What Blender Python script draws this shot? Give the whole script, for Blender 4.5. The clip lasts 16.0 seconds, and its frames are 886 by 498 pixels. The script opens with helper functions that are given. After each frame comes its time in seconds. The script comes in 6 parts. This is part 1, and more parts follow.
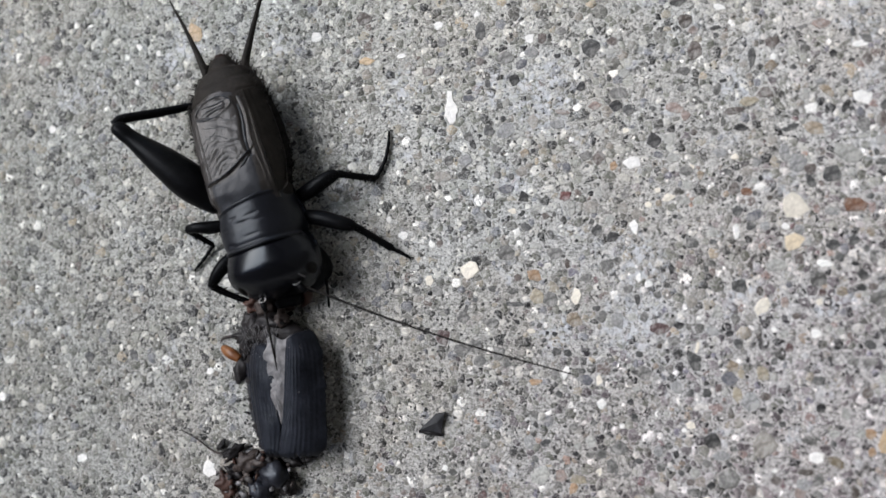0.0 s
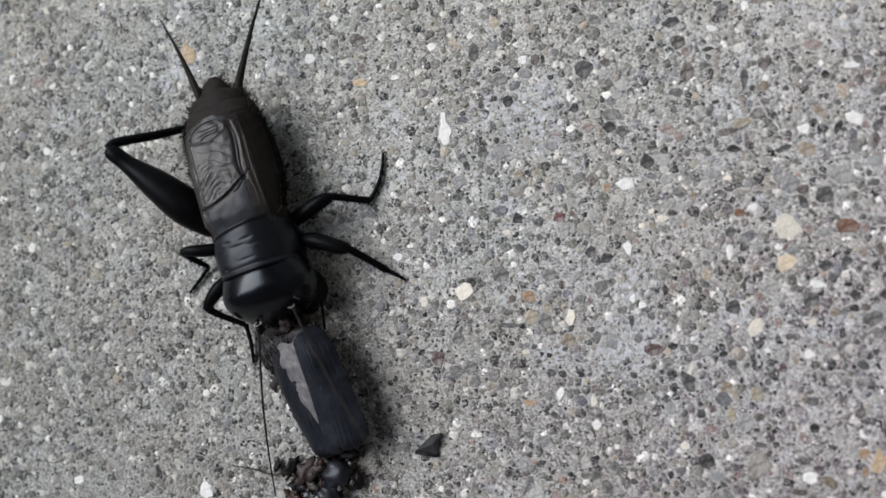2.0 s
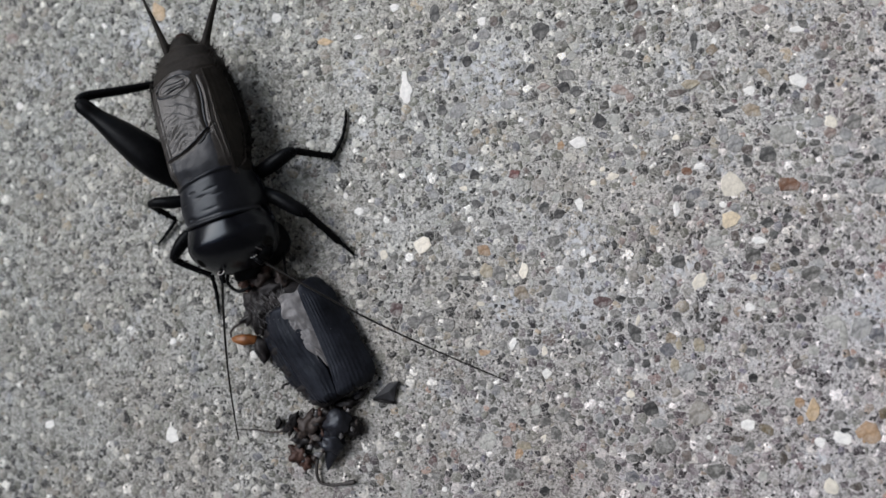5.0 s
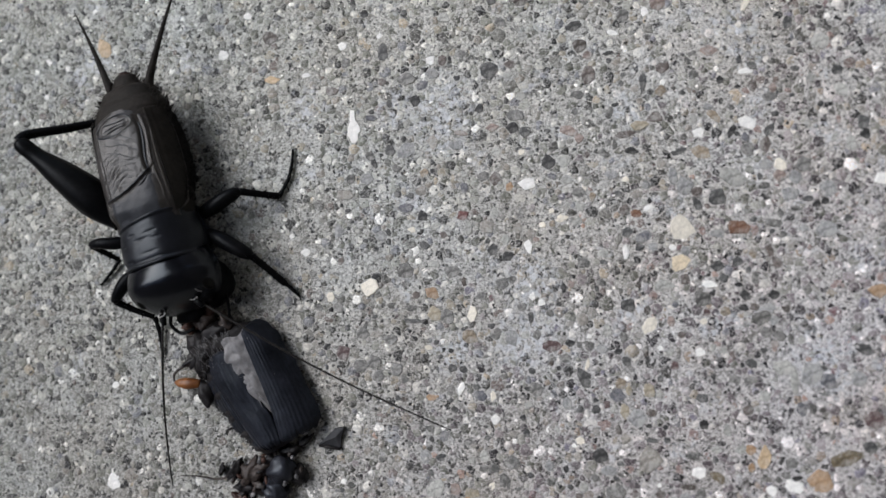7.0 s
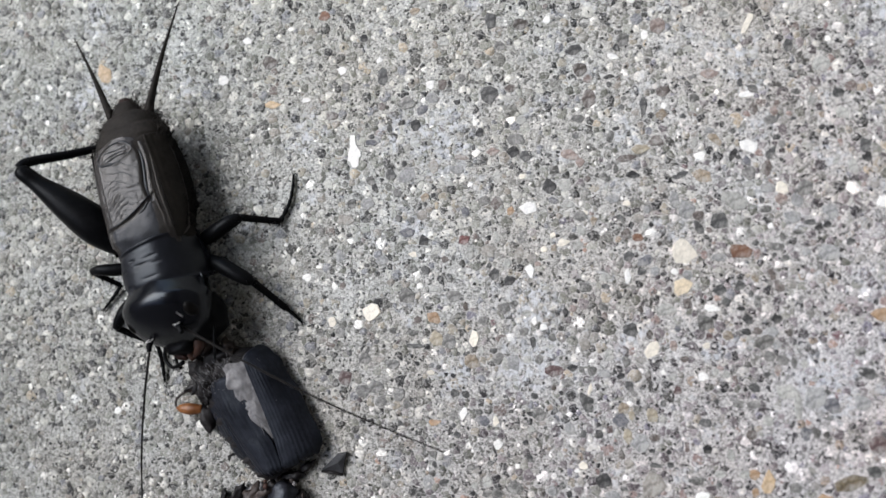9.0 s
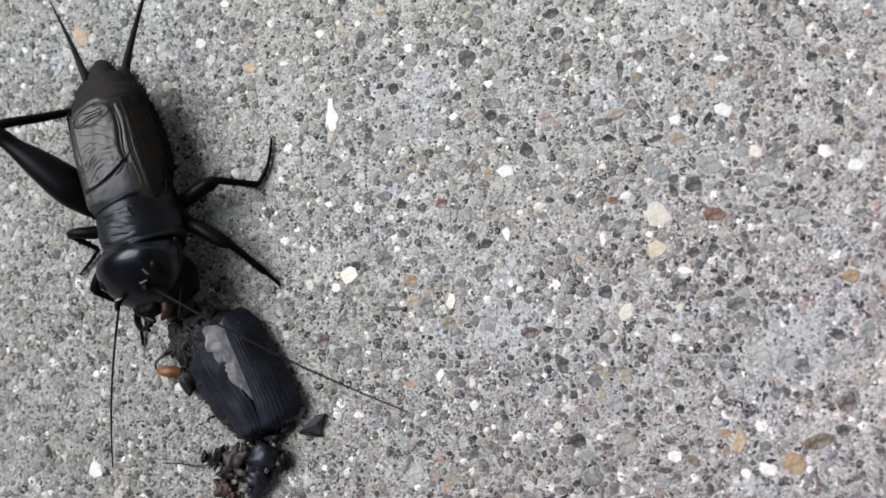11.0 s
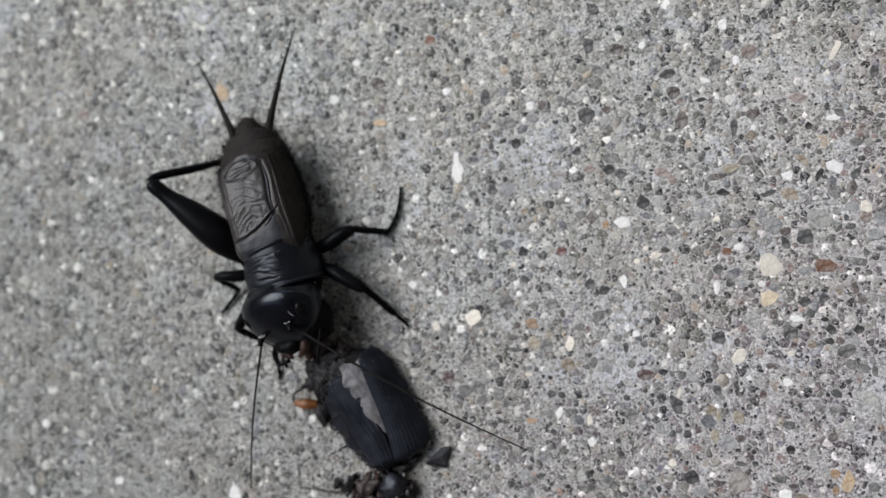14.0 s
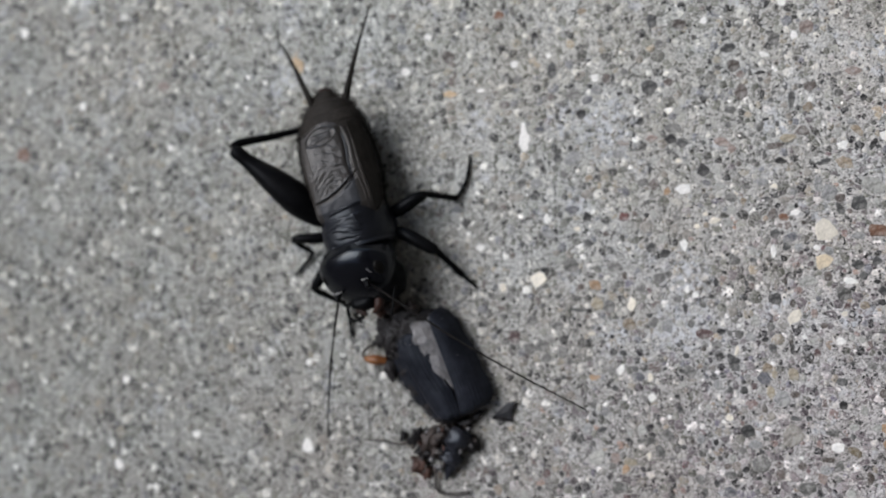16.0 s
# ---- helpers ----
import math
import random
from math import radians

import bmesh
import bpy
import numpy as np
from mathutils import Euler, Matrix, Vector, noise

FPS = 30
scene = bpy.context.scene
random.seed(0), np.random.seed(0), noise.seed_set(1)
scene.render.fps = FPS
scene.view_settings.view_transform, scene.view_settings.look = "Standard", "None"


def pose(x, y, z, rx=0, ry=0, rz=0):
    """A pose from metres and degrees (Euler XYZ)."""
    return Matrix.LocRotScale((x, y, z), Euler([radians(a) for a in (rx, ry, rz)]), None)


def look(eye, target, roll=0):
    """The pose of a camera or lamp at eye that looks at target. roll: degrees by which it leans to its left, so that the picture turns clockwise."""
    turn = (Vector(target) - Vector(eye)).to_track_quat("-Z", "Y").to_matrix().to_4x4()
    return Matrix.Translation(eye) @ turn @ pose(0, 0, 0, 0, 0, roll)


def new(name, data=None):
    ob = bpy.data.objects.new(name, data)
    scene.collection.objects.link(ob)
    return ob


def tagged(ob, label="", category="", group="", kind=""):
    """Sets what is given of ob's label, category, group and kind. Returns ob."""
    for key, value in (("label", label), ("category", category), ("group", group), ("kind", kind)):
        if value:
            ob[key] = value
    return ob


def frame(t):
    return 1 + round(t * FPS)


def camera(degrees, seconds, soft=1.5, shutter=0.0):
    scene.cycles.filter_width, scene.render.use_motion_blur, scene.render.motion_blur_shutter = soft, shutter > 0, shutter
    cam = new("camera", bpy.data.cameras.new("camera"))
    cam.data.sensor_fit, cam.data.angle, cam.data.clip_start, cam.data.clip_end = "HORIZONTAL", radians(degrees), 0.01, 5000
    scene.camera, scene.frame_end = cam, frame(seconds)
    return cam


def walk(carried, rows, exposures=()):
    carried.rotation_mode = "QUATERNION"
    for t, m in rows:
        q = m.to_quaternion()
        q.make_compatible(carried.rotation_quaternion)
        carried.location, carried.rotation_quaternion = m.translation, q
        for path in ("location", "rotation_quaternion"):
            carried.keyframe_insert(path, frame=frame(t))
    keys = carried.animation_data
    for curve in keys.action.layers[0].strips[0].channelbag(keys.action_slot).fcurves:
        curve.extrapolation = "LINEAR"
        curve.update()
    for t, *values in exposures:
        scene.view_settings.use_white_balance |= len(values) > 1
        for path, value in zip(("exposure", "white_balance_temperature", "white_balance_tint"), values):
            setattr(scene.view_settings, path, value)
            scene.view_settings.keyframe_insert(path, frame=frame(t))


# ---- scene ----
# A field cricket eats a dead ground beetle on worn exposed-aggregate concrete.
# Measures below are millimetres unless a call says otherwise.
MM = 0.001

cam = camera(60, 16.0, soft=1.5)
cam.data.dof.use_dof = True
cam.data.dof.focus_distance = 0.0592
cam.data.dof.aperture_fstop = 15.5

PATH = [
    (0, pose(-0.006041, -0.000011, 0.057930, 2.264, 9.139, -0.519)),
    (0.5, pose(-0.007508, 0.000223, 0.058586, 2.151, 9.432, -0.462)),
    (1, pose(-0.006771, 0.000211, 0.058538, 1.971, 9.415, -0.425)),
    (1.5, pose(-0.005832, 0.000065, 0.057943, 2.113, 8.906, -0.552)),
    (2, pose(-0.005745, 0.001895, 0.058088, 1.936, 8.981, -0.921)),
    (2.5, pose(-0.005754, 0.001527, 0.058312, 1.940, 8.907, -0.768)),
    (3, pose(-0.006676, 0.002502, 0.059174, 1.384, 8.913, -0.921)),
    (3.2, pose(-0.004781, -0.001743, 0.059530, 1.334, 9.436, -0.136)),
    (5.3, pose(-0.002777, -0.000612, 0.059718, 1.033, 8.414, -0.152)),
    (5.5, pose(-0.002967, -0.001031, 0.059931, 1.149, 8.938, 0.283)),
    (6, pose(-0.002613, -0.000507, 0.059425, 2.202, 8.628, 0.426)),
    (6.5, pose(-0.000631, 0.000835, 0.058400, 2.055, 8.278, -0.002)),
    (7, pose(0.000416, 0.001406, 0.058149, 2.188, 7.831, -0.156)),
    (7.5, pose(0.000220, 0.001675, 0.058104, 1.997, 7.560, -0.318)),
    (8, pose(0.003743, 0.000984, 0.058376, 2.444, 7.832, 0.006)),
    (8.5, pose(0.000769, 0.004107, 0.057516, 1.992, 7.504, -0.799)),
    (9, pose(0.000487, 0.003188, 0.058115, 2.237, 8.009, -0.537)),
    (9.2, pose(0.000348, 0.002187, 0.058728, 1.654, 7.897, -0.545)),
    (11.3, pose(0.001818, 0.001401, 0.058042, 1.065, 7.046, -0.392)),
    (11.5, pose(0.002746, 0.001233, 0.057438, 1.317, 7.234, -0.173)),
    (12, pose(0.001284, 0.000712, 0.058326, 0.893, 7.162, -0.383)),
    (12.5, pose(-0.001718, 0.000147, 0.062416, 0.900, 9.408, 0.373)),
    (13, pose(-0.004102, 0.001702, 0.064066, 0.882, 10.451, 0.411)),
    (13.5, pose(-0.004548, 0.002640, 0.063513, 1.396, 10.328, 0.342)),
    (14, pose(-0.005029, 0.005376, 0.063471, 0.964, 9.678, -0.055)),
    (14.5, pose(-0.006574, 0.002437, 0.064500, 2.372, 9.412, 0.801)),
    (15, pose(-0.008474, 0.004663, 0.065860, 0.818, 9.784, 0.040)),
    (15.5, pose(-0.009698, 0.002082, 0.066767, 1.538, 9.592, 0.437)),
    (16, pose(-0.009703, 0.002479, 0.067626, 0.828, 10.153, 0.441)),
]
walk(cam, PATH, exposures=[
    (0, 0.75, 6090, 11), (0.5, 0.66, 6090, 11), (1, 0.54, 6090, 11), (1.5, 0.55, 6090, 11), (2, 0.55, 6090, 11), (2.5, 0.58, 6090, 11),
    (3, 0.62, 6090, 11), (5.5, 0.48, 6090, 11), (6, 0.62, 6090, 11), (6.5, 0.56, 6090, 11), (7, 0.48, 6090, 11), (7.5, 0.60, 6090, 11),
    (8, 0.70, 6090, 11), (8.5, 0.75, 6090, 11), (9, 0.85, 6090, 11), (11.5, 0.80, 6090, 11), (12, 0.77, 6090, 11), (12.5, 0.90, 6090, 11),
    (13, 0.93, 6090, 11), (13.5, 0.70, 6090, 11), (14, 0.54, 6090, 11), (14.5, 0.50, 6090, 11), (15, 0.50, 6090, 11), (15.5, 0.53, 6090, 11),
    (16, 0.51, 6090, 11)])

# ---- light: a bright overcast sky, a little stronger from one side ----
world = bpy.data.worlds.new("overcast_sky")
scene.world = world
world.use_nodes = True
wn = world.node_tree
sky = wn.nodes.new("ShaderNodeTexSky")
sky.sky_type = "NISHITA"
sky.sun_disc = False
sky.sun_elevation = radians(38)
sky.sun_rotation = radians(-67)
sky.air_density, sky.dust_density, sky.ozone_density = 1.0, 2.0, 1.0
wn.nodes["Background"].inputs["Strength"].default_value = 0.122
wn.links.new(sky.outputs["Color"], wn.nodes["Background"].inputs["Color"])

sun_data = bpy.data.lights.new("sun", "SUN")
sun_data.energy, sun_data.angle, sun_data.color = 2.25, radians(48), (1.0, 0.985, 0.955)
sun = new("sun", sun_data)
sun.matrix_world = look((-0.70, 0.30, 0.70), (0, 0, 0))


# ---- materials ----
def shader(name, rough=0.5, coat=0.0, spec=0.5):
    m = bpy.data.materials.new(name)
    m.use_nodes = True
    n, l = m.node_tree.nodes, m.node_tree.links
    b = n["Principled BSDF"]
    b.inputs["Roughness"].default_value = rough
    b.inputs["Specular IOR Level"].default_value = spec
    b.inputs["Coat Weight"].default_value = coat
    b.inputs["Coat Roughness"].default_value = 0.12
    co = n.new("ShaderNodeTexCoord").outputs["Object"]
    return m, n, l, b, co


def noise_tex(n, l, co, scale, detail=4.0, rough=0.6):
    t = n.new("ShaderNodeTexNoise")
    t.inputs["Scale"].default_value = scale
    t.inputs["Detail"].default_value = detail
    t.inputs["Roughness"].default_value = rough
    l.new(co, t.inputs["Vector"])
    return t.outputs["Fac"]


def ramp(n, l, fac, stops, constant=False):
    r = n.new("ShaderNodeValToRGB")
    r.color_ramp.interpolation = "CONSTANT" if constant else "LINEAR"
    el = r.color_ramp.elements
    while len(el) < len(stops):
        el.new(0.5)
    for e, (p, c) in zip(el, stops):
        e.position = p
        e.color = (*c, 1)
    l.new(fac, r.inputs["Fac"])
    return r.outputs["Color"]


def mixed(n, l, fac, a, b, how="MIX"):
    x = n.new("ShaderNodeMix")
    x.data_type, x.blend_type = "RGBA", how
    for socket, value in ((x.inputs[0], fac), (x.inputs[6], a), (x.inputs[7], b)):
        if isinstance(value, (int, float)):
            socket.default_value = value
        elif isinstance(value, tuple):
            socket.default_value = (*value, 1)
        else:
            l.new(value, socket)
    return x.outputs[2]


def bumped(n, l, b, height, strength, distance):
    x = n.new("ShaderNodeBump")
    x.inputs["Strength"].default_value = strength
    x.inputs["Distance"].default_value = distance
    l.new(height, x.inputs["Height"])
    l.new(x.outputs["Normal"], b.inputs["Normal"])


WARM = (1.025, 1.0, 0.955)  # concrete and its stones lean to warm


def grey(v):
    return (v, v, v)


def tinted(n, l, co, c):
    """The aggregate leans to olive on one side and to rose on the other, with slow drift; lime has bloomed in chalky patches."""
    drift = ramp(n, l, noise_tex(n, l, co, 75, 3, 0.6), [(0.34, (1.03, 1.0, 0.975)), (0.66, (0.985, 1.0, 1.01))])
    c = mixed(n, l, 1.0, c, drift, "MULTIPLY")
    axes = n.new("ShaderNodeSeparateXYZ")
    l.new(co, axes.inputs[0])
    wander = noise_tex(n, l, co, 60, 3, 0.6)

    def sums(how, a, b):
        m = n.new("ShaderNodeMath")
        m.operation = how
        for socket, value in zip(m.inputs, (a, b)):
            if isinstance(value, float):
                socket.default_value = value
            else:
                l.new(value, socket)
        return m.outputs[0]
    across = sums("ADD", sums("SUBTRACT", axes.outputs["X"], axes.outputs["Y"]), sums("MULTIPLY", wander, 0.03))
    region = ramp(n, l, sums("ADD", sums("MULTIPLY", across, 13.0), 0.45), [(0.0, (0.975, 1.0, 0.972)), (0.5, (0.994, 1.0, 0.99)), (1.0, (1.03, 1.0, 1.02))])
    c = mixed(n, l, 1.0, c, region, "MULTIPLY")
    along = sums("ADD", sums("MULTIPLY", axes.outputs["X"], 0.35), axes.outputs["Y"])
    spread = ramp(n, l, sums("ADD", sums("MULTIPLY", along, 14.0), 0.45), [(0.0, grey(0.0)), (0.6, grey(0.1))])
    patch = sums("ADD", noise_tex(n, l, co, 230, 4, 0.6), spread)
    patch = ramp(n, l, patch, [(0.64, grey(0.0)), (0.76, grey(0.85))])
    # uneven light painted into the colour: darker south-west, brighter north-east
    light_slope = sums("ADD", sums("ADD", sums("MULTIPLY", axes.outputs["X"], 0.6), axes.outputs["Y"]), sums("MULTIPLY", sums("SUBTRACT", wander, 0.5), 0.05))
    light_slope = ramp(n, l, sums("ADD", sums("MULTIPLY", light_slope, 20.0), 0.7), [(0.0, grey(0.83)), (1.0, grey(1.12))])
    c = mixed(n, l, 1.0, c, light_slope, "MULTIPLY")
    for px, py, size in ((-7.6, 14.0, 3.0), (-0.8, 1.2, 2.2), (-1.6, -3.3, 2.2), (-6.9, -4.1, 1.8), (-11.7, 14.5, 1.6), (20.0, -4.6, 2.4)):
        gap = n.new("ShaderNodeVectorMath")
        gap.operation = "DISTANCE"
        l.new(co, gap.inputs[0])
        gap.inputs[1].default_value = (px * MM, py * MM, 0)
        spot = ramp(n, l, sums("ADD", sums("MULTIPLY", gap.outputs["Value"], 500.0 / size), sums("SUBTRACT", noise_tex(n, l, co, 500, 4, 0.65), 0.5)), [(0.25, grey(0.8)), (0.6, grey(0.0))])
        patch = mixed(n, l, 1.0, patch, spot, "LIGHTEN")
    crust = ramp(n, l, noise_tex(n, l, co, 1700, 5, 0.7), [(0.48, grey(0.0)), (0.55, grey(0.95))])
    c = mixed(n, l, mixed(n, l, 1.0, patch, crust, "MULTIPLY"), c, (0.60, 0.63, 0.68))
    return mixed(n, l, 1.0, c, WARM, "MULTIPLY")


def cracked(n, l, co, c, scale, amount, pale):
    """Thin wandering lines of pale cement laid over a colour."""
    line = ramp(n, l, noise_tex(n, l, co, scale, 3, 0.55), [(0.455, grey(0.0)), (0.485, grey(amount)), (0.515, grey(amount)), (0.545, grey(0.0))])
    return mixed(n, l, line, c, grey(pale))


def paste_material():
    """Weathered cement paste between the grains: fine, pitted, pale grey with whitish bloom."""
    m, n, l, b, co = shader("cement_paste", 0.85, spec=0.3)
    fine = noise_tex(n, l, co, 4200, 6, 0.75)
    mid = noise_tex(n, l, co, 1500, 4, 0.65)
    wide = noise_tex(n, l, co, 150, 3, 0.55)
    base = ramp(n, l, fine, [(0.35, (0.05, 0.05, 0.049)), (0.43, (0.26, 0.26, 0.256)), (0.53, (0.44, 0.44, 0.437)), (0.64, (0.77, 0.77, 0.77))])
    tone = ramp(n, l, wide, [(0.3, (0.76, 0.76, 0.745)), (0.7, (1.02, 1.03, 1.04))])
    blot = ramp(n, l, mid, [(0.34, (0.62, 0.62, 0.62)), (0.56, (1.08, 1.08, 1.08))])
    c = mixed(n, l, 1.0, base, tone, "MULTIPLY")
    c = mixed(n, l, 1.0, c, blot, "MULTIPLY")
    c = cracked(n, l, co, c, 1900, 0.5, 0.66)
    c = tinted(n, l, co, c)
    l.new(c, b.inputs["Base Color"])
    bumped(n, l, b, noise_tex(n, l, co, 2600, 5, 0.65), 0.6, 0.00012)
    return m


GRAIN_TONES = [
    (0.0, (0.019, 0.019, 0.02)), (0.065, (0.038, 0.038, 0.037)), (0.14, (0.068, 0.067, 0.063)),
    (0.22, (0.115, 0.118, 0.102)), (0.31, (0.155, 0.155, 0.145)), (0.40, (0.20, 0.205, 0.183)),
    (0.49, (0.245, 0.242, 0.228)), (0.58, (0.30, 0.307, 0.285)), (0.67, (0.45, 0.452, 0.43)),
    (0.735, (0.175, 0.182, 0.205)), (0.785, (0.235, 0.217, 0.196)), (0.825, (0.29, 0.268, 0.225)), (0.86, (0.145, 0.12, 0.112)),
    (0.88, (0.37, 0.32, 0.25)), (0.888, (0.60, 0.595, 0.57)), (0.974, (0.86, 0.86, 0.85))]


def grain_material(name, tones):
    """Sand grains, each of its own tone, with mottling and fine roughness."""
    m, n, l, b, co = shader(name, 0.6, spec=0.45)
    geo = n.new("ShaderNodeNewGeometry")
    c = ramp(n, l, geo.outputs["Random Per Island"], tones, True)
    mottle = ramp(n, l, noise_tex(n, l, co, 4600, 5, 0.7), [(0.32, grey(0.66)), (0.5, grey(1.0)), (0.68, grey(1.62))])
    c = mixed(n, l, 1.0, c, mottle, "MULTIPLY")
    # cement still clinging to the grain
    dust = ramp(n, l, noise_tex(n, l, co, 2100, 5, 0.7), [(0.56, grey(0.0)), (0.66, grey(0.45))])
    c = mixed(n, l, dust, c, (0.44, 0.443, 0.438))
    c = cracked(n, l, co, c, 2300, 0.34, 0.58)
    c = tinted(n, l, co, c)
    l.new(c, b.inputs["Base Color"])
    bumped(n, l, b, noise_tex(n, l, co, 3600, 4, 0.6), 0.3, 0.00004)
    return m


def stone_material(name, colour, vary=0.2, rough=0.55, clean=0.0):
    """One kind of pebble; each pebble differs a little in tone."""
    m, n, l, b, co = shader(name, rough, spec=0.4)
    info = n.new("ShaderNodeObjectInfo")
    colour = tuple(c * (0.8 + 0.2 * clean) for c in colour)
    lo, hi = tuple(c * (1 - vary) for c in colour), tuple(min(0.88, c * (1 + vary)) for c in colour)
    geo = n.new("ShaderNodeNewGeometry")
    both = n.new("ShaderNodeMath")
    both.operation = "ADD"
    l.new(info.outputs["Random"], both.inputs[0])
    l.new(geo.outputs["Random Per Island"], both.inputs[1])
    half = n.new("ShaderNodeMath")
    half.operation = "FRACT"
    l.new(both.outputs[0], half.inputs[0])
    c = ramp(n, l, half.outputs[0], [(0.0, lo), (1.0, hi)])
    mottle = ramp(n, l, noise_tex(n, l, co, 2300, 5, 0.65), [(0.3, grey(0.55 + 0.35 * clean)), (0.7, grey(1.3 - 0.25 * clean))])
    c = mixed(n, l, 1.0, c, mottle, "MULTIPLY")
    fine = ramp(n, l, noise_tex(n, l, co, 5200, 4, 0.7), [(0.35, grey(0.78 + 0.15 * clean)), (0.65, grey(1.28 - 0.2 * clean))])
    c = mixed(n, l, 1.0, c, fine, "MULTIPLY")
    dust = ramp(n, l, noise_tex(n, l, co, 1300, 5, 0.7), [(0.5, grey(0.0)), (0.62, grey(0.65 * (1 - clean)))])
    c = mixed(n, l, dust, c, (0.4, 0.4, 0.39))
    c = cracked(n, l, co, c, 1500, 0.18 * (1 - clean), 0.5)
    c = mixed(n, l, 1.0, c, WARM, "MULTIPLY")
    l.new(c, b.inputs["Base Color"])
    bumped(n, l, b, noise_tex(n, l, co, 3000, 5, 0.7), 0.6, 0.00008)
    return m


def chitin(name, dark, light, rough=0.35, grain=1800, bump=0.25, coat=0.0, spec=0.5, rvar=0.12, sheen=(1, 1, 1)):
    """Insect shell: nearly black, with a mottled gloss and fine punctures."""
    m, n, l, b, co = shader(name, rough, coat, spec)
    b.inputs["Specular Tint"].default_value = (*sheen, 1)
    b.inputs["IOR"].default_value = 1.38
    big = noise_tex(n, l, co, grain * 0.18, 4, 0.6)
    fine = noise_tex(n, l, co, grain, 4, 0.65)
    c = ramp(n, l, big, [(0.3, dark), (0.72, light)])
    c = mixed(n, l, 1.0, c, ramp(n, l, fine, [(0.3, grey(0.75)), (0.7, grey(1.25))]), "MULTIPLY")
    l.new(c, b.inputs["Base Color"])
    mr = n.new("ShaderNodeMapRange")
    mr.inputs["To Min"].default_value, mr.inputs["To Max"].default_value = max(0.05, rough - rvar), rough + rvar
    l.new(big, mr.inputs["Value"])
    l.new(mr.outputs["Result"], b.inputs["Roughness"])
    bumped(n, l, b, fine, bump, 0.00005)
    return m


# dark matte surface for the unseen panels added to block sky light
def blocker_material():
    m, n, l, b, co = shader("dark_light_blocker", 0.9, spec=0.2)
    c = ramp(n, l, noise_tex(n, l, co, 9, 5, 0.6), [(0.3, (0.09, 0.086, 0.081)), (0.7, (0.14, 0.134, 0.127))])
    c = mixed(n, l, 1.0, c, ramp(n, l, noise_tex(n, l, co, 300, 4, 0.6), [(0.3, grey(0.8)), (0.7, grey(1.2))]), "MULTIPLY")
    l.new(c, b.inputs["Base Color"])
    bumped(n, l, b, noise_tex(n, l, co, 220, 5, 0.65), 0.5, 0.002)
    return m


PASTE = paste_material()
BLOCKER = blocker_material()
SAND = grain_material("sand_grains", GRAIN_TONES)
ROSY = grain_material("rosy_sand_grains", [
    (0.0, (0.023, 0.021, 0.024)), (0.06, (0.047, 0.041, 0.045)), (0.14, (0.082, 0.070, 0.077)),
    (0.24, (0.118, 0.105, 0.112)), (0.34, (0.155, 0.138, 0.149)), (0.43, (0.20, 0.183, 0.192)),
    (0.52, (0.245, 0.222, 0.23)), (0.61, (0.295, 0.278, 0.288)), (0.69, (0.435, 0.42, 0.43)),
    (0.74, (0.165, 0.16, 0.20)), (0.79, (0.23, 0.175, 0.163)), (0.835, (0.27, 0.225, 0.18)), (0.865, (0.145, 0.09, 0.098)),
    (0.88, (0.32, 0.225, 0.185)), (0.895, (0.58, 0.565, 0.56)), (0.976, (0.85, 0.84, 0.84))])
SPECK = grain_material("fine_specks", [(0.0, grey(0.02)), (0.3, grey(0.05)), (0.52, grey(0.10)), (0.66, grey(0.38)), (0.8, grey(0.5)), (0.96, grey(0.8))])
white = stone_material("white_quartz", (0.86, 0.87, 0.86), 0.02, clean=1.0)
white_flake = stone_material("white_shell_flake", (0.88, 0.88, 0.87), 0.0, clean=1.0)
cream = stone_material("cream_quartz", (0.80, 0.765, 0.68), 0.1, clean=0.9)
cream_tan = stone_material("cream_tan_quartz", (0.68, 0.59, 0.44), 0.1, clean=0.7)
pale = stone_material("pale_grey_quartz", (0.52, 0.53, 0.51), 0.15)
pale_grey = stone_material("pale_grey_stone", (0.38, 0.39, 0.40), 0.12)
beige = stone_material("beige_stone", (0.43, 0.385, 0.295), 0.12, clean=0.3)
beige_pale = stone_material("pale_beige_stone", (0.42, 0.40, 0.37), 0.06)
tan = stone_material("tan_quartz", (0.45, 0.31, 0.195), 0.15, clean=0.4)
tan_light = stone_material("light_tan_quartz", (0.59, 0.45, 0.29), 0.12, clean=0.5)
tan_dull = stone_material("dull_tan_stone", (0.36, 0.30, 0.225), 0.15)
olive = stone_material("olive_brown_stone", (0.19, 0.155, 0.10), 0.15)
pink = stone_material("pinkish_stone", (0.36, 0.29, 0.265), 0.15)
red = stone_material("red_jasper", (0.22, 0.10, 0.095), 0.1)
brick_red = stone_material("brick_red_stone", (0.22, 0.12, 0.078), 0.15, clean=0.4)
maroon = stone_material("maroon_stone", (0.13, 0.085, 0.085), 0.15)
brown_dark = stone_material("dark_brown_stone", (0.10, 0.085, 0.075), 0.15)
brown_grey = stone_material("brown_grey_stone", (0.17, 0.145, 0.135), 0.15)
slate = stone_material("slate_grey_stone", (0.088, 0.09, 0.091), 0.3, clean=0.4)
black_stone = stone_material("black_basalt", (0.038, 0.038, 0.039), 0.35, clean=0.6)
blue_grey = stone_material("blue_grey_stone", (0.17, 0.175, 0.20), 0.1)
grey_dark = stone_material("dark_grey_stone", (0.14, 0.14, 0.135), 0.2)
grey_mid = stone_material("mid_grey_stone", (0.22, 0.22, 0.215), 0.15)

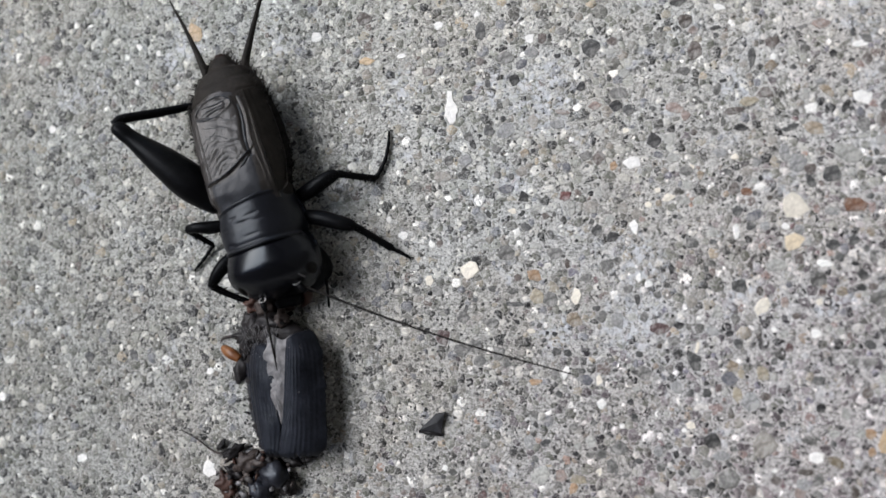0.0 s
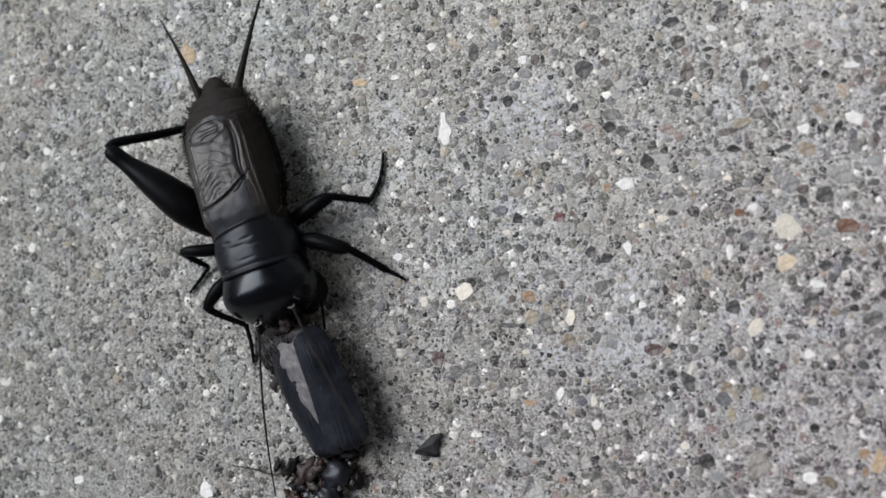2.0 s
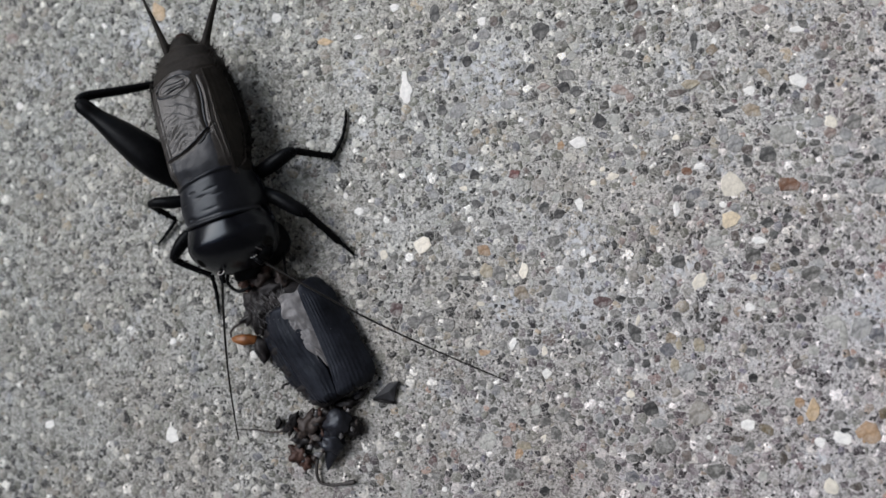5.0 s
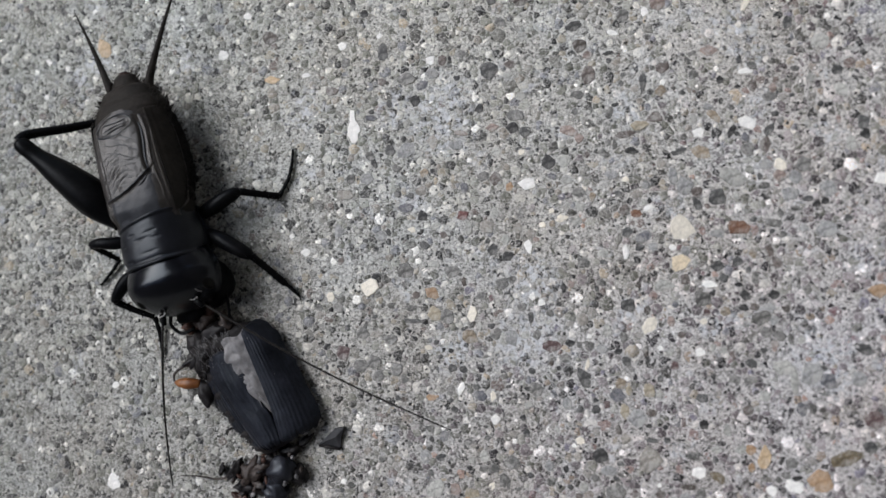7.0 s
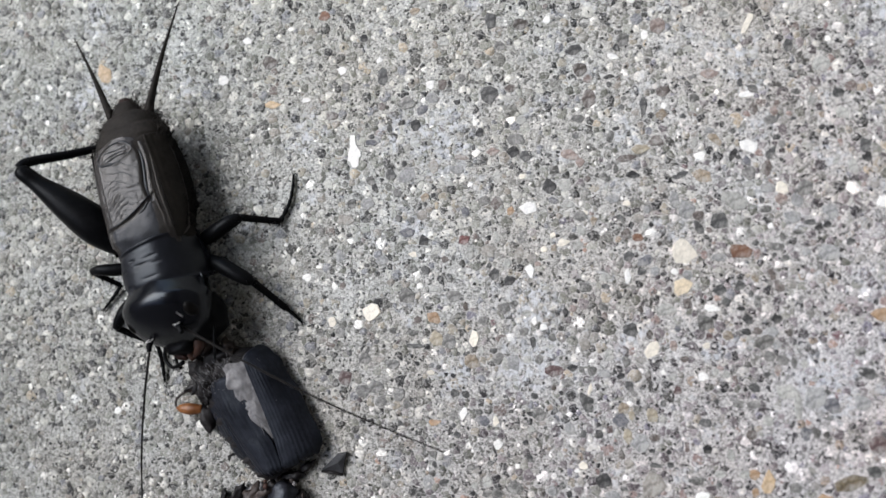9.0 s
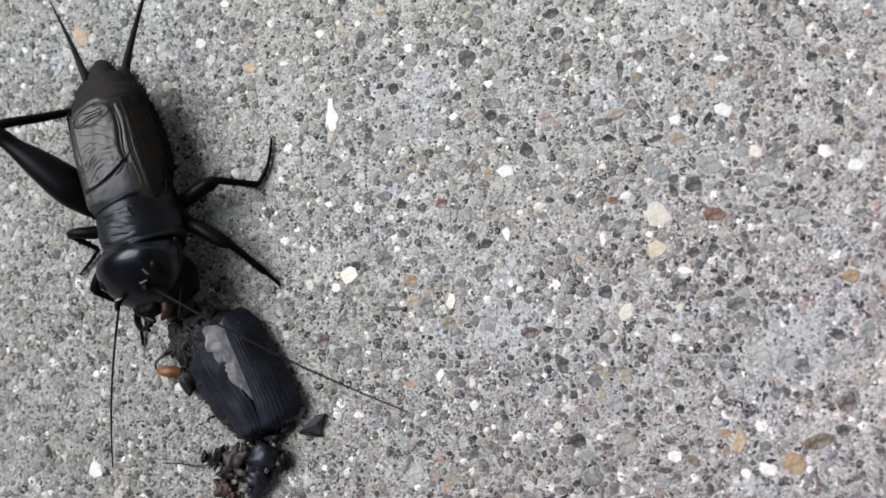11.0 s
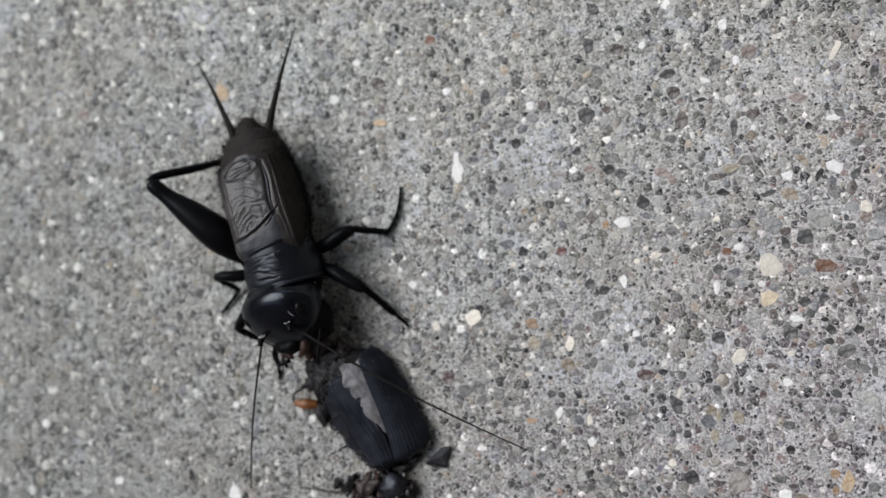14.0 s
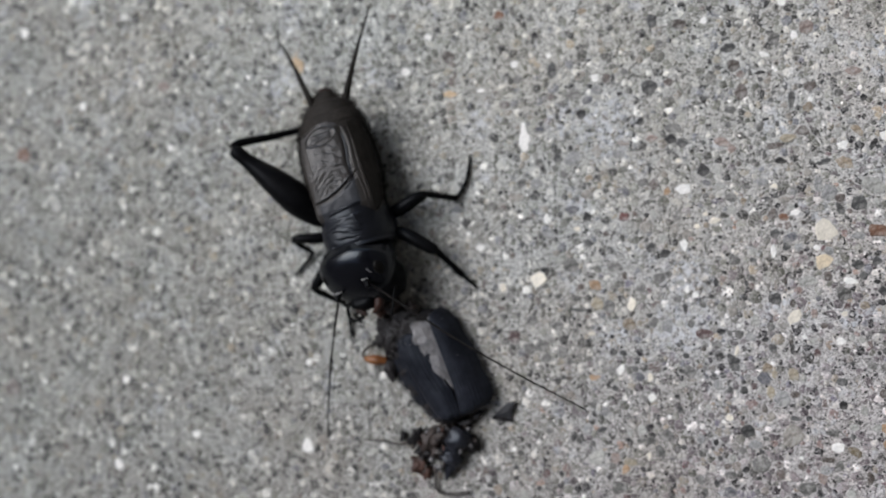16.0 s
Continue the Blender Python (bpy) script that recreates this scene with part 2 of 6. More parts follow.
HEAD = chitin("polished_black_shell", (0.003, 0.003, 0.004), (0.005, 0.0052, 0.0075), 0.23, 1500, 0.2, 0.0, 0.5, 0.07, (0.86, 0.94, 1.0))
SHELL = chitin("satin_black_shell", (0.004, 0.0041, 0.006), (0.0095, 0.0098, 0.0138), 0.39, 2200, 0.35, 0.0, 0.5, 0.1, (0.88, 0.95, 1.0))
LEG = chitin("black_leg_shell", (0.003, 0.003, 0.0034), (0.006, 0.006, 0.0065), 0.36, 3200, 0.4, 0.0, 0.10, 0.1, (0.9, 0.96, 1.0))
BELLY = chitin("dull_dark_brown_abdomen", (0.0135, 0.0117, 0.0098), (0.027, 0.0235, 0.0203), 0.6, 4200, 0.6, 0.0, 0.15)
FLANK = chitin("shaded_flank_skin", (0.006, 0.0055, 0.005), (0.0125, 0.0115, 0.0105), 0.65, 3600, 0.7, 0.0, 0.1)
WING = chitin("smoky_brown_wing", (0.021, 0.0185, 0.0168), (0.048, 0.0435, 0.0395), 0.32, 2600, 0.4, 0.0, 0.45)
REDBROWN = chitin("red_brown_plate", (0.014, 0.008, 0.0065), (0.034, 0.019, 0.015), 0.5, 3000, 0.5, 0.0, 0.2)
PALEVEIN = chitin("pale_brown_vein", (0.05, 0.043, 0.037), (0.085, 0.075, 0.065), 0.4, 3000, 0.3)
WINGSIDE = chitin("dark_brown_wing_side", (0.0125, 0.011, 0.0092), (0.025, 0.022, 0.0185), 0.5, 3000, 0.4, 0.0, 0.14)
EYE = chitin("black_eye", (0.004, 0.004, 0.004), (0.008, 0.007, 0.006), 0.3, 6000, 0.2, 0.0, 0.12)
SOCKET = chitin("pale_socket_glint", (0.34, 0.33, 0.32), (0.6, 0.59, 0.575), 0.25, 3000, 0.2)
ANT = chitin("antenna_brown_black", (0.009, 0.008, 0.0075), (0.02, 0.018, 0.0165), 0.45, 5000, 0.6, 0.0, 0.25)
JAW = chitin("brown_mouthparts", (0.018, 0.008, 0.006), (0.05, 0.024, 0.016), 0.4, 2500, 0.4)
ELYTRON = chitin("blue_black_wing_case", (0.006, 0.0066, 0.0093), (0.022, 0.0238, 0.031), 0.42, 2400, 1.0, 0.0, 0.2, 0.12, (0.8, 0.9, 1.0))
DEADBODY = chitin("dull_black_carcass", (0.008, 0.0074, 0.0076), (0.028, 0.025, 0.0255), 0.45, 2400, 0.9, 0.0, 0.3)
MEMBRANE = chitin("grey_brown_membrane", (0.085, 0.081, 0.081), (0.21, 0.205, 0.207), 0.4, 2400, 0.9)
FLESH = chitin("brown_dried_tissue", (0.018, 0.013, 0.0115), (0.065, 0.05, 0.043), 0.5, 3200, 1.0)
REDDISH = chitin("red_brown_tissue", (0.04, 0.019, 0.014), (0.11, 0.06, 0.045), 0.55, 3000, 1.0)
AMBER = chitin("amber_orange_shell", (0.10, 0.036, 0.012), (0.25, 0.10, 0.03), 0.35, 2600, 0.4)
BROKEN = chitin("glossy_broken_shell", (0.010, 0.0103, 0.0135), (0.034, 0.035, 0.043), 0.33, 2600, 1.0, 0.0, 0.5, 0.12, (0.85, 0.93, 1.0))
WINGROOT = chitin("slate_blue_wing_root", (0.02, 0.021, 0.0243), (0.04, 0.042, 0.047), 0.40, 2200, 0.5, 0.0, 0.35)
LIMB = chitin("grey_brown_dead_leg", (0.03, 0.026, 0.024), (0.085, 0.076, 0.07), 0.5, 2600, 0.8)
FLAKE = chitin("grey_black_flake", (0.022, 0.022, 0.024), (0.045, 0.045, 0.048), 0.5, 2200, 0.6)


# ---- building helpers ----
def part(name, bm, material, parent, label="", at=(0, 0, 0), smooth=True):
    """Links a bmesh, in millimetres, as one mesh object under its thing; at: where its pivot lies in the parent."""
    shift = Vector(at)
    for v in bm.verts:
        v.co = (v.co - shift) * MM
    bmesh.ops.recalc_face_normals(bm, faces=bm.faces)
    data = bpy.data.meshes.new(name)
    bm.to_mesh(data)
    bm.free()
    data.materials.append(material)
    data.polygons.foreach_set("use_smooth", [smooth] * len(data.polygons))
    ob = new(name, data)
    ob.parent = parent
    # a part of a part: its pivot is given in the thing's space
    ob.location = shift * MM
    if parent is not None and parent.parent is not None:
        ob.location = shift * MM - parent.location
    return ob


def thing(name, m, label, category):
    ob = new(name)
    ob.empty_display_size = 0.002
    ob.matrix_world = m
    return tagged(ob, label, category)


def loft(bm, rings, caps=True):
    rows = [[bm.verts.new(p) for p in ring] for ring in rings]
    n = len(rows[0])
    for a, b in zip(rows, rows[1:]):
        for i in range(n):
            bm.faces.new((a[i], a[(i + 1) % n], b[(i + 1) % n], b[i]))
    if caps:
        bm.faces.new(rows[0])
        bm.faces.new(rows[-1])
    return rows


def eased(points, steps):
    """A smooth line through the given points (Catmull-Rom), values of any length."""
    p = [np.array(q, float) for q in points]
    p = [2 * p[0] - p[1]] + p + [2 * p[-1] - p[-2]]
    out = []
    for i in range(1, len(p) - 2):
        for k in range(steps):
            t = k / steps
            a, b, c, d = p[i - 1:i + 3]
            out.append(0.5 * (2 * b + (c - a) * t + (2 * a - 5 * b + 4 * c - d) * t * t + (3 * b - a - 3 * c + d) * t ** 3))
    out.append(p[-2])
    return out


def tube(bm, points, sides=8, flat=1.0):
    """A round or flattened limb through points of (x, y, z, radius)."""
    rings = []
    for i, q in enumerate(points):
        a, b = points[max(0, i - 1)], points[min(len(points) - 1, i + 1)]
        way = Vector(b[:3]) - Vector(a[:3])
        if way.length < 1e-6:
            way = Vector((0, 1, 0))
        way.normalize()
        up = Vector((0, 0, 1)) if abs(way.z) < 0.9 else Vector((1, 0, 0))
        side = way.cross(up).normalized()
        top = side.cross(way)
        c, r = Vector(q[:3]), float(q[3])
        rings.append([c + r * (math.cos(k) * side + flat * math.sin(k) * top)
                      for k in (2 * math.pi * j / sides for j in range(sides))])
    loft(bm, rings)


def section(y, cx, zc, hw, up, down, n=28, square=2.4):
    """A body's cross-section: a rounded square, flatter above."""
    ring = []
    for i in range(n):
        a = 2 * math.pi * i / n
        c, s = math.cos(a), math.sin(a)
        e = 2.0 / square
        ring.append((cx + hw * math.copysign(abs(c) ** e, c), y, zc + (up if s > 0 else down) * math.copysign(abs(s) ** e, s)))
    return ring


def blob(bm, centre, radii, seed, rough=0.25, subdiv=2, turn=0.0):
    """An irregular lump."""
    r = bmesh.ops.create_icosphere(bm, subdivisions=subdiv, radius=1.0)
    rot = Matrix.Rotation(radians(turn), 3, "Z")
    for v in r["verts"]:
        d = v.co.normalized()
        k = 1 + rough * 2 * noise.noise(d * 1.7 + Vector((seed * 3.1, seed * 1.7, seed))) - rough * 0.7 * abs(noise.noise(d * 4.3 + Vector((seed, seed * 2.3, 5))))
        v.co = Vector(centre) + rot @ Vector((d.x * radii[0] * k, d.y * radii[1] * k, d.z * radii[2] * k))


def sheet(bm, surface, nu, nv, thick):
    """A thin plate with real thickness: surface(u, v) gives (x, y, z)."""
    top = [[Vector(surface(i / nu, j / nv)) for j in range(nv + 1)] for i in range(nu + 1)]
    a = [[bm.verts.new(p) for p in row] for row in top]
    b = [[bm.verts.new(p - Vector((0, 0, thick))) for p in row] for row in top]
    for i in range(nu):
        for j in range(nv):
            bm.faces.new((a[i][j], a[i + 1][j], a[i + 1][j + 1], a[i][j + 1]))
            bm.faces.new((b[i][j], b[i][j + 1], b[i + 1][j + 1], b[i + 1][j]))
    for i in range(nu):
        for j in (0, nv):
            bm.faces.new((a[i][j], a[i + 1][j], b[i + 1][j], b[i][j]))
    for j in range(nv):
        for i in (0, nu):
            bm.faces.new((a[i][j], a[i][j + 1], b[i][j + 1], b[i][j]))


def table(rows, y):
    """Values between the rows of (y, ...), in straight lines."""
    ys = [r[0] for r in rows]
    return [float(np.interp(y, ys, [r[k] for r in rows])) for k in range(1, len(rows[0]))]


# ---- the concrete ground ----
WEST, EAST, SOUTH, NORTH = -74.0, 36.0, -29.0, 38.0  # the stretch of ground with single grains


def rough_field(nx, ny, step, waves, seed):
    """A smooth random height field: waves of (length, height) in millimetres over a grid of this step."""
    rng = np.random.default_rng(seed)
    field = np.zeros((nx, ny))
    for length, height in waves:
        gx, gy = np.arange(nx) * step / length, np.arange(ny) * step / length
        lattice = rng.normal(0, 1, (int(gx[-1]) + 3, int(gy[-1]) + 3))
        i, j = gx.astype(int), gy.astype(int)
        fx, fy = (gx - i)[:, None], (gy - j)[None, :]
        fx, fy = fx * fx * (3 - 2 * fx), fy * fy * (3 - 2 * fy)
        at = lambda a, b: lattice[np.ix_(i + a, j + b)]
        field += height * ((at(0, 0) * (1 - fx) + at(1, 0) * fx) * (1 - fy) + (at(0, 1) * (1 - fx) + at(1, 1) * fx) * fy)
    return field


def ground():
    """One sheet to the horizon; its middle carries the uneven, pitted skin of cement."""
    step = 0.115
    far = [100, 400, 4000, 40000]
    xs = np.concatenate([[WEST - q for q in far[::-1]], np.arange(WEST, EAST, step), [EAST + q for q in far]])
    ys = np.concatenate([[SOUTH - q for q in far[::-1]], np.arange(SOUTH, NORTH, step), [NORTH + q for q in far]])
    nx, ny = len(xs), len(ys)
    z = np.zeros((nx, ny))
    z[4:-4, 4:-4] = rough_field(nx - 8, ny - 8, step, [(1.6, 0.008), (0.62, 0.013), (0.3, 0.013), (0.16, 0.012)], 8)
    co = np.empty((nx, ny, 3), np.float32)
    co[..., 0], co[..., 1], co[..., 2] = xs[:, None] * MM, ys[None, :] * MM, z * MM
    k = np.arange(nx * ny).reshape(nx, ny)
    quads = np.stack([k[:-1, :-1], k[1:, :-1], k[1:, 1:], k[:-1, 1:]], -1).reshape(-1, 4)
    data = bpy.data.meshes.new("ground")
    data.vertices.add(nx * ny)
    data.vertices.foreach_set("co", co.reshape(-1))
    data.loops.add(quads.size)
    data.loops.foreach_set("vertex_index", quads.reshape(-1).astype(np.int32))
    data.polygons.add(len(quads))
    data.polygons.foreach_set("loop_start", np.arange(0, quads.size, 4, dtype=np.int32))
    data.polygons.foreach_set("use_smooth", np.ones(len(quads), bool))
    data.update(calc_edges=True)
    data.materials.append(PASTE)
    return tagged(new("ground", data), "worn grey concrete with exposed sand and small pebbles", "concrete ground", kind="structure")


pavement = ground()


def east_blocker():
    """An unseen dark panel added beside the concrete to keep the sky off that side."""
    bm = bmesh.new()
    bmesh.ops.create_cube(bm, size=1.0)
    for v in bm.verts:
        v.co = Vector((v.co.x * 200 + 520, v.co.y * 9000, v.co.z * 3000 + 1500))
    return tagged(part("wall_east", bm, BLOCKER, None, smooth=False), "unseen dark grey-brown panel added to block sky light from the east", "wall", kind="structure")


east_blocker()


def south_blocker():
    """An unseen low panel added to darken what the shells reflect from the south."""
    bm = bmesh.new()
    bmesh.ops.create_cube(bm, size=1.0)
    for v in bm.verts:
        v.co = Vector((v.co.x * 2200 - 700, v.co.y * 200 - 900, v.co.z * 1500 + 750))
    return tagged(part("wall_south", bm, BLOCKER, None, smooth=False), "unseen low dark grey-brown panel added to darken reflections from the south", "wall", kind="structure")


south_blocker()


def west_blocker():
    """An unseen far panel added to hide the lowest sky from the shells."""
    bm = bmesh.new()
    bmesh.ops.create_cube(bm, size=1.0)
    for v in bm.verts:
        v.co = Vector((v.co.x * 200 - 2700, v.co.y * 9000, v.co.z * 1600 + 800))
    return tagged(part("wall_west", bm, BLOCKER, None, smooth=False), "unseen dark grey-brown panel added to hide the lowest sky", "wall", kind="structure")


west_blocker()


def overhead_blocker():
    """Unseen slab added to block the overhead sky, which shows past its west edge."""
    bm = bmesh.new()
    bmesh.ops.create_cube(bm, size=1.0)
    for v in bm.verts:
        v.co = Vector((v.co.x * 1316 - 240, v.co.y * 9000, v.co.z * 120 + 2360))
    return tagged(part("ceiling", bm, BLOCKER, None, smooth=False), "unseen dark grey-brown slab added overhead to block the sky", "ceiling", kind="structure")


overhead_blocker()
placed = []  # (x, y, radius) of the pebbles


def cut_stone(bm, x, y, wide, long, turn, at=(0.0, 0.0)):
    """One pebble cut flush with the concrete and standing a hair proud of it."""
    rnd = random.Random(int(x * 977 + y * 131))
    n = rnd.choice((6, 7, 7, 8))
    high = min(0.085, 0.035 + 0.03 * min(wide, long)) * rnd.uniform(0.7, 1.2)
    spin = rnd.uniform(0, 6.28)
    shape = [(spin + 2 * math.pi * (i + rnd.uniform(-0.34, 0.34)) / n, rnd.uniform(0.84, 1.24)) for i in range(n)]
    c, s = math.cos(radians(turn)), math.sin(radians(turn))
    lean = (rnd.uniform(-0.04, 0.04), rnd.uniform(-0.04, 0.04))
    rings = []
    for size, z in ((1.0, -0.08), (0.99, high * 0.45), (0.94, high * 0.9), (0.5, high * 1.05)):
        ring = []
        for a, r in shape:
            px, py = wide / 2 * r * size * math.cos(a), long / 2 * r * size * math.sin(a)
            jit = 1 + rnd.uniform(-0.07, 0.07)
            ring.append((at[0] + c * px * jit - s * py, at[1] + s * px + c * py * jit, z + lean[0] * px + lean[1] * py))
        rings.append(ring)
    for k, q in enumerate(rings[2]):
        rings[2][k] = (q[0], q[1], q[2] + rnd.uniform(-0.03, 0.02))
    loft(bm, rings)
    placed.append((x, y, 0.5 * max(wide, long) * 0.92))


def stone(x, y, wide, long, turn, material):
    """A pebble that can be picked out singly."""
    bm = bmesh.new()
    cut_stone(bm, x, y, wide, long, turn)
    ob = part("stone", bm, material, pavement, smooth=False)
    ob.location = (x * MM, y * MM, 0)
    return ob


beds = {}  # the lesser pebbles, a mesh for each kind


def pebble(x, y, wide, long, turn, material):
    """A lesser pebble, joined with the others of its kind."""
    cut_stone(beds.setdefault(material.name, (material, bmesh.new()))[1], x, y, wide, long, turn, (x, y))


def scatter(radii, taken, tries, near, seed):
    """Places for discs of these radii, thrown at random and kept apart from each other."""
    rng = np.random.default_rng(seed)
    cell = 0.9
    buckets = {}
    for q in taken:
        buckets.setdefault((int(q[0] // cell), int(q[1] // cell)), []).append(q)
    got = []
    for r in radii:
        for x, y in zip(rng.uniform(WEST, EAST, tries).tolist(), rng.uniform(SOUTH, NORTH, tries).tolist()):
            ci, cj = int(x // cell), int(y // cell)
            if all((qx - x) ** 2 + (qy - y) ** 2 > ((qr + r) * near) ** 2
                   for i in range(ci - 2, ci + 3) for j in range(cj - 2, cj + 3) for qx, qy, qr in buckets.get((i, j), ())):
                buckets.setdefault((ci, cj), []).append((x, y, float(r)))
                got.append((x, y, float(r)))
                break
    return got, buckets, cell


def clipped(poly, nx, ny, lim):
    """The part of a polygon for which nx * x + ny * y < lim."""
    out = []
    for (ax, ay), (bx, by) in zip(poly, poly[1:] + poly[:1]):
        a, b = nx * ax + ny * ay - lim, nx * bx + ny * by - lim
        if a <= 0:
            out.append((ax, ay))
        if a * b < 0:
            t = a / (a - b)
            out.append((ax + t * (bx - ax), ay + t * (by - ay)))
    return out


def chips(name, got, buckets, cell, material, high, gap, reach, keep, label, seed):
    """Angular sand grains, packed so that each ends where its neighbours begin, in one mesh."""
    rnd = random.Random(seed)
    verts, loops, sizes = [], [], []
    for x, y, r in got:
        if rnd.random() > keep:
            continue
        n = rnd.choice((4, 5, 5, 6, 7))
        spin, long = rnd.uniform(0, 6.28), rnd.uniform(1.0, 1.35)
        c, s = math.cos(spin), math.sin(spin)
        poly = []
        for i in range(n):
            a = 2 * math.pi * (i + rnd.uniform(-0.3, 0.3)) / n
            k = r * reach * rnd.uniform(0.72, 1.28)
            px, py = k * math.cos(a) * long, k * math.sin(a) / long
            poly.append((c * px - s * py, s * px + c * py))
        ci, cj = int(x // cell), int(y // cell)
        g = rnd.uniform(*gap)
        for i in range(ci - 2, ci + 3):
            for j in range(cj - 2, cj + 3):
                for qx, qy, qr in buckets.get((i, j), ()):
                    dx, dy = qx - x, qy - y
                    d2 = dx * dx + dy * dy
                    if 1e-9 < d2 < ((r + qr) * 1.7) ** 2 and poly:
                        d = math.sqrt(d2)
                        poly = clipped(poly, dx / d, dy / d, (d2 + r * r - qr * qr) / (2 * d) - g)
        n = len(poly)
        if n < 3:
            continue
        mx, my = sum(p[0] for p in poly) / n, sum(p[1] for p in poly) / n
        h = rnd.uniform(*high)
        tx, ty = rnd.uniform(-0.07, 0.07), rnd.uniform(-0.07, 0.07)
        inset = rnd.uniform(0.90, 0.97)
        first = len(verts)
        for px, py in poly:
            verts.append((x + px, y + py, -0.12))
        for px, py in poly:
            verts.append((x + mx + (px - mx) * 0.98, y + my + (py - my) * 0.98, h - 0.008 + tx * px + ty * py))
        for px, py in poly:
            ux, uy = mx + (px - mx) * inset, my + (py - my) * inset
            verts.append((x + ux, y + uy, h + tx * ux + ty * uy))
        for lv in (0, n):
            for i in range(n):
                j = (i + 1) % n
                loops += (first + lv + i, first + lv + j, first + lv + n + j, first + lv + n + i)
                sizes.append(4)
        loops += range(first + 2 * n, first + 3 * n)
        sizes.append(n)
    data = bpy.data.meshes.new(name)
    data.vertices.add(len(verts))
    data.vertices.foreach_set("co", (np.array(verts).reshape(-1) * MM).astype(np.float32))
    data.loops.add(len(loops))
    data.loops.foreach_set("vertex_index", np.array(loops, np.int32))
    data.polygons.add(len(sizes))
    data.polygons.foreach_set("loop_start", np.concatenate([[0], np.cumsum(sizes)[:-1]]).astype(np.int32))
    data.update(calc_edges=True)
    data.validate()
    data.materials.append(material)
    ob = new(name, data)
    ob.parent = pavement
    return tagged(ob, label, kind="stuff")


# ---- the cricket ----
def wing_height(x, y):
    """Relief of the folded forewings: veins, folds and the round mirror cell."""
    def ridge(d, w):
        return math.exp(-(d / w) ** 2)
    z = 0.0
    # the mirror cell near the wing's end
    e = math.hypot((x - 0.55) / 1.45, (y + 7.25 - 0.12 * x) / 0.78) + 0.22 * noise.noise(Vector((x * 1.1, y * 1.1, 15)))
    z += 0.045 * ridge(e - 1.0, 0.12) - 0.05 * ridge(e - 0.8, 0.12) - 0.05 * ridge(e, 0.6)
    z += 0.05 * ridge(y + 7.05 - 0.35 * x + 0.12 * math.sin(x * 2.5), 0.09) * ridge(e, 0.9)
    # the cross vein of the file
    d = (y + 2.15) - 0.42 * (x - 0.4) + 0.10 * (x - 0.4) ** 2
    if -1.9 < x < 2.5:
        z += 0.06 * ridge(d, 0.10) - 0.10 * ridge(d - 0.17 - 0.05 * noise.noise(Vector((x * 4, y * 2, 1))), 0.07) + 0.04 * noise.noise(Vector((x * 5, y * 5, 3))) * ridge(d, 0.6)
    # wavy slanting veins in the middle
    wob = noise.noise(Vector((x * 0.8, y * 0.8, 2)))
    rag = noise.noise(Vector((x * 2.3, y * 2.3, 4)))
    amp = ridge((y + 3.7) / 1.25, 1.0) * ridge((x - 0.9) / 1.5, 1.0)
    wave = y - 0.62 * math.sqrt((x - 0.35) ** 2 + 0.04) + 0.5 * wob + 0.10 * rag
    z += 0.036 * amp * math.sin(wave * 12.5) * (0.55 + 1.1 * noise.noise(Vector((x * 1.3, y * 1.3, 9))))
    amp = ridge((y + 5.6) / 1.1, 1.0) * ridge((x - 0.4) / 1.7, 1.0)
    wave = y + 0.8 * x + 0.6 * wob + 0.08 * rag
    z += 0.03 * amp * math.sin(wave * 6.0) * (0.5 + 1.2 * noise.noise(Vector((x * 1.1, y * 1.5, 12))))
    z += 0.012 * noise.noise(Vector((x * 6, y * 5, 8)))
    z += 0.035 * noise.noise(Vector((x * 1.8, y * 1.2, 5)))
    # the long dark fold and the parallel veins beside it
    f = x + 1.35 + 0.05 * (y + 5) - 0.12 * math.sin(y * 1.3)
    if -7.6 < y < -2.8:
        z -= 0.22 * ridge(f, 0.13)
    for k in (0.38, 0.66, 0.92):
        if y > -7.4:
            z += 0.045 * ridge(f + k + 0.05 * noise.noise(Vector((x, y * 1.5, 21 + k))), 0.07)
    # veins along the other margin
    for k in (1.95, 2.25, 2.5):
        z += 0.045 * ridge(x - k + 0.02 * (y + 4), 0.06)
    return z


def bristled(bm, line, count):
    """Short hairs standing out along a limb through points of (x, y, z, radius)."""
    rnd = random.Random(int(1000 * abs(line[0][0]) + 10 * count))
    for i in range(count):
        k = rnd.randrange(1, len(line) - 1)
        c, r = Vector(line[k][:3]), float(line[k][3])
        way = (Vector(line[k + 1][:3]) - Vector(line[k - 1][:3])).normalized()
        out = Vector((rnd.gauss(0, 1), rnd.gauss(0, 1), rnd.gauss(0, 0.6)))
        out = (out - way * out.dot(way)).normalized()
        q = c + out * r * 0.9 + way * rnd.uniform(-0.15, 0.15)
        tip = q + out * rnd.uniform(0.1, 0.26) + way * rnd.uniform(0.05, 0.22)
        tube(bm, [(*q, 0.024), (*tip, 0.007)], 3)


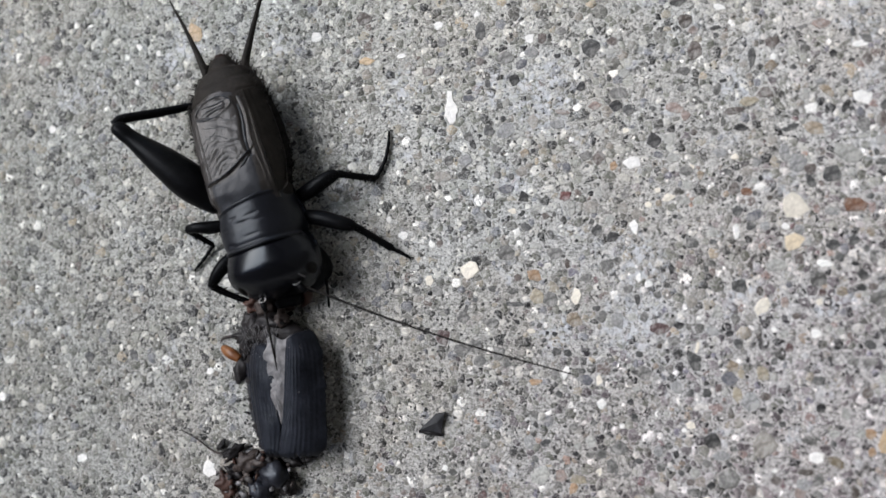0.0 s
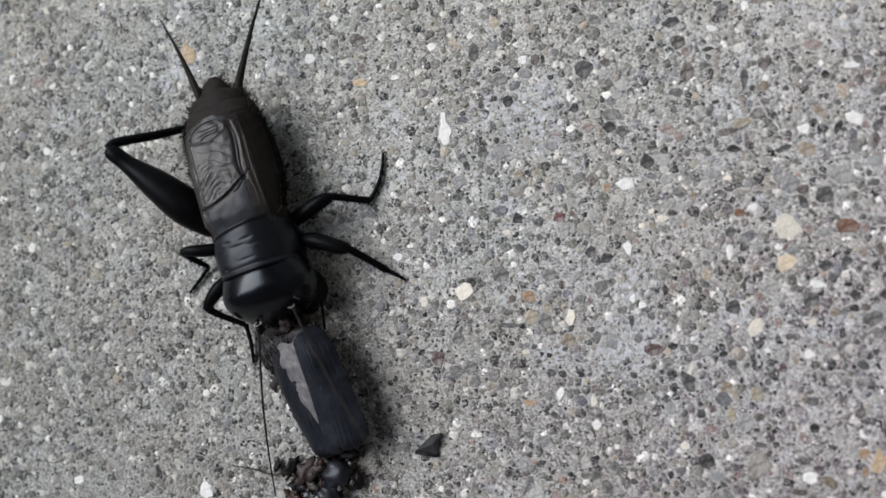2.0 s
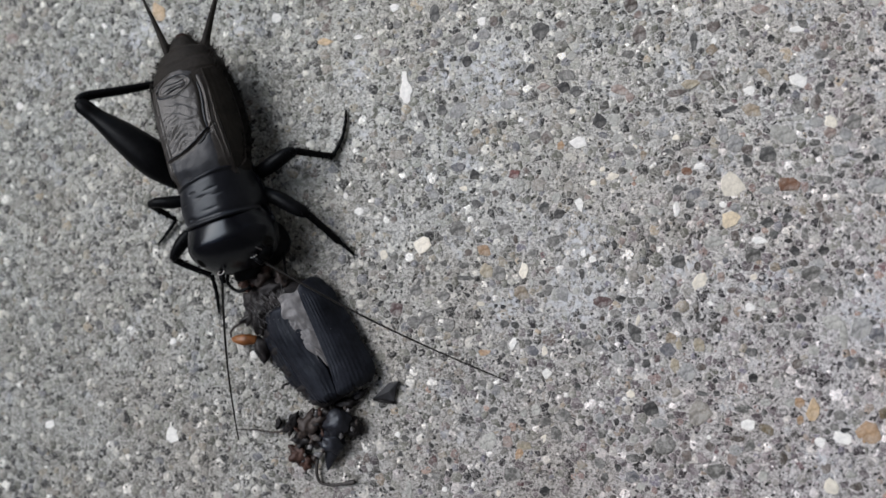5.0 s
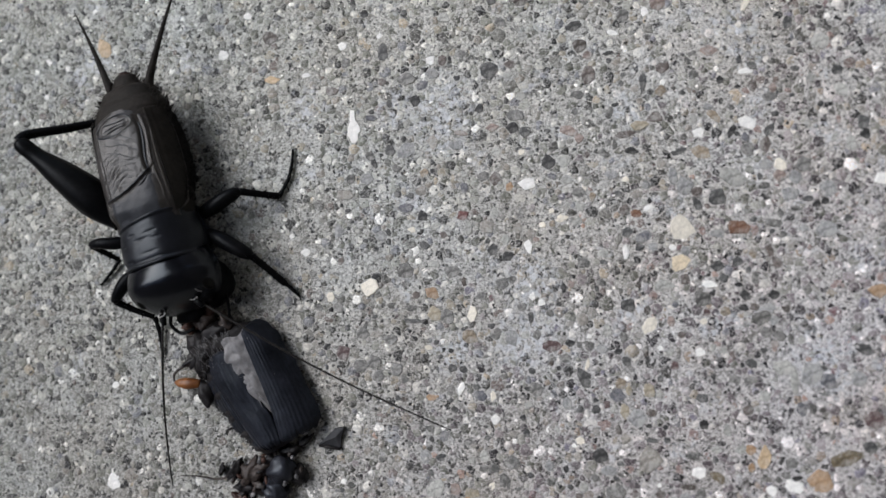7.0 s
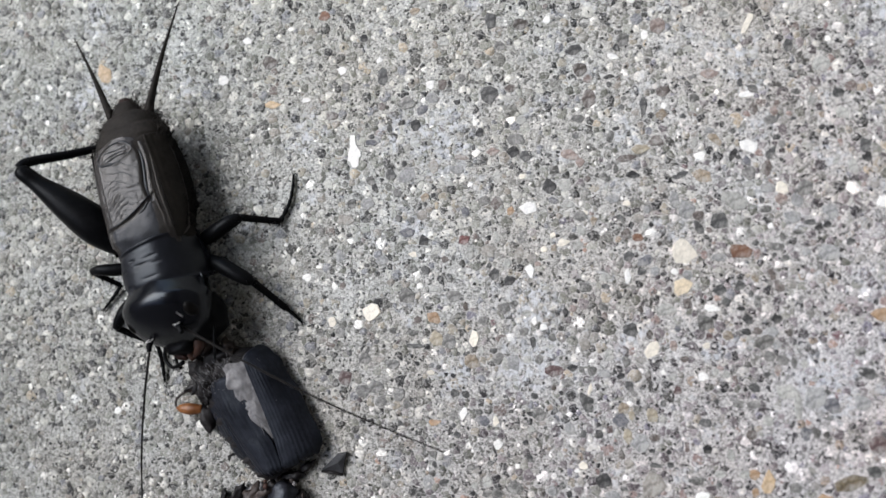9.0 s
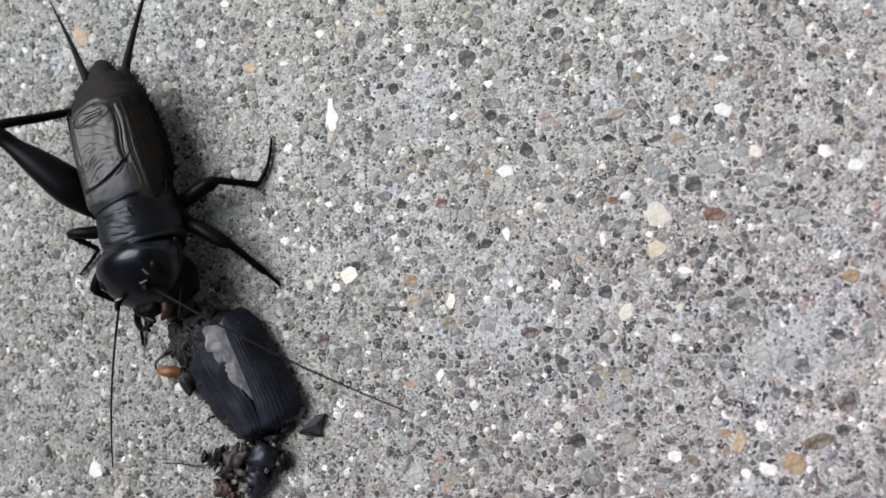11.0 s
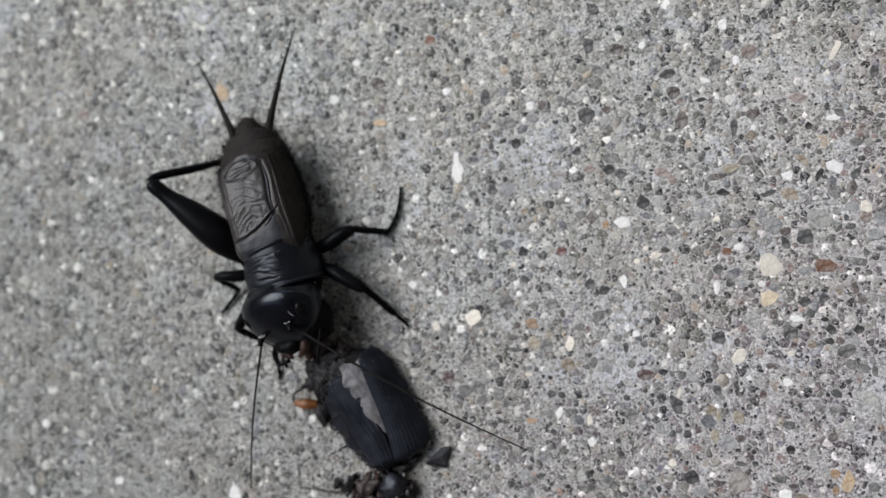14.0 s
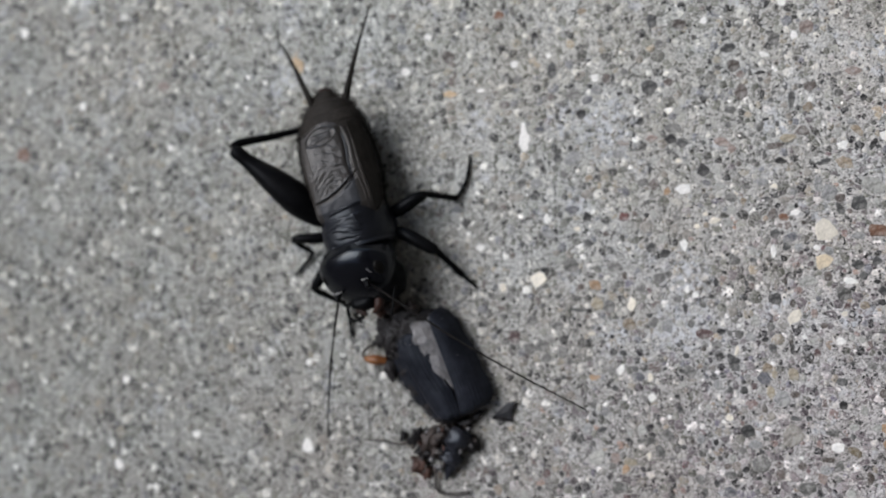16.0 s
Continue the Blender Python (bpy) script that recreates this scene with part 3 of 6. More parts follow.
def cricket_leg(name, parent, coxa, femur, tibia, tarsus, spines=0, flat=1.0, at=(0, 0, 0)):
    """A leg of coxa, femur, tibia with spines, and tarsus, each through (x, y, z, radius)."""
    bm = bmesh.new()
    tube(bm, eased(coxa, 4), 10)
    leg = part(name, bm, LEG, parent, "", at)
    bm = bmesh.new()
    tube(bm, eased(femur, 6), 14, flat)
    part("femur", bm, LEG, leg, "", at)
    bm = bmesh.new()
    line = eased(tibia, 8)
    tube(bm, line, 10)
    a, b = Vector(tibia[0][:3]), Vector(tibia[-1][:3])
    way = (b - a).normalized()
    side = way.cross(Vector((0, 0, 1))).normalized()
    for k in range(spines):
        for s in (-1,) if spines > 3 else (-1, 1):
            q = a.lerp(b, 0.3 + 0.65 * (k + 0.25 * (s > 0)) / spines)
            q = q + side * s * 0.2
            reach = 0.75 if spines > 3 else 0.45
            tip = q + way * 0.42 * reach + side * s * 0.5 * reach + Vector((0, 0, 0.12 * reach))
            tube(bm, [(*q, 0.085), (*q.lerp(tip, 0.5), 0.055), (*tip, 0.012)], 5)
    part("tibia", bm, LEG, leg, "", at)
    bm = bmesh.new()
    line = eased(tarsus, 6)
    line = [np.array([*q[:3], q[3] * (1.0 + 0.18 * math.sin(i * 2.1))]) for i, q in enumerate(line)]
    tube(bm, line, 8)
    end, before = Vector(tarsus[-1][:3]), Vector(tarsus[-2][:3])
    way = (end - before).normalized()
    side = way.cross(Vector((0, 0, 1))).normalized()
    for s in (-1, 1):
        tip = end + way * 0.22 + side * s * 0.2 - Vector((0, 0, 0.04))
        tube(bm, [(*end, 0.05), (*tip, 0.015)], 5)
    part("tarsus", bm, LEG, leg, "", at)
    bm = bmesh.new()
    bristled(bm, eased(femur, 6), 60)
    bristled(bm, eased(tibia, 8), 46)
    tagged(part("hairs", bm, LEG, leg, "", at), kind="stuff")
    return leg


def cricket():
    body = thing("cricket", pose(-29.043 * MM, 6.127 * MM, 0, 0, 0, -162.84),
                 "black field cricket with smoky brown wings feeding on a beetle", "cricket")
    # abdomen, with its ring-shaped plates
    rows = [(-11.5, 0.4, 3.15, 0.3, 0.35), (-11.25, 0.8, 3.15, 0.6, 0.6), (-10.8, 1.05, 3.1, 0.85, 0.9), (-10.45, 1.3, 3.0, 1.0, 1.2), (-10.1, 2.05, 3.0, 1.3, 1.4), (-9.2, 2.65, 3.0, 1.65, 1.8),
            (-8.0, 3.05, 3.0, 2.0, 2.1), (-5.5, 3.2, 3.0, 2.2, 2.2), (-2.5, 3.2, 3.0, 2.3, 2.2), (0.5, 2.9, 3.0, 2.3, 2.1)]
    bm = bmesh.new()
    rings = []
    for i in range(95):
        y = -11.5 + 12.0 * i / 94
        hw, zc, up, down = table(rows, y)
        k = 1.0 - 0.045 * math.exp(-((((y + 11.1) % 1.25) - 0.62) / 0.12) ** 2)
        rings.append(section(y, -0.35 * max(0.0, -y - 7) / 4, zc, hw * k, up * k, down * k, 30, 2.2))
    loft(bm, rings)
    part("abdomen", bm, BELLY, body, "dull dark brown abdomen")

    # forewings: a veined upper field and two side fields bent down over the flanks
    def upper(u, v):
        y = -8.35 + 9.0 * v
        wide = 1.0 - 0.62 * max(0.0, (0.13 - v) / 0.13) ** 2.2
        left = 2.72 * wide + 0.1 * (wide - 1)
        rgt = -(1.95 + 0.45 * min(1.0, v * 1.3)) * wide
        x = left + (rgt - left) * u
        crown = 5.35 + 0.35 * math.sin(min(1.0, v * 1.15) * math.pi / 2) - 0.55 * (2 * u - 1) ** 4 - 0.42 * (1 - v) ** 3
        dip = min(1.0, max(0.0, (y + 0.8) / 1.2))
        return (x, y, crown - (0.16 + 0.14 * abs(x)) * dip * dip * (3 - 2 * dip) + wing_height(x, y) * min(1.0, v * 14 + 0.2))
    bm = bmesh.new()
    sheet(bm, upper, 74, 130, 0.12)
    part("forewing", bm, WING, body, "smoky brown forewing with raised veins")

    # dark veins and folds
    def on_wing(x, y, r, up=0.0):
        w = (y + 8.35) / 9.0
        rgt = -(1.95 + 0.45 * min(1.0, w * 1.3))
        return (x, y, upper((x - 2.72) / (rgt - 2.72), w)[2] + up, r)

    def vein(name, points, material, label=""):
        bm = bmesh.new()
        tube(bm, points, 6)
        part(name, bm, material, body, label)
    for k in range(-11, -5):
        c = (2 * math.pi * k - 0.5 * math.pi) / 12.5 + 0.12 * noise.noise(Vector((k * 1.7, 0, 0)))
        pts = []
        for i in range(26):
            t = i / 25
            x = 2.25 - (1.9 + 0.12 * (k + 1) + 1.0) * t
            y = c + 0.62 * math.sqrt((x - 0.35) ** 2 + 0.04)
            y -= 0.5 * noise.noise(Vector((x * 0.8, y * 0.8, 2))) + 0.1 * noise.noise(Vector((x * 2.3, y * 2.3, 4)))
            pts.append(on_wing(x, y, 0.023 * math.sin(math.pi * (0.06 + 0.88 * t)) + 0.004))
        vein("vein", pts, SHELL)
    for c in (-6.2, -5.35, -4.7):
        pts = []
        for i in range(24):
            t = i / 23
            x = 1.7 - 2.6 * t
            y = c - 0.55 * x + 0.14 * x * x
            y -= 0.4 * noise.noise(Vector((x * 0.8, y * 0.8, 2)))
            pts.append(on_wing(x, y, 0.026 * math.sin(math.pi * (0.06 + 0.88 * t)) + 0.004))
        vein("vein", pts, SHELL)
    vein("file_vein", [on_wing(x, -2.18 + 0.42 * (x - 0.4) - 0.10 * (x - 0.4) ** 2 + 0.06 * noise.noise(Vector((x * 3, 1, 1))), 0.085 - 0.02 * abs(x - 0.4), 0.0)
                       for x in (2.35 - 3.7 * i / 30 for i in range(31))], SHELL, "thick dark cross vein")
    vein("wing_fold", [on_wing(-1.35 - 0.05 * (y + 5) + 0.12 * math.sin(y * 1.3), y, 0.17 * math.sin(math.pi * (0.04 + 0.93 * (y + 7.4) / 4.8)) + 0.015, 0.0)
                       for y in (-7.4 + 4.8 * i / 40 for i in range(41))], SHELL, "long black fold of the wing")
    ring = []
    for i in range(49):
        a = 0.4 + 5.9 * i / 48
        x = 0.55 + 1.45 * math.cos(a) * (1 + 0.08 * math.sin(3 * a))
        ring.append(on_wing(x, -7.25 + 0.12 * x + 0.76 * math.sin(a), 0.045 + 0.02 * math.sin(2 * a)))
    vein("mirror_cell_rim", ring, SHELL)
    for c, bend in ((-7.45, 0.25), (-7.1, 0.32), (-6.85, 0.2)):
        vein("crease", [on_wing(x, c + bend * (x - 0.4) * 0.6 + 0.09 * math.sin(2.3 * x + 4 * c), 0.06 * math.sin(math.pi * (0.05 + 0.9 * (1.55 - x) / 2.2)) + 0.005)
                        for x in (1.55 - 2.2 * i / 20 for i in range(21))], SHELL)
    vein("crease", [on_wing(x, -2.75 + 0.75 * (x + 1.25) + 0.05 * math.sin(6 * x), 0.1 * math.sin(math.pi * (0.06 + 0.88 * (x + 1.3) / 1.0)) + 0.005)
                    for x in (-1.3 + 1.0 * i / 16 for i in range(17))], SHELL)
    for k in (0.4, 0.72):
        vein("pale_vein", [on_wing(-1.35 - k - 0.05 * (y + 5) + 0.12 * math.sin(y * 1.3) * (1 - k), y, 0.05 * math.sin(math.pi * (0.05 + 0.9 * (y + 7.2) / 6.4)) + 0.006, 0.02)
                           for y in (-7.2 + 6.4 * i / 40 for i in range(41))], PALEVEIN, "paler raised vein along the wing edge")

    # the smooth blue-black root of the wing, in front of the file vein
    def root(u, v):
        x = 2.42 - 4.2 * u
        start = -2.02 + 0.42 * (x - 0.4) - 0.10 * (x - 0.4) ** 2
        y = start + (0.5 - start) * v
        w = (y + 8.35) / 9.0
        rgt = -(1.95 + 0.45 * min(1.0, w * 1.3))
        q = upper((x - 2.72) / (rgt - 2.72), w)
        edge = min(1.0, 8 * u, 8 * (1 - u), 6 * v)
        return (x, y, q[2] - 0.05 + 0.09 * edge + 0.03 * noise.noise(Vector((x * 1.4, y * 1.4, 6))))
    bm = bmesh.new()
    sheet(bm, root, 30, 32, 0.05)
    part("wing_root", bm, WINGROOT, body, "smooth blue-black wing root")
    for s in (1, -1):
        def flank(u, v, s=s):
            y = -7.9 + 8.2 * v - 0.35 * u
            top = 2.62 if s > 0 else 1.95 + 0.45 * min(1.0, v * 1.3)
            round_end = 1.0 - (0.55 if s > 0 else 0.24) * max(0.0, (0.4 - v) / 0.4) ** 1.7
            x = top * (0.86 + 0.14 * round_end) + (3.5 - 0.75 * max(0.0, (v - 0.62) / 0.38) ** 1.5 - top) * math.sin(u * math.pi / 2) * round_end
            z = 5.1 - 0.25 * (1 - v) - (2.9 - 0.5 * max(0.0, (v - 0.6) / 0.4)) * (u ** 1.25) * round_end
            z += 0.03 * math.sin(u * 40) * (1 - u)
            return (s * x, y, z)
        bm = bmesh.new()
        sheet(bm, lambda u, v, flank=flank: flank(0.62 * u, v * (1 - 0.07 * u ** 4)), 20, 60, 0.1)
        part("wing_side", bm, WINGSIDE, body, "dark brown wing side folded down the flank")

        # skin below the wing; its black colour partly stands for shade on the flank
        def skin(u, v, flank=flank, s=s):
            x, y, z = flank(0.5 + 0.5 * u, v)
            return (x - 0.13 * s + 0.05 * noise.noise(Vector((y * 1.8, z * 1.8, 61))), y, z - 0.05 + 0.07 * math.sin(y * 5.2) * u)
        bm = bmesh.new()
        sheet(bm, skin, 14, 60, 0.08)
        part("flank_skin", bm, FLANK, body, "folded skin below the wing, black partly for shade")
        # pale corner of the wing side
        bm = bmesh.new()
        tube(bm, [(*flank(0.62 * u, v * (1 - 0.07 * u ** 4)), r) for u, v, r in ((1.0, 0.86, 0.03), (1.0, 0.92, 0.07), (1.0, 0.97, 0.1), (0.98, 1.0, 0.11), (0.9, 1.0, 0.1), (0.75, 1.0, 0.06), (0.6, 1.0, 0.02))], 8)
        part("wing_edge", bm, PALEVEIN, body, "pale brown rounded corner of the wing")
        # short hairs along the flank
        rnd = random.Random(31 + s)
        bm = bmesh.new()
        for i in range(420):
            q = Vector(flank(rnd.uniform(0.5, 1.0), rnd.uniform(0.02, 0.95)))
            tip = q + Vector((s * rnd.uniform(0.12, 0.42), rnd.uniform(-0.3, 0.12), rnd.uniform(-0.12, 0.15)))
            tube(bm, [(*q, 0.026), (*tip, 0.008)], 3)
        tagged(part("hairs", bm, FLANK, body), kind="stuff")

    # pronotum: a saddle-shaped shield with raised rims
    bm = bmesh.new()
    rings = []
    for i in range(70):
        k = i / 69
        y = -0.15 + 3.75 * k
        rim = 0.10 * math.exp(-((k - 0.03) / 0.035) ** 2) + 0.10 * math.exp(-((k - 0.97) / 0.03) ** 2) - 0.02 * math.exp(-((k - 0.10) / 0.05) ** 2) - 0.05 * math.exp(-((k - 0.90) / 0.04) ** 2)
        hw = 2.85 + 0.38 * math.sin(k * math.pi * 0.8) + rim
        ring = []
        for q in section(y, 0, 3.2, hw, 2.72 + rim - 0.12 * (1 - k), 1.75, 84, 2.75):
            x, yy, z = q
            if z > 4.6:
                for mx, my, wx, wy, deep in ((0.55, 1.55, 0.24, 0.08, 0.08), (0.25, 1.3, 0.10, 0.14, 0.08), (-0.7, 1.75, 0.2, 0.1, 0.07), (1.95, 3.0, 0.13, 0.13, 0.11),
                                             (2.2, 1.6, 0.13, 0.1, 0.05), (0.0, 2.7, 0.14, 0.09, 0.05), (-0.5, 1.2, 0.12, 0.1, 0.07), (1.3, 0.95, 0.12, 0.1, 0.07)):
                    z -= 1.7 * deep * math.exp(-(((x - mx) / wx) ** 2 + ((yy - my + 0.25 * (x - mx)) / wy) ** 2))
            z -= 0.11 * max(0.0, x + 1.1) * (z > 3.2) + 0.28 * max(0.0, -x - 0.4) ** 1.5 * (z > 3.2)
            z += (0.03 * noise.noise(Vector((x * 0.9, yy * 1.1, 3))) + 0.014 * noise.noise(Vector((x * 2.6, yy * 2.2, 7)))) * (z > 3.6)
            ring.append((x, yy + 0.25 * (1 - (x / 3.2) ** 2) * (k - 0.5) + (0.42 + 0.12 * x) * (1 - k) ** 1.5, z + 0.18))
        rings.append(ring)
    loft(bm, rings)
    shield = part("pronotum", bm, SHELL, body, "satin black shield with impressed marks")

    # wrinkles that swell up across the shield when the cricket draws itself in
    def wrinkles(u, v):
        x, y = 2.75 - 5.1 * u, 0.55 + 2.65 * v
        z = 3.38 + 2.66 * (1 - min(1.0, abs(x) / 3.2) ** 2.75) ** (1 / 2.75) - 0.11 * max(0.0, x + 1.1) - 0.28 * max(0.0, -x - 0.4) ** 1.5
        edge = min(1.0, 3 * u, 3 * (1 - u), 5 * v, 5 * (1 - v))
        edge = edge * edge * (3 - 2 * edge)
        warp = 1.1 * noise.noise(Vector((x * 0.55, y * 0.5, 40))) + 0.35 * noise.noise(Vector((x * 1.3, y * 1.1, 41)))
        ridge = 1 - 2 * abs(noise.noise(Vector((x * 0.42, 2.1 * (y + 0.18 * x + warp), 44)))) ** 0.8
        fine = noise.noise(Vector((x * 0.9, y * 4.6 + 2.0 * warp, 47)))
        return (x, y, z - 0.2 * (1 - edge) + edge * (0.085 * ridge - 0.03 + 0.04 * fine))
    bm = bmesh.new()
    sheet(bm, wrinkles, 60, 80, 0.05)
    folds = part("skin_folds", bm, SHELL, body, "wrinkled black skin of the shield")

    # thorax underneath
    bm = bmesh.new()
    loft(bm, [section(y, 0, 2.1, hw, 1.2, 1.1, 24) for y, hw in ((-0.5, 2.6), (0.8, 2.8), (2.4, 2.8), (3.8, 2.3), (4.6, 1.4))])
    part("thorax", bm, LEG, body)

    # head, which draws back a little as it eats
    pivot = (0, 4.2, 3.6)
    bm = bmesh.new()
    rings = []
    for i in range(1, 40):
        a = math.pi * i / 40
        y = 5.05 - 2.75 * math.cos(a)
        r = math.sin(a) ** (0.85 if a > math.pi / 2 else 0.62)
        drop = 1.7 * (max(0.0, -math.cos(a)) ** 2)
        back = max(0.0, math.cos(a))
        rings.append([(x * (0.91 if x < 0 else 1.0), yy, z - (0.10 * max(0.0, x + 1.1) + 0.25 * max(0.0, -x - 0.4) ** 1.5) * back ** 0.7 * (z > 3.6))
                      for x, yy, z in section(y, -0.25 * r, 3.55 - drop, 3.8 * r, (2.5 - 0.4 * drop) * r, 2.35 * r, 44, 2.12)])
    loft(bm, rings)
    head = part("head", bm, HEAD, body, "round glossy black head", pivot)
    for s in (1, -1):
        bm = bmesh.new()
        r = bmesh.ops.create_icosphere(bm, subdivisions=3, radius=1)
        for v in r["verts"]:
            v.co = Vector((2.64 * s - 0.16 + v.co.x * 0.5, 5.95 + v.co.y * 0.72, 3.95 + v.co.z * 0.9))
        part("eye", bm, EYE, head, "black compound eye")
        # socket ring; its pale colour stands for the glints at the antenna base
        bm = bmesh.new()
        base = SOCKETS[s]
        rings = []
        for i in range(15):
            a = 2 * math.pi * i / 14
            rings.append([(base[0] + (0.27 + 0.065 * math.cos(b)) * math.cos(a), base[1] - 0.1 + 0.6 * (0.27 + 0.065 * math.cos(b)) * math.sin(a), base[2] + 0.1 + 0.5 * math.sin(a) * 0.27 + 0.065 * math.sin(b))
                          for b in (2 * math.pi * j / 8 for j in range(8))])
        loft(bm, rings, False)
        part("antenna_socket", bm, SOCKET, head, "ring at the antenna base, coloured pale for its glints")
    # highlight on the edge of one eye, modelled as a pale arc
    bm = bmesh.new()
    tube(bm, [(-2.52 + 0.55 * math.cos(a), 5.95 + 0.8 * math.sin(a), 4.95 - 0.5 * abs(math.sin(a)) ** 2, 0.05) for a in (-1.3 + 2.6 * i / 14 for i in range(15))], 6)
    part("eye_rim", bm, MEMBRANE, head, "thin pale arc standing for the highlight on the eye's edge")
    # a glint on the face, modelled as a whitish lump
    bm = bmesh.new()
    blob(bm, (-0.95, 6.72, 4.28), (0.17, 0.24, 0.12), 2, 0.25, 2, 20)
    part("face_spot", bm, SOCKET, head, "small whitish spot standing for a glint on the face")
    for s in (1, -1):
        base = SOCKETS[s]
        bm = bmesh.new()
        tube(bm, eased([(base[0], base[1] - 0.1, base[2] - 0.1, 0.2), (base[0] - 0.12 * (1 - s), base[1] + 0.3, base[2] + 0.12, 0.24), (base[0] - 0.25 * (1 - s), base[1] + 0.75, base[2] + 0.1, 0.17)], 5), 10)
        part("antenna_base", bm, LEG, head)
    bm = bmesh.new()
    blob(bm, (-2.1, 5.9, 1.5), (1.5, 2.0, 1.6), 6, 0.1, 3, -8)
    part("cheek", bm, LEG, head, "dull black cheek")
    # mouthparts
    bm = bmesh.new()
    blob(bm, (0.25, 7.55, 1.75), (1.25, 0.85, 0.95), 3, 0.15, 3)
    part("upper_lip", bm, LEG, head)
    for s in (1, -1):
        bm = bmesh.new()
        tube(bm, eased([(s * 1.15, 7.3, 1.5, 0.55), (s * 0.95, 8.1, 1.25, 0.42), (s * 0.35, 8.6, 1.1, 0.14)], 5), 10)
        part("mandible", bm, JAW, head, "red-brown mandible")
    for line in (((2.0, 7.3, 1.6, 0.16), (2.35, 8.1, 1.25, 0.14), (1.75, 8.9, 1.1, 0.14), (0.55, 8.85, 1.3, 0.18)),
                 ((-3.0, 5.9, 2.1, 0.13), (-3.05, 6.9, 2.0, 0.12), (-2.8, 8.0, 1.7, 0.11), (-2.35, 9.3, 1.2, 0.1)),
                 ((1.3, 7.6, 1.2, 0.13), (1.6, 8.4, 0.9, 0.12), (1.1, 9.1, 0.9, 0.14))):
        bm = bmesh.new()
        tube(bm, eased(line, 6), 8)
        part("palp", bm, LEG, head)
    # antennae: many short joints, thinning to the tip
    feelers = {}
    for s, length in ((1, 13.2), (-1, 21.2)):
        base = SOCKETS[s]
        bm = bmesh.new()
        line = []
        for i in range(90):
            k = i / 89
            bend = 0.35 * math.sin(k * math.pi) * (1 if s < 0 else 0.4)
            r = (0.045 * (1 - k) ** 0.8 + 0.047) * (1.0 + 0.16 * (i % 2))
            line.append((base[0] + bend, base[1] + length * k, base[2] + 0.5 * math.sin(k * 2.6) - 2.3 * k, r))
        tube(bm, line, 7)
        feelers[s] = part("antenna", bm, ANT, head, "long thin dark antenna", base)

    # tail feelers
    for pts in (((0.95, -10.1, 3.1, 0.40), (1.15, -11.6, 3.1, 0.28), (1.75, -14.6, 2.7, 0.15), (2.75, -18.3, 2.0, 0.03)),
                ((-2.0, -10.0, 3.1, 0.38), (-2.75, -11.4, 3.1, 0.27), (-4.5, -14.6, 2.7, 0.14), (-6.5, -17.9, 2.2, 0.03))):
        bm = bmesh.new()
        tube(bm, eased(pts, 10), 10)
        line = eased(pts, 10)
        rnd = random.Random(5)
        tail = part("cercus", bm, BELLY, body, "hairy dark brown tail feeler")
        bm = bmesh.new()
        for q in list(line[1:-1]) * 7:
            a, size = rnd.uniform(0, 6.28), rnd.uniform(0.25, 0.6)
            tip = (q[0] + size * math.cos(a), q[1] - 0.3 * rnd.random(), q[2] + size * math.sin(a))
            tube(bm, [(q[0], q[1], q[2], 0.024), (*tip, 0.007)], 3)
        tagged(part("hairs", bm, BELLY, tail), kind="stuff")

    bm = bmesh.new()
    blob(bm, (-0.45, -11.2, 3.3), (0.6, 0.5, 0.4), 4, 0.15, 3)
    part("tail_plate", bm, REDBROWN, body, "red-brown plate between the tail feelers")

    # fine hairs round the end of the abdomen
    rnd = random.Random(52)
    bm = bmesh.new()
    for i in range(420):
        y = rnd.uniform(-11.5, -7.6)
        hw, zc, up, down = table(rows, y)
        a = rnd.choice((rnd.uniform(-0.4, 0.6), rnd.uniform(2.54, 3.5)))
        q = Vector((hw * math.cos(a) - 0.35 * max(0.0, -y - 7) / 4, y, zc + up * math.sin(a)))
        tip = q + Vector((math.cos(a) * rnd.uniform(0.15, 0.4), -rnd.uniform(0.1, 0.4), math.sin(a) * 0.2))
        tube(bm, [(*q, 0.026), (*tip, 0.008)], 3)
    tagged(part("hairs", bm, BELLY, body), kind="stuff")

    # legs; one jumping leg is missing
    cricket_leg("hind_leg", body, [(2.5, -0.2, 1.9, 0.6), (3.6, -1.0, 2.2, 0.75)],
                [(3.2, -0.9, 2.2, 1.0), (4.5, -2.8, 3.0, 1.45), (5.95, -5.0, 3.7, 1.22), (7.5, -7.2, 4.3, 0.70), (8.1, -8.1, 4.55, 0.64), (8.38, -8.5, 4.6, 0.6), (8.52, -8.72, 4.6, 0.4), (8.58, -8.8, 4.6, 0.12)],
                [(8.5, -8.75, 4.6, 0.5), (7.9, -9.2, 4.2, 0.38), (5.8, -9.3, 2.6, 0.36), (3.3, -9.5, 0.8, 0.3)],
                [(3.3, -9.5, 0.8, 0.2), (2.2, -9.7, 0.3, 0.16), (0.8, -10.1, 0.18, 0.12)], 6, 1.1)
    cricket_leg("middle_leg", body, [(-2.0, 0.6, 1.6, 0.55), (-2.9, 0.6, 2.0, 0.5)],
                [(-2.7, 0.6, 2.0, 0.5), (-4.2, 0.35, 2.4, 0.62), (-5.4, 0.05, 2.5, 0.57), (-6.1, -0.07, 2.4, 0.46), (-6.45, -0.1, 2.3, 0.28)],
                [(-6.4, -0.1, 2.3, 0.3), (-7.5, 0.35, 1.3, 0.27), (-8.65, 0.8, 0.35, 0.28)],
                [(-8.65, 0.8, 0.3, 0.2), (-9.7, -0.2, 0.28, 0.16), (-10.4, -1.4, 0.25, 0.13), (-10.75, -2.35, 0.2, 0.1)], 2)
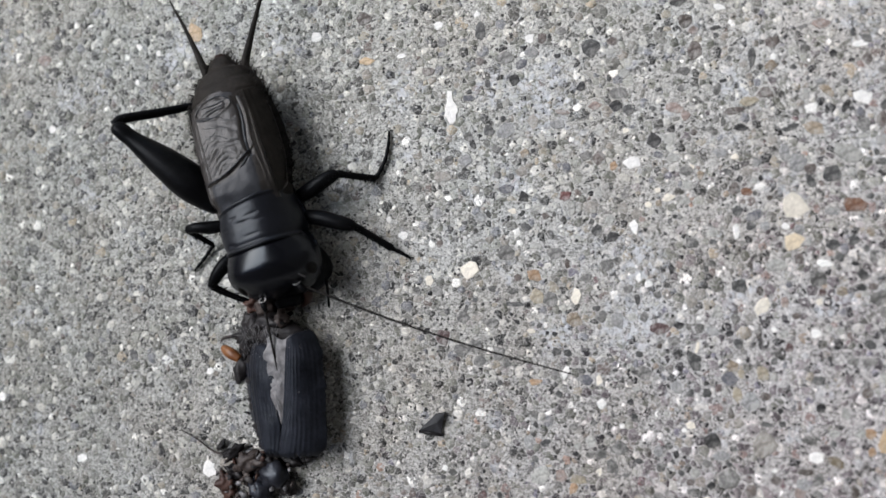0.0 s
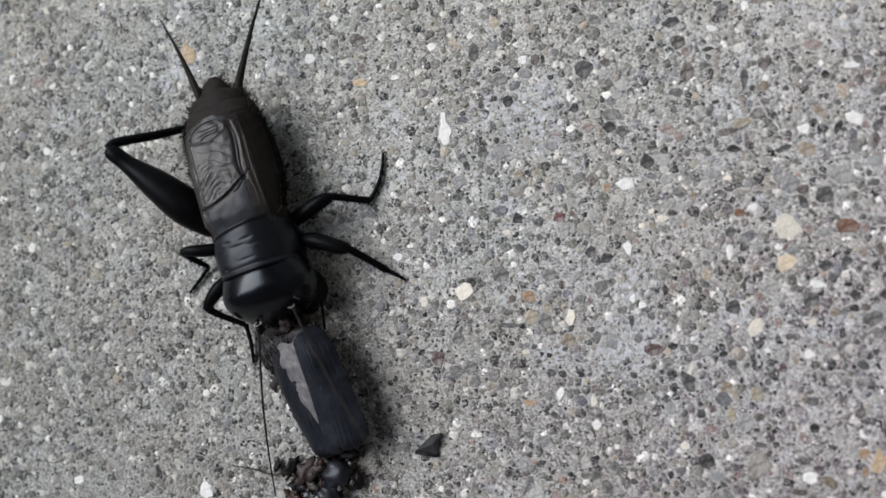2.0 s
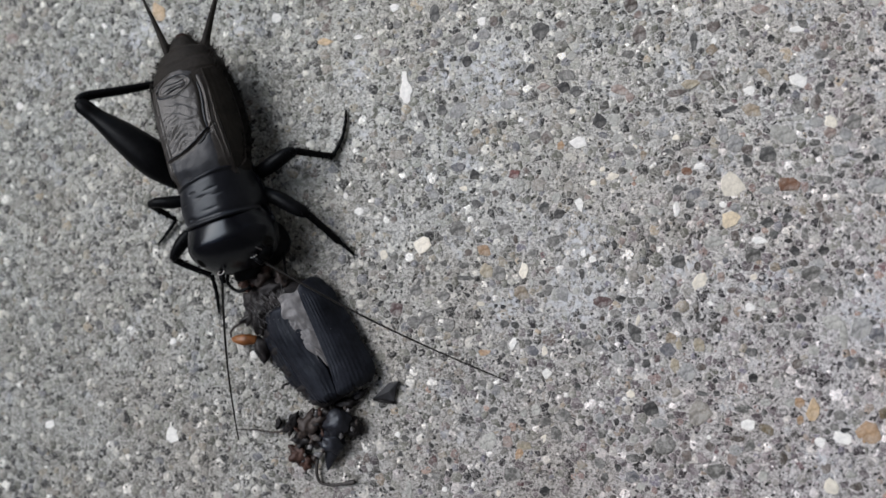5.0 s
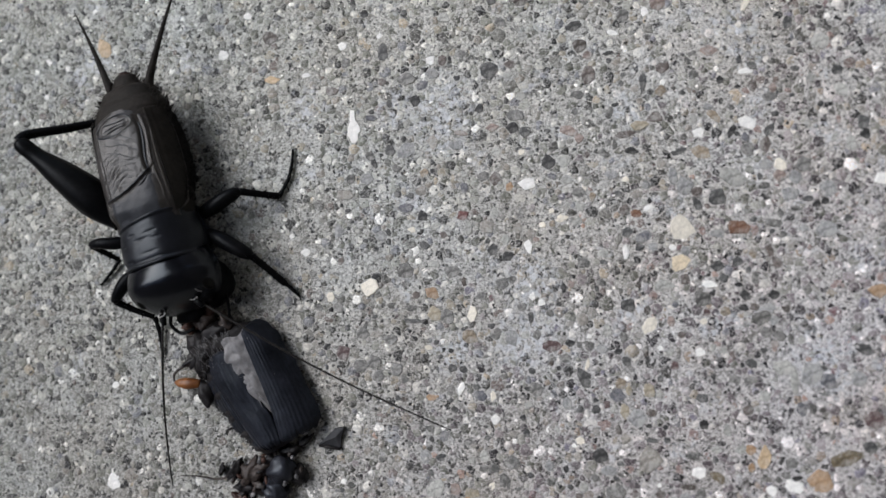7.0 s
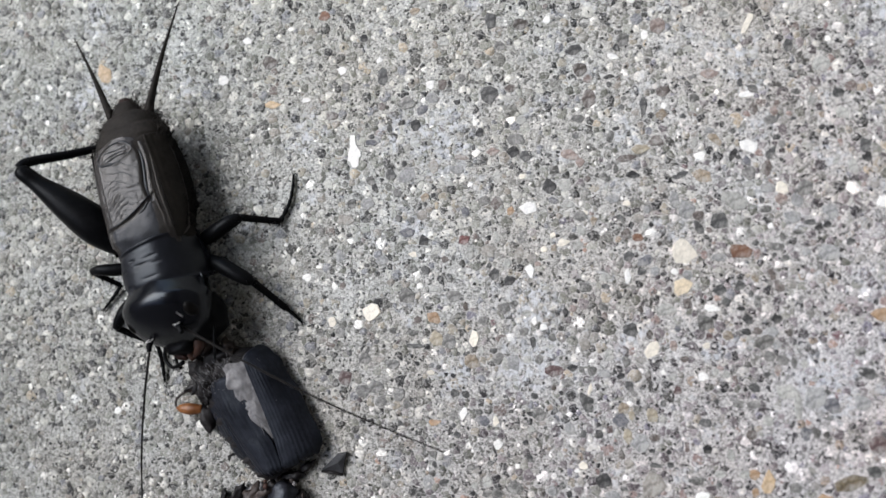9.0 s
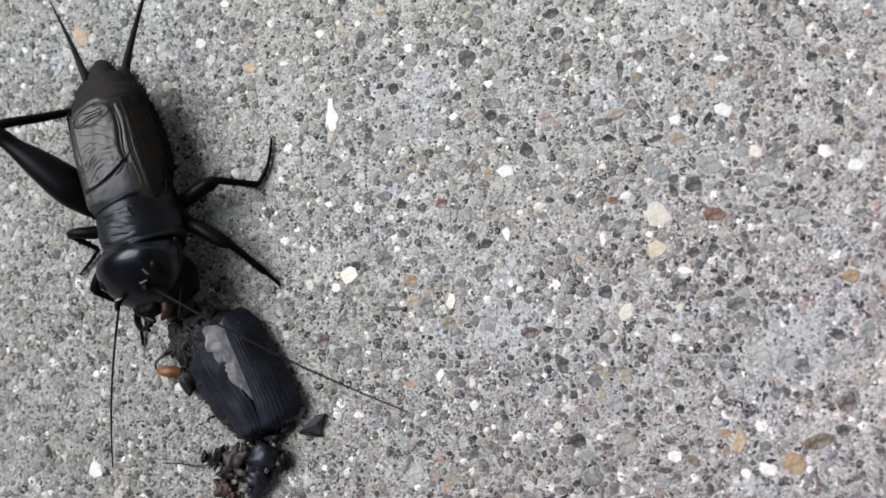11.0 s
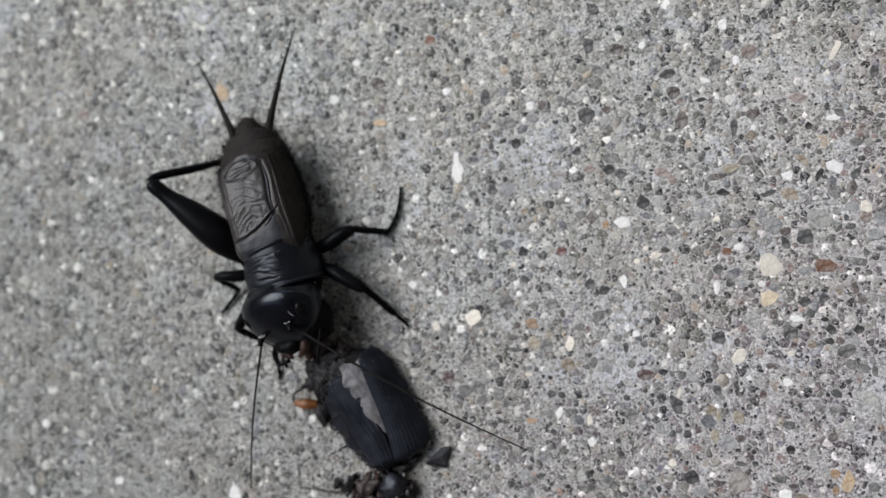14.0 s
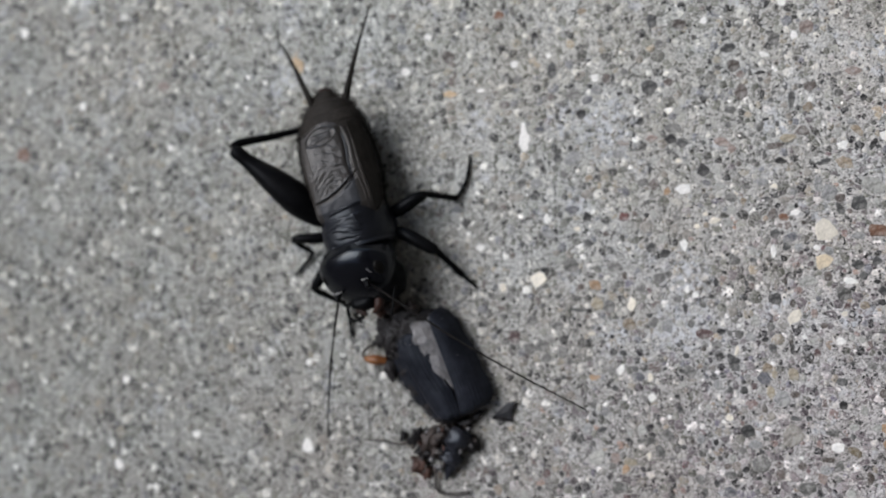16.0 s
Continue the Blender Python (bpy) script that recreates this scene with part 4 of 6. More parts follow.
    stepping = cricket_leg("front_leg", body, [(-2.1, 2.4, 1.6, 0.55), (-2.9, 2.3, 2.0, 0.5)],
                [(-2.8, 2.1, 2.1, 0.5), (-4.0, 3.0, 2.5, 0.6), (-5.1, 4.1, 2.6, 0.57), (-5.7, 4.7, 2.5, 0.47), (-5.95, 4.95, 2.4, 0.29)],
                [(-5.9, 4.9, 2.35, 0.31), (-6.5, 6.1, 1.4, 0.28), (-7.15, 7.5, 0.4, 0.29)],
                [(-7.15, 7.5, 0.35, 0.17), (-7.6, 8.2, 0.25, 0.15), (-7.96, 8.86, 0.2, 0.1)], 2, 1.0, STEP_PIVOT)
    cricket_leg("middle_leg", body, [(2.1, 0.6, 1.7, 0.55), (3.0, 0.7, 2.2, 0.5)],
                [(2.9, 0.8, 2.2, 0.42), (4.2, 0.7, 2.6, 0.5), (5.4, 0.35, 2.8, 0.42), (6.2, 0.2, 2.6, 0.3)],
                [(6.25, 0.2, 2.5, 0.28), (6.0, 0.8, 1.5, 0.24), (5.45, 1.6, 0.6, 0.2)],
                [(5.45, 1.6, 0.5, 0.17), (6.5, 2.3, 0.3, 0.15), (7.68, 3.0, 0.2, 0.1)], 2)
    cricket_leg("front_leg", body, [(2.2, 2.8, 1.7, 0.55), (3.2, 3.1, 2.2, 0.5)],
                [(3.1, 3.2, 2.3, 0.42), (4.2, 3.8, 2.6, 0.55), (5.2, 4.5, 2.5, 0.45), (5.75, 4.95, 2.3, 0.32)],
                [(5.75, 4.95, 2.2, 0.3), (4.9, 5.9, 1.5, 0.25), (3.75, 6.9, 0.8, 0.22)],
                [(3.75, 6.9, 0.7, 0.2), (3.9, 8.4, 0.4, 0.17), (4.25, 10.0, 0.2, 0.11)], 2)
    return body, head, feelers, stepping, shield, folds


STEP_PIVOT = (-2.8, 2.2, 1.6)
SOCKETS = {1: (1.65, 7.43, 3.5), -1: (-1.45, 7.0, 4.0)}


# ---- the beetle ----
def beetle():
    body = thing("dead_beetle", pose(-21.56 * MM, -6.7 * MM, 0, 0, 0, 32.7),
                 "half-eaten black ground beetle with torn wing cases", "beetle")

    def case(inner, outer, zi, zo, bulge, seed):
        def surface(u, v):
            end = min(1.0, (1 - v) / 0.06 + 0.3) ** 0.5 * min(1.0, v / 0.05 + 0.25) ** 0.5
            xi, yi = table(inner, v)
            xo, yo = table(outer, v)
            s = 0.5 + (u - 0.5) * (0.55 + 0.45 * end)
            x, yy = xi + (xo - xi) * s, yi + (yo - yi) * s
            ragged = noise.noise(Vector((v * 8, seed, 1))) + 0.7 * noise.noise(Vector((v * 26, seed, 3)))
            x += 0.16 * ragged * max(0.0, s - 0.8) / 0.2 * (1 if xo > xi else -1)
            yy += 0.3 * noise.noise(Vector((s * 11, seed, 5))) * max(0.0, v - 0.9) / 0.1
            z = zi + (zo - zi) * s ** 2.1 + bulge * math.sin(s * math.pi) * 0.6
            z -= 0.8 * (1 - end)
            z += 0.022 * math.sin(s * 2 * math.pi * 10 + 0.5 * noise.noise(Vector((s * 3, v * 2, seed)))) * min(1.0, 6 * v) * end * (0.55 + 0.9 * noise.noise(Vector((s * 4 + seed, v * 3, 2))))
            z += 0.012 * noise.noise(Vector((x * 9, yy * 1.2, seed)))
            if seed == 7:  # the torn case is split lengthwise
                z -= 0.13 * math.exp(-((s - 0.7 - 0.03 * math.sin(v * 9)) / 0.035) ** 2) * min(1.0, 3 * v)
            z += 0.10 * noise.noise(Vector((x * 0.8 + seed, yy * 0.5, 0)))
            return (x, yy, z)
        return surface
    right_in = [(0, 1.2, 4.25), (0.2, 0.88, 2.8), (0.5, 0.45, -0.1), (0.75, 0.05, -2.6), (1, -0.65, -4.75)]
    right_out = [(0, 2.3, 4.6), (0.08, 2.8, 3.95), (0.2, 3.12, 2.6), (0.5, 3.1, -0.4), (0.75, 2.9, -2.7), (0.93, 2.75, -4.3), (1, 2.3, -5.0)]
    left_in = [(0, -0.25, 3.5), (0.2, -0.25, 2.3), (0.5, -0.3, -0.1), (0.75, -0.15, -2.4), (1, -0.6, -4.7)]
    left_out = [(0, -2.8, 4.3), (0.1, -3.65, 3.75), (0.25, -4.1, 2.3), (0.5, -4.15, 0.0), (0.75, -3.95, -2.0), (1, -3.2, -4.3)]
    bm = bmesh.new()
    sheet(bm, case(right_in, right_out, 2.35, 0.75, 0.35, 1), 60, 60, 0.13)
    part("wing_case", bm, ELYTRON, body, "grooved blue-black wing case")
    bm = bmesh.new()
    sheet(bm, case(left_in, left_out, 2.25, 0.45, 0.5, 7), 60, 60, 0.13)
    part("wing_case", bm, ELYTRON, body, "grooved blue-black wing case")

    # body under the cases
    bm = bmesh.new()
    rows = [(-4.9, -1.2, 1.2, 0.7, 0.7), (-4.0, -0.9, 2.3, 0.8, 0.9), (-1, -0.5, 3.2, 0.75, 0.95), (2.5, -0.5, 3.2, 0.8, 0.95), (4.4, -0.6, 2.4, 0.8, 0.9), (5.4, -0.9, 1.5, 0.7, 0.8)]
    rings = []
    for i in range(40):
        y = -4.9 + 10.3 * i / 39
        cx, hw, zc, up = table(rows, y)
        k = 1 + 0.06 * math.sin(i * 2.3) + 0.05 * math.sin(i * 0.9)
        rings.append(section(y, cx, zc, hw * k, up * k, 0.72, 24, 2.2))
    loft(bm, rings)
    part("abdomen", bm, DEADBODY, body, "dull black opened abdomen")

    # the pale membrane that shows in the gap
    def film(u, v):
        y = 4.2 - 5.9 * v
        xl = table([(0, -0.6, 0), (0.25, -1.0, 0), (0.6, -0.8, 0), (1, -0.3, 0)], v)[0]
        xr = table([(0, 1.5, 0), (0.3, 1.25, 0), (0.6, 0.95, 0), (1, 0.35, 0)], v)[0]
        x = xl + (xr - xl) * u + 0.08 * math.sin(v * 23)
        z = 2.12 + 0.12 * noise.noise(Vector((x * 2.2, y * 1.5, 4))) + 0.06 * noise.noise(Vector((x * 6, y * 5, 1))) + 0.12 * math.sin(u * math.pi) + 0.22 * (1 - u)
        return (x, y + 0.2 * math.sin(u * 7) * (1 + 2 * v ** 4), z)
    bm = bmesh.new()
    sheet(bm, film, 22, 50, 0.06)
    part("membrane", bm, MEMBRANE, body, "crumpled pale grey-brown membrane")

    # torn front end in the cricket's mouth
    for i, (c, r, m) in enumerate((((-1.0, 5.3, 1.3), (1.25, 0.75, 0.6), DEADBODY), ((-2.6, 5.3, 1.0), (0.8, 1.0, 0.65), DEADBODY), ((-2.4, 6.9, 1.0), (0.7, 0.7, 0.6), REDDISH),
                                   ((-1.2, 6.6, 1.2), (0.9, 0.7, 0.6), FLESH), ((0.2, 5.6, 1.3), (0.8, 0.6, 0.6), FLESH), ((-3.7, 4.6, 0.8), (0.6, 1.0, 0.6), DEADBODY),
                                   ((-2.4, 4.3, 1.25), (1.45, 1.25, 0.75), DEADBODY), ((-0.9, 4.2, 1.45), (1.1, 0.9, 0.55), DEADBODY), ((-3.3, 3.6, 1.0), (0.7, 1.0, 0.6), DEADBODY))):
        bm = bmesh.new()
        blob(bm, c, r, i + 11, 0.38, 3, 20 * i)
        part("torn_tissue", bm, m, body)
    # leg stumps along the edge
    bm = bmesh.new()
    tube(bm, eased([(-4.35, 2.7, 0.75, 0.32), (-5.1, 3.15, 0.8, 0.46), (-5.75, 3.6, 0.75, 0.36), (-6.15, 3.9, 0.7, 0.1)], 6), 12, 0.8)
    part("leg_stump", bm, AMBER, body, "amber orange leg stump")
    bm = bmesh.new()
    tube(bm, eased([(-4.1, 4.35, 0.9, 0.16), (-4.9, 4.55, 0.9, 0.12), (-5.75, 4.45, 0.85, 0.1), (-6.1, 4.0, 0.8, 0.08)], 6), 8)
    part("leg", bm, FLESH, body)
    bm = bmesh.new()
    blob(bm, (-4.45, 1.9, 0.62), (0.55, 1.15, 0.5), 31, 0.2, 3, -8)
    part("leg_base", bm, DEADBODY, body)
    bm = bmesh.new()
    tube(bm, [(-4.1, -1.6, 0.55, 0.12), (-4.6, -1.5, 0.5, 0.08), (-4.75, -1.9, 0.45, 0.03)], 6)
    part("bristle", bm, DEADBODY, body)

    # ragged bristles along the torn edge, and pale dust on the wing cases
    rnd = random.Random(4)
    bm = bmesh.new()
    for i in range(46):
        k = rnd.random()
        x, y = table(left_out, k)
        a = rnd.uniform(2.4, 4.0)
        q, size = Vector((x + 0.1, y, rnd.uniform(0.3, 0.6))), rnd.uniform(0.15, 0.42)
        tip = q + Vector((math.cos(a) * size, math.sin(a) * size, rnd.uniform(-0.15, 0.1)))
        tube(bm, [(*q, 0.05), (*q.lerp(tip, 0.6), 0.03), (*tip, 0.01)], 5)
    for i in range(24):
        x, y = table(right_out, rnd.uniform(0.1, 1))
        q, size = Vector((x - 0.1, y, rnd.uniform(0.6, 0.85))), rnd.uniform(0.1, 0.3)
        a = rnd.uniform(-1.2, 0.6)
        tip = q + Vector((math.cos(a) * size, math.sin(a) * size, -0.1))
        tube(bm, [(*q, 0.045), (*tip, 0.01)], 5)
    part("bristles", bm, DEADBODY, body)
    bm = bmesh.new()
    for i in range(70):
        edge = left_out if i % 3 else right_out
        x, y = table(edge, rnd.choice((rnd.random(), rnd.uniform(0.75, 1.0))))
        q = Vector((x + rnd.uniform(-0.15, 0.35) * (1 if i % 3 else -1), y, rnd.uniform(0.35, 0.8)))
        tip = q + Vector((rnd.uniform(-0.35, 0.35), rnd.uniform(-0.35, 0.35), rnd.uniform(-0.1, 0.12)))
        tube(bm, [(*q, 0.03), (*q.lerp(tip, 0.5), 0.026), (*tip, 0.01)], 4)
    for i in range(130):
        q = Vector((rnd.uniform(-3.2, 0.0), rnd.uniform(3.3, 5.0), rnd.uniform(1.75, 2.15)))
        tip = q + Vector((rnd.uniform(-0.25, 0.25), rnd.uniform(0.1, 0.6) * rnd.choice((1, 1, -1)), rnd.uniform(-0.2, 0.1)))
        tube(bm, [(*q, 0.022), (*q.lerp(tip, 0.5), 0.02), (*tip, 0.008)], 4)
    tagged(part("dust_fibres", bm, MEMBRANE, body, "pale dusty fibres along the torn rim"), kind="stuff")
    bm = bmesh.new()
    for i in range(9):
        z = case(right_in, right_out, 2.35, 0.75, 0.35, 1) if i % 2 else case(left_in, left_out, 2.25, 0.45, 0.5, 7)
        u = rnd.uniform(0.2, 0.7)
        p = z(u, rnd.choice((0.12, 0.14, rnd.uniform(0.1, 0.95))))
        blob(bm, (p[0], p[1], p[2] + 0.03), (rnd.uniform(0.02, 0.06), rnd.uniform(0.02, 0.05), 0.02), i, 0.3, 1)
    part("dust_specks", bm, MEMBRANE, body, "pale dust specks on the wing cases")

    # broken fore-body dragging behind
    bulky = (
            ((-2.1, -6.3, 0.95), (1.15, 1.05, 0.85), 10, BROKEN, 0.16), ((-3.45, -7.4, 0.85), (0.8, 1.1, 0.7), 30, BROKEN, 0.22),
            ((-1.4, -7.3, 0.6), (0.75, 0.8, 0.5), 0, DEADBODY, 0.3), ((-4.5, -5.3, 0.7), (1.0, 0.8, 0.6), 40, FLESH, 0.45),
            ((-5.6, -4.5, 0.55), (0.9, 0.45, 0.45), 35, DEADBODY, 0.45), ((-5.5, -5.9, 0.55), (0.8, 0.5, 0.5), -20, DEADBODY, 0.45))
    small = (
            ((-3.4, -5.3, 0.7), (0.9, 0.6, 0.55), 15, FLESH, 0.45), ((-6.5, -6.7, 0.45), (0.75, 0.8, 0.4), 0, REDDISH, 0.4),
            ((-6.2, -7.6, 0.35), (0.6, 0.5, 0.3), 50, REDDISH, 0.4), ((-0.9, -5.4, 0.5), (0.8, 0.4, 0.4), -20, DEADBODY, 0.45),
            ((-2.6, -5.2, 0.8), (0.7, 0.4, 0.5), 0, DEADBODY, 0.4), ((-4.6, -6.4, 0.6), (0.6, 0.5, 0.5), 60, FLESH, 0.45),
            ((0.35, -5.45, 0.35), (0.8, 0.25, 0.25), 10, DEADBODY, 0.35), ((-6.6, -3.9, 0.35), (0.5, 0.22, 0.22), 40, DEADBODY, 0.4))
    fore = None
    for i, (c, r, turn, m, rough) in enumerate(bulky + small):
        bm = bmesh.new()
        blob(bm, c, r, i + 41, rough, 3, turn)
        piece = part("fragment" if i else "fore_body", bm, m, fore if i else body, "" if i else "broken blue-black fore body and debris")
        fore = fore if i else piece
    bm = bmesh.new()
    tube(bm, eased([(-3.2, -7.6, 0.7, 0.75), (-4.2, -8.3, 0.6, 0.5), (-5.0, -9.1, 0.5, 0.1)], 6), 12, 0.7)
    part("fragment", bm, BROKEN, fore)
    bm = bmesh.new()
    tube(bm, eased([(-5.0, -7.6, 0.5, 0.12), (-5.9, -8.7, 0.4, 0.14), (-6.15, -9.6, 0.3, 0.13), (-5.4, -10.3, 0.3, 0.12), (-4.6, -10.65, 0.28, 0.13), (-4.4, -10.75, 0.28, 0.2), (-3.7, -11.0, 0.28, 0.19)], 8), 8)
    part("leg", bm, LIMB, fore, "thin grey-brown leg")
    bm = bmesh.new()
    tube(bm, eased([(-6.4, -4.6, 0.45, 0.1), (-7.3, -4.3, 0.35, 0.08), (-8.6, -3.3, 0.25, 0.06), (-9.9, -2.5, 0.15, 0.04)], 8), 6)
    part("antenna", bm, FLESH, fore)
    rnd = random.Random(8)
    for i in range(44):
        c = (rnd.uniform(-6.6, -0.6), rnd.uniform(-7.8, -4.4), rnd.uniform(0.3, 1.3))
        bm = bmesh.new()
        blob(bm, c, (rnd.uniform(0.15, 0.42), rnd.uniform(0.1, 0.28), rnd.uniform(0.1, 0.25)), i + 70, 0.5, 2, rnd.uniform(0, 180))
        part("crumb", bm, rnd.choice((FLESH, FLESH, BROKEN, DEADBODY, LIMB, REDDISH, MEMBRANE)), fore)
    return body, fore


def shell_flake():
    """A broken, slightly cupped piece of wing case lying on the concrete."""
    ob = thing("shell_flake", pose(-16.05 * MM, -10.95 * MM, 0), "small broken grey-black flake of beetle shell", "shell flake")
    edge = [(-1.25, -0.42), (-0.35, 0.45), (0.05, 0.85), (0.85, 1.0), (0.62, 0.2), (0.5, -0.75), (-0.35, -0.58)]
    bm = bmesh.new()
    low = [bm.verts.new((x, y, 0.08)) for x, y in edge]
    top = [bm.verts.new((x * 0.97, y * 0.97, 0.28 + 0.16 * (y + 0.3))) for x, y in edge]
    peak = bm.verts.new((0.2, 0.25, 0.5))
    n = len(edge)
    for i in range(n):
        j = (i + 1) % n
        bm.faces.new((low[i], low[j], top[j], top[i]))
        bm.faces.new((top[i], top[j], peak))
    bm.faces.new(low)
    part("plate", bm, FLAKE, ob, smooth=False)
    bm = bmesh.new()
    tube(bm, [(-1.2, -0.5, 0.2, 0.1), (-0.3, -0.55, 0.42, 0.14), (0.55, -0.72, 0.3, 0.1)], 6)
    part("rim", bm, DEADBODY, ob)
    return ob


the_cricket, cricket_head, antennae, stepping_leg, pronotum, skin_folds = cricket()
the_beetle, fore_body = beetle()
shell_flake()

def white_shell(x, y, turn):
    """A long white flake with a narrow neck, lying flush in the concrete."""
    bm = bmesh.new()
    edge = [(-0.12, 1.36), (0.24, 1.30), (0.26, 0.55), (0.52, 0.12), (0.62, -0.35), (0.40, -0.62), (0.36, -1.12), (0.06, -1.32), (-0.22, -1.2), (-0.36, -0.72), (-0.5, -0.62), (-0.40, 0.0), (-0.20, 0.45)]
    loft(bm, [[(px * k, py * k, z) for px, py in edge] for k, z in ((1.0, -0.08), (1.0, 0.05), (0.93, 0.085), (0.5, 0.10))])
    ob = part("stone", bm, white_flake, pavement, "long white shell flake", smooth=False)
    ob.location, ob.rotation_euler = (x * MM, y * MM, 0), (0, 0, radians(turn))
    placed.extend([(x, y + 0.8, 0.35), (x, y, 0.5), (x, y - 0.7, 0.5)])


# ---- pebbles that stand out in the concrete ----
white_shell(-14.66, 13.26, 5)
stone(-15.53, 19.74, 0.68, 0.68, 0, white)
stone(-12.53, 20.43, 0.58, 0.58, 20, white)
stone(-8.53, 18.28, 0.70, 0.79, -30, white)
stone(-13.32, 0.80, 1.36, 1.28, 40, cream)
stone(-16.45, 0.01, 0.60, 0.95, 0, cream)
stone(-18.43, 3.50, 0.70, 0.78, 20, white)
stone(-19.54, 4.75, 0.48, 0.48, 0, white)
stone(-18.50, 17.50, 0.90, 0.45, 0, white)
stone(-25.38, 19.38, 0.90, 0.90, 0, white)
stone(-40.56, 19.48, 0.58, 0.58, 0, white)
stone(-40.71, 16.49, 0.47, 0.47, 0, white)
stone(-34.31, -14.77, 1.18, 1.23, 0, white)
stone(-38.87, 18.84, 0.46, 0.46, 0, white)
stone(-1.14, 8.63, 1.34, 0.96, 10, white)
stone(-1.32, 0.65, 0.58, 0.58, 0, pale)
stone(-0.81, 0.10, 0.41, 0.70, 0, white)
stone(-0.15, -0.41, 0.58, 0.54, 0, white)
stone(-5.32, -1.26, 0.79, 1.21, 0, cream)
stone(-6.23, -6.91, 0.50, 0.96, -20, white)
stone(-3.60, -9.16, 0.71, 0.71, 30, white)
stone(-4.50, -11.97, 0.76, 0.93, 0, pale)
stone(-2.14, -10.75, 0.38, 0.38, 0, white)
stone(-8.16, -14.50, 1.64, 1.12, 30, pale)
stone(10.15, 5.11, 1.77, 1.77, 0, cream)
stone(9.94, 2.50, 1.51, 1.18, 20, cream_tan)
stone(7.79, 6.57, 0.88, 0.59, 10, white)
stone(9.44, 3.66, 0.50, 0.50, 0, white)
stone(14.83, 16.53, 1.15, 0.53, 10, white)
stone(14.90, 12.74, 1.31, 0.96, -30, white)
stone(11.41, 12.09, 0.82, 0.73, 30, white)
stone(13.82, 8.80, 1.98, 1.38, -25, pale)
stone(17.11, 9.64, 0.79, 1.05, 20, cream)
stone(22.00, 11.09, 0.72, 1.17, 0, pale)
stone(20.01, 18.51, 1.28, 1.01, 20, pale)
stone(20.86, 11.53, 0.63, 0.89, 0, pale)
stone(24.01, 8.47, 1.08, 0.99, 0, white)
stone(5.30, 19.80, 0.88, 0.40, -10, white)
stone(7.61, 21.34, 0.53, 0.76, 10, white)
stone(8.79, 0.84, 1.59, 0.84, 10, pale)
stone(11.99, 0.96, 1.18, 0.51, -10, white)
stone(7.73, -2.13, 1.00, 1.34, -15, cream)
stone(4.68, -2.48, 0.75, 1.08, 0, pale)
stone(9.26, -1.84, 0.59, 0.76, 0, pink)
stone(11.61, -1.75, 0.51, 0.51, 0, cream)
stone(11.29, -3.95, 0.72, 0.68, 0, white)
stone(11.12, -12.67, 1.04, 0.95, 30, white)
stone(17.67, -13.42, 1.33, 0.89, -20, white)
stone(16.13, -13.79, 0.79, 0.79, 0, white)
stone(12.33, -11.00, 0.82, 0.52, 0, pale)
stone(-3.48, 11.07, 0.80, 0.72, 0, pale)
stone(-1.53, 19.80, 0.61, 0.74, 0, pale)
stone(-5.99, 9.38, 0.51, 0.59, 0, pale)
stone(-7.51, 21.55, 0.89, 0.80, 0, pale)
stone(-5.65, 5.25, 0.58, 1.25, -5, pale)
stone(-8.17, 5.41, 0.84, 0.50, 20, pale)
stone(-1.08, 3.84, 0.58, 1.08, 10, white)
stone(6.11, 3.35, 0.50, 1.25, 0, white)
stone(-8.39, 0.36, 1.17, 1.00, 0, tan)
stone(-5.54, -2.96, 1.25, 1.17, -40, tan_dull)
stone(-8.25, -1.27, 1.13, 1.13, 0, beige)
stone(-9.05, 9.58, 0.72, 0.81, 0, tan_dull)
stone(-2.50, 8.36, 0.59, 0.71, 0, tan)
stone(3.69, 7.52, 0.50, 0.71, 0, tan_dull)
stone(23.63, 0.50, 1.34, 1.16, 0, tan)
stone(15.69, -11.43, 0.96, 1.57, -10, tan_light)
stone(14.66, -10.94, 0.87, 0.78, -30, tan)
stone(14.75, -12.25, 0.61, 0.65, 0, tan)
stone(19.38, -13.10, 2.05, 1.79, 20, tan)
stone(21.12, -11.36, 2.24, 1.08, 15, olive)
stone(5.64, -6.39, 0.75, 0.84, 0, tan_dull)
stone(7.65, -6.85, 0.93, 1.09, 0, beige)
stone(5.94, -8.44, 0.72, 1.09, 0, beige)
stone(11.58, 10.61, 1.72, 0.86, -25, tan_dull)
stone(12.52, 13.32, 1.30, 0.61, -40, tan_dull)
stone(7.23, 12.76, 1.28, 0.85, 20, beige)
stone(-21.24, 17.24, 1.19, 0.55, 0, tan_light)
stone(-6.08, 6.25, 1.01, 0.71, 10, red)
stone(14.13, 5.07, 1.54, 1.15, 5, brick_red)
stone(6.84, 6.16, 0.84, 0.59, 10, brick_red)
stone(0.54, -3.63, 1.49, 0.83, 10, maroon)
stone(-15.42, -4.33, 1.07, 1.20, 0, maroon)
stone(11.75, -1.13, 0.63, 0.55, 0, maroon)
stone(9.48, -5.03, 0.59, 0.67, 0, maroon)
stone(17.09, 8.82, 1.05, 0.87, 30, pink)
stone(23.08, -8.69, 1.35, 1.26, 0, maroon)
stone(-3.81, 12.95, 1.19, 0.68, 20, pink)
stone(1.94, 12.48, 1.44, 0.76, -20, pink)
stone(-12.29, 19.02, 0.80, 1.51, 5, slate)
stone(-4.01, 17.35, 1.30, 1.56, 30, slate)
stone(-13.81, 22.21, 0.68, 0.77, 0, black_stone)
stone(-9.73, 15.21, 0.87, 0.87, 20, black_stone)
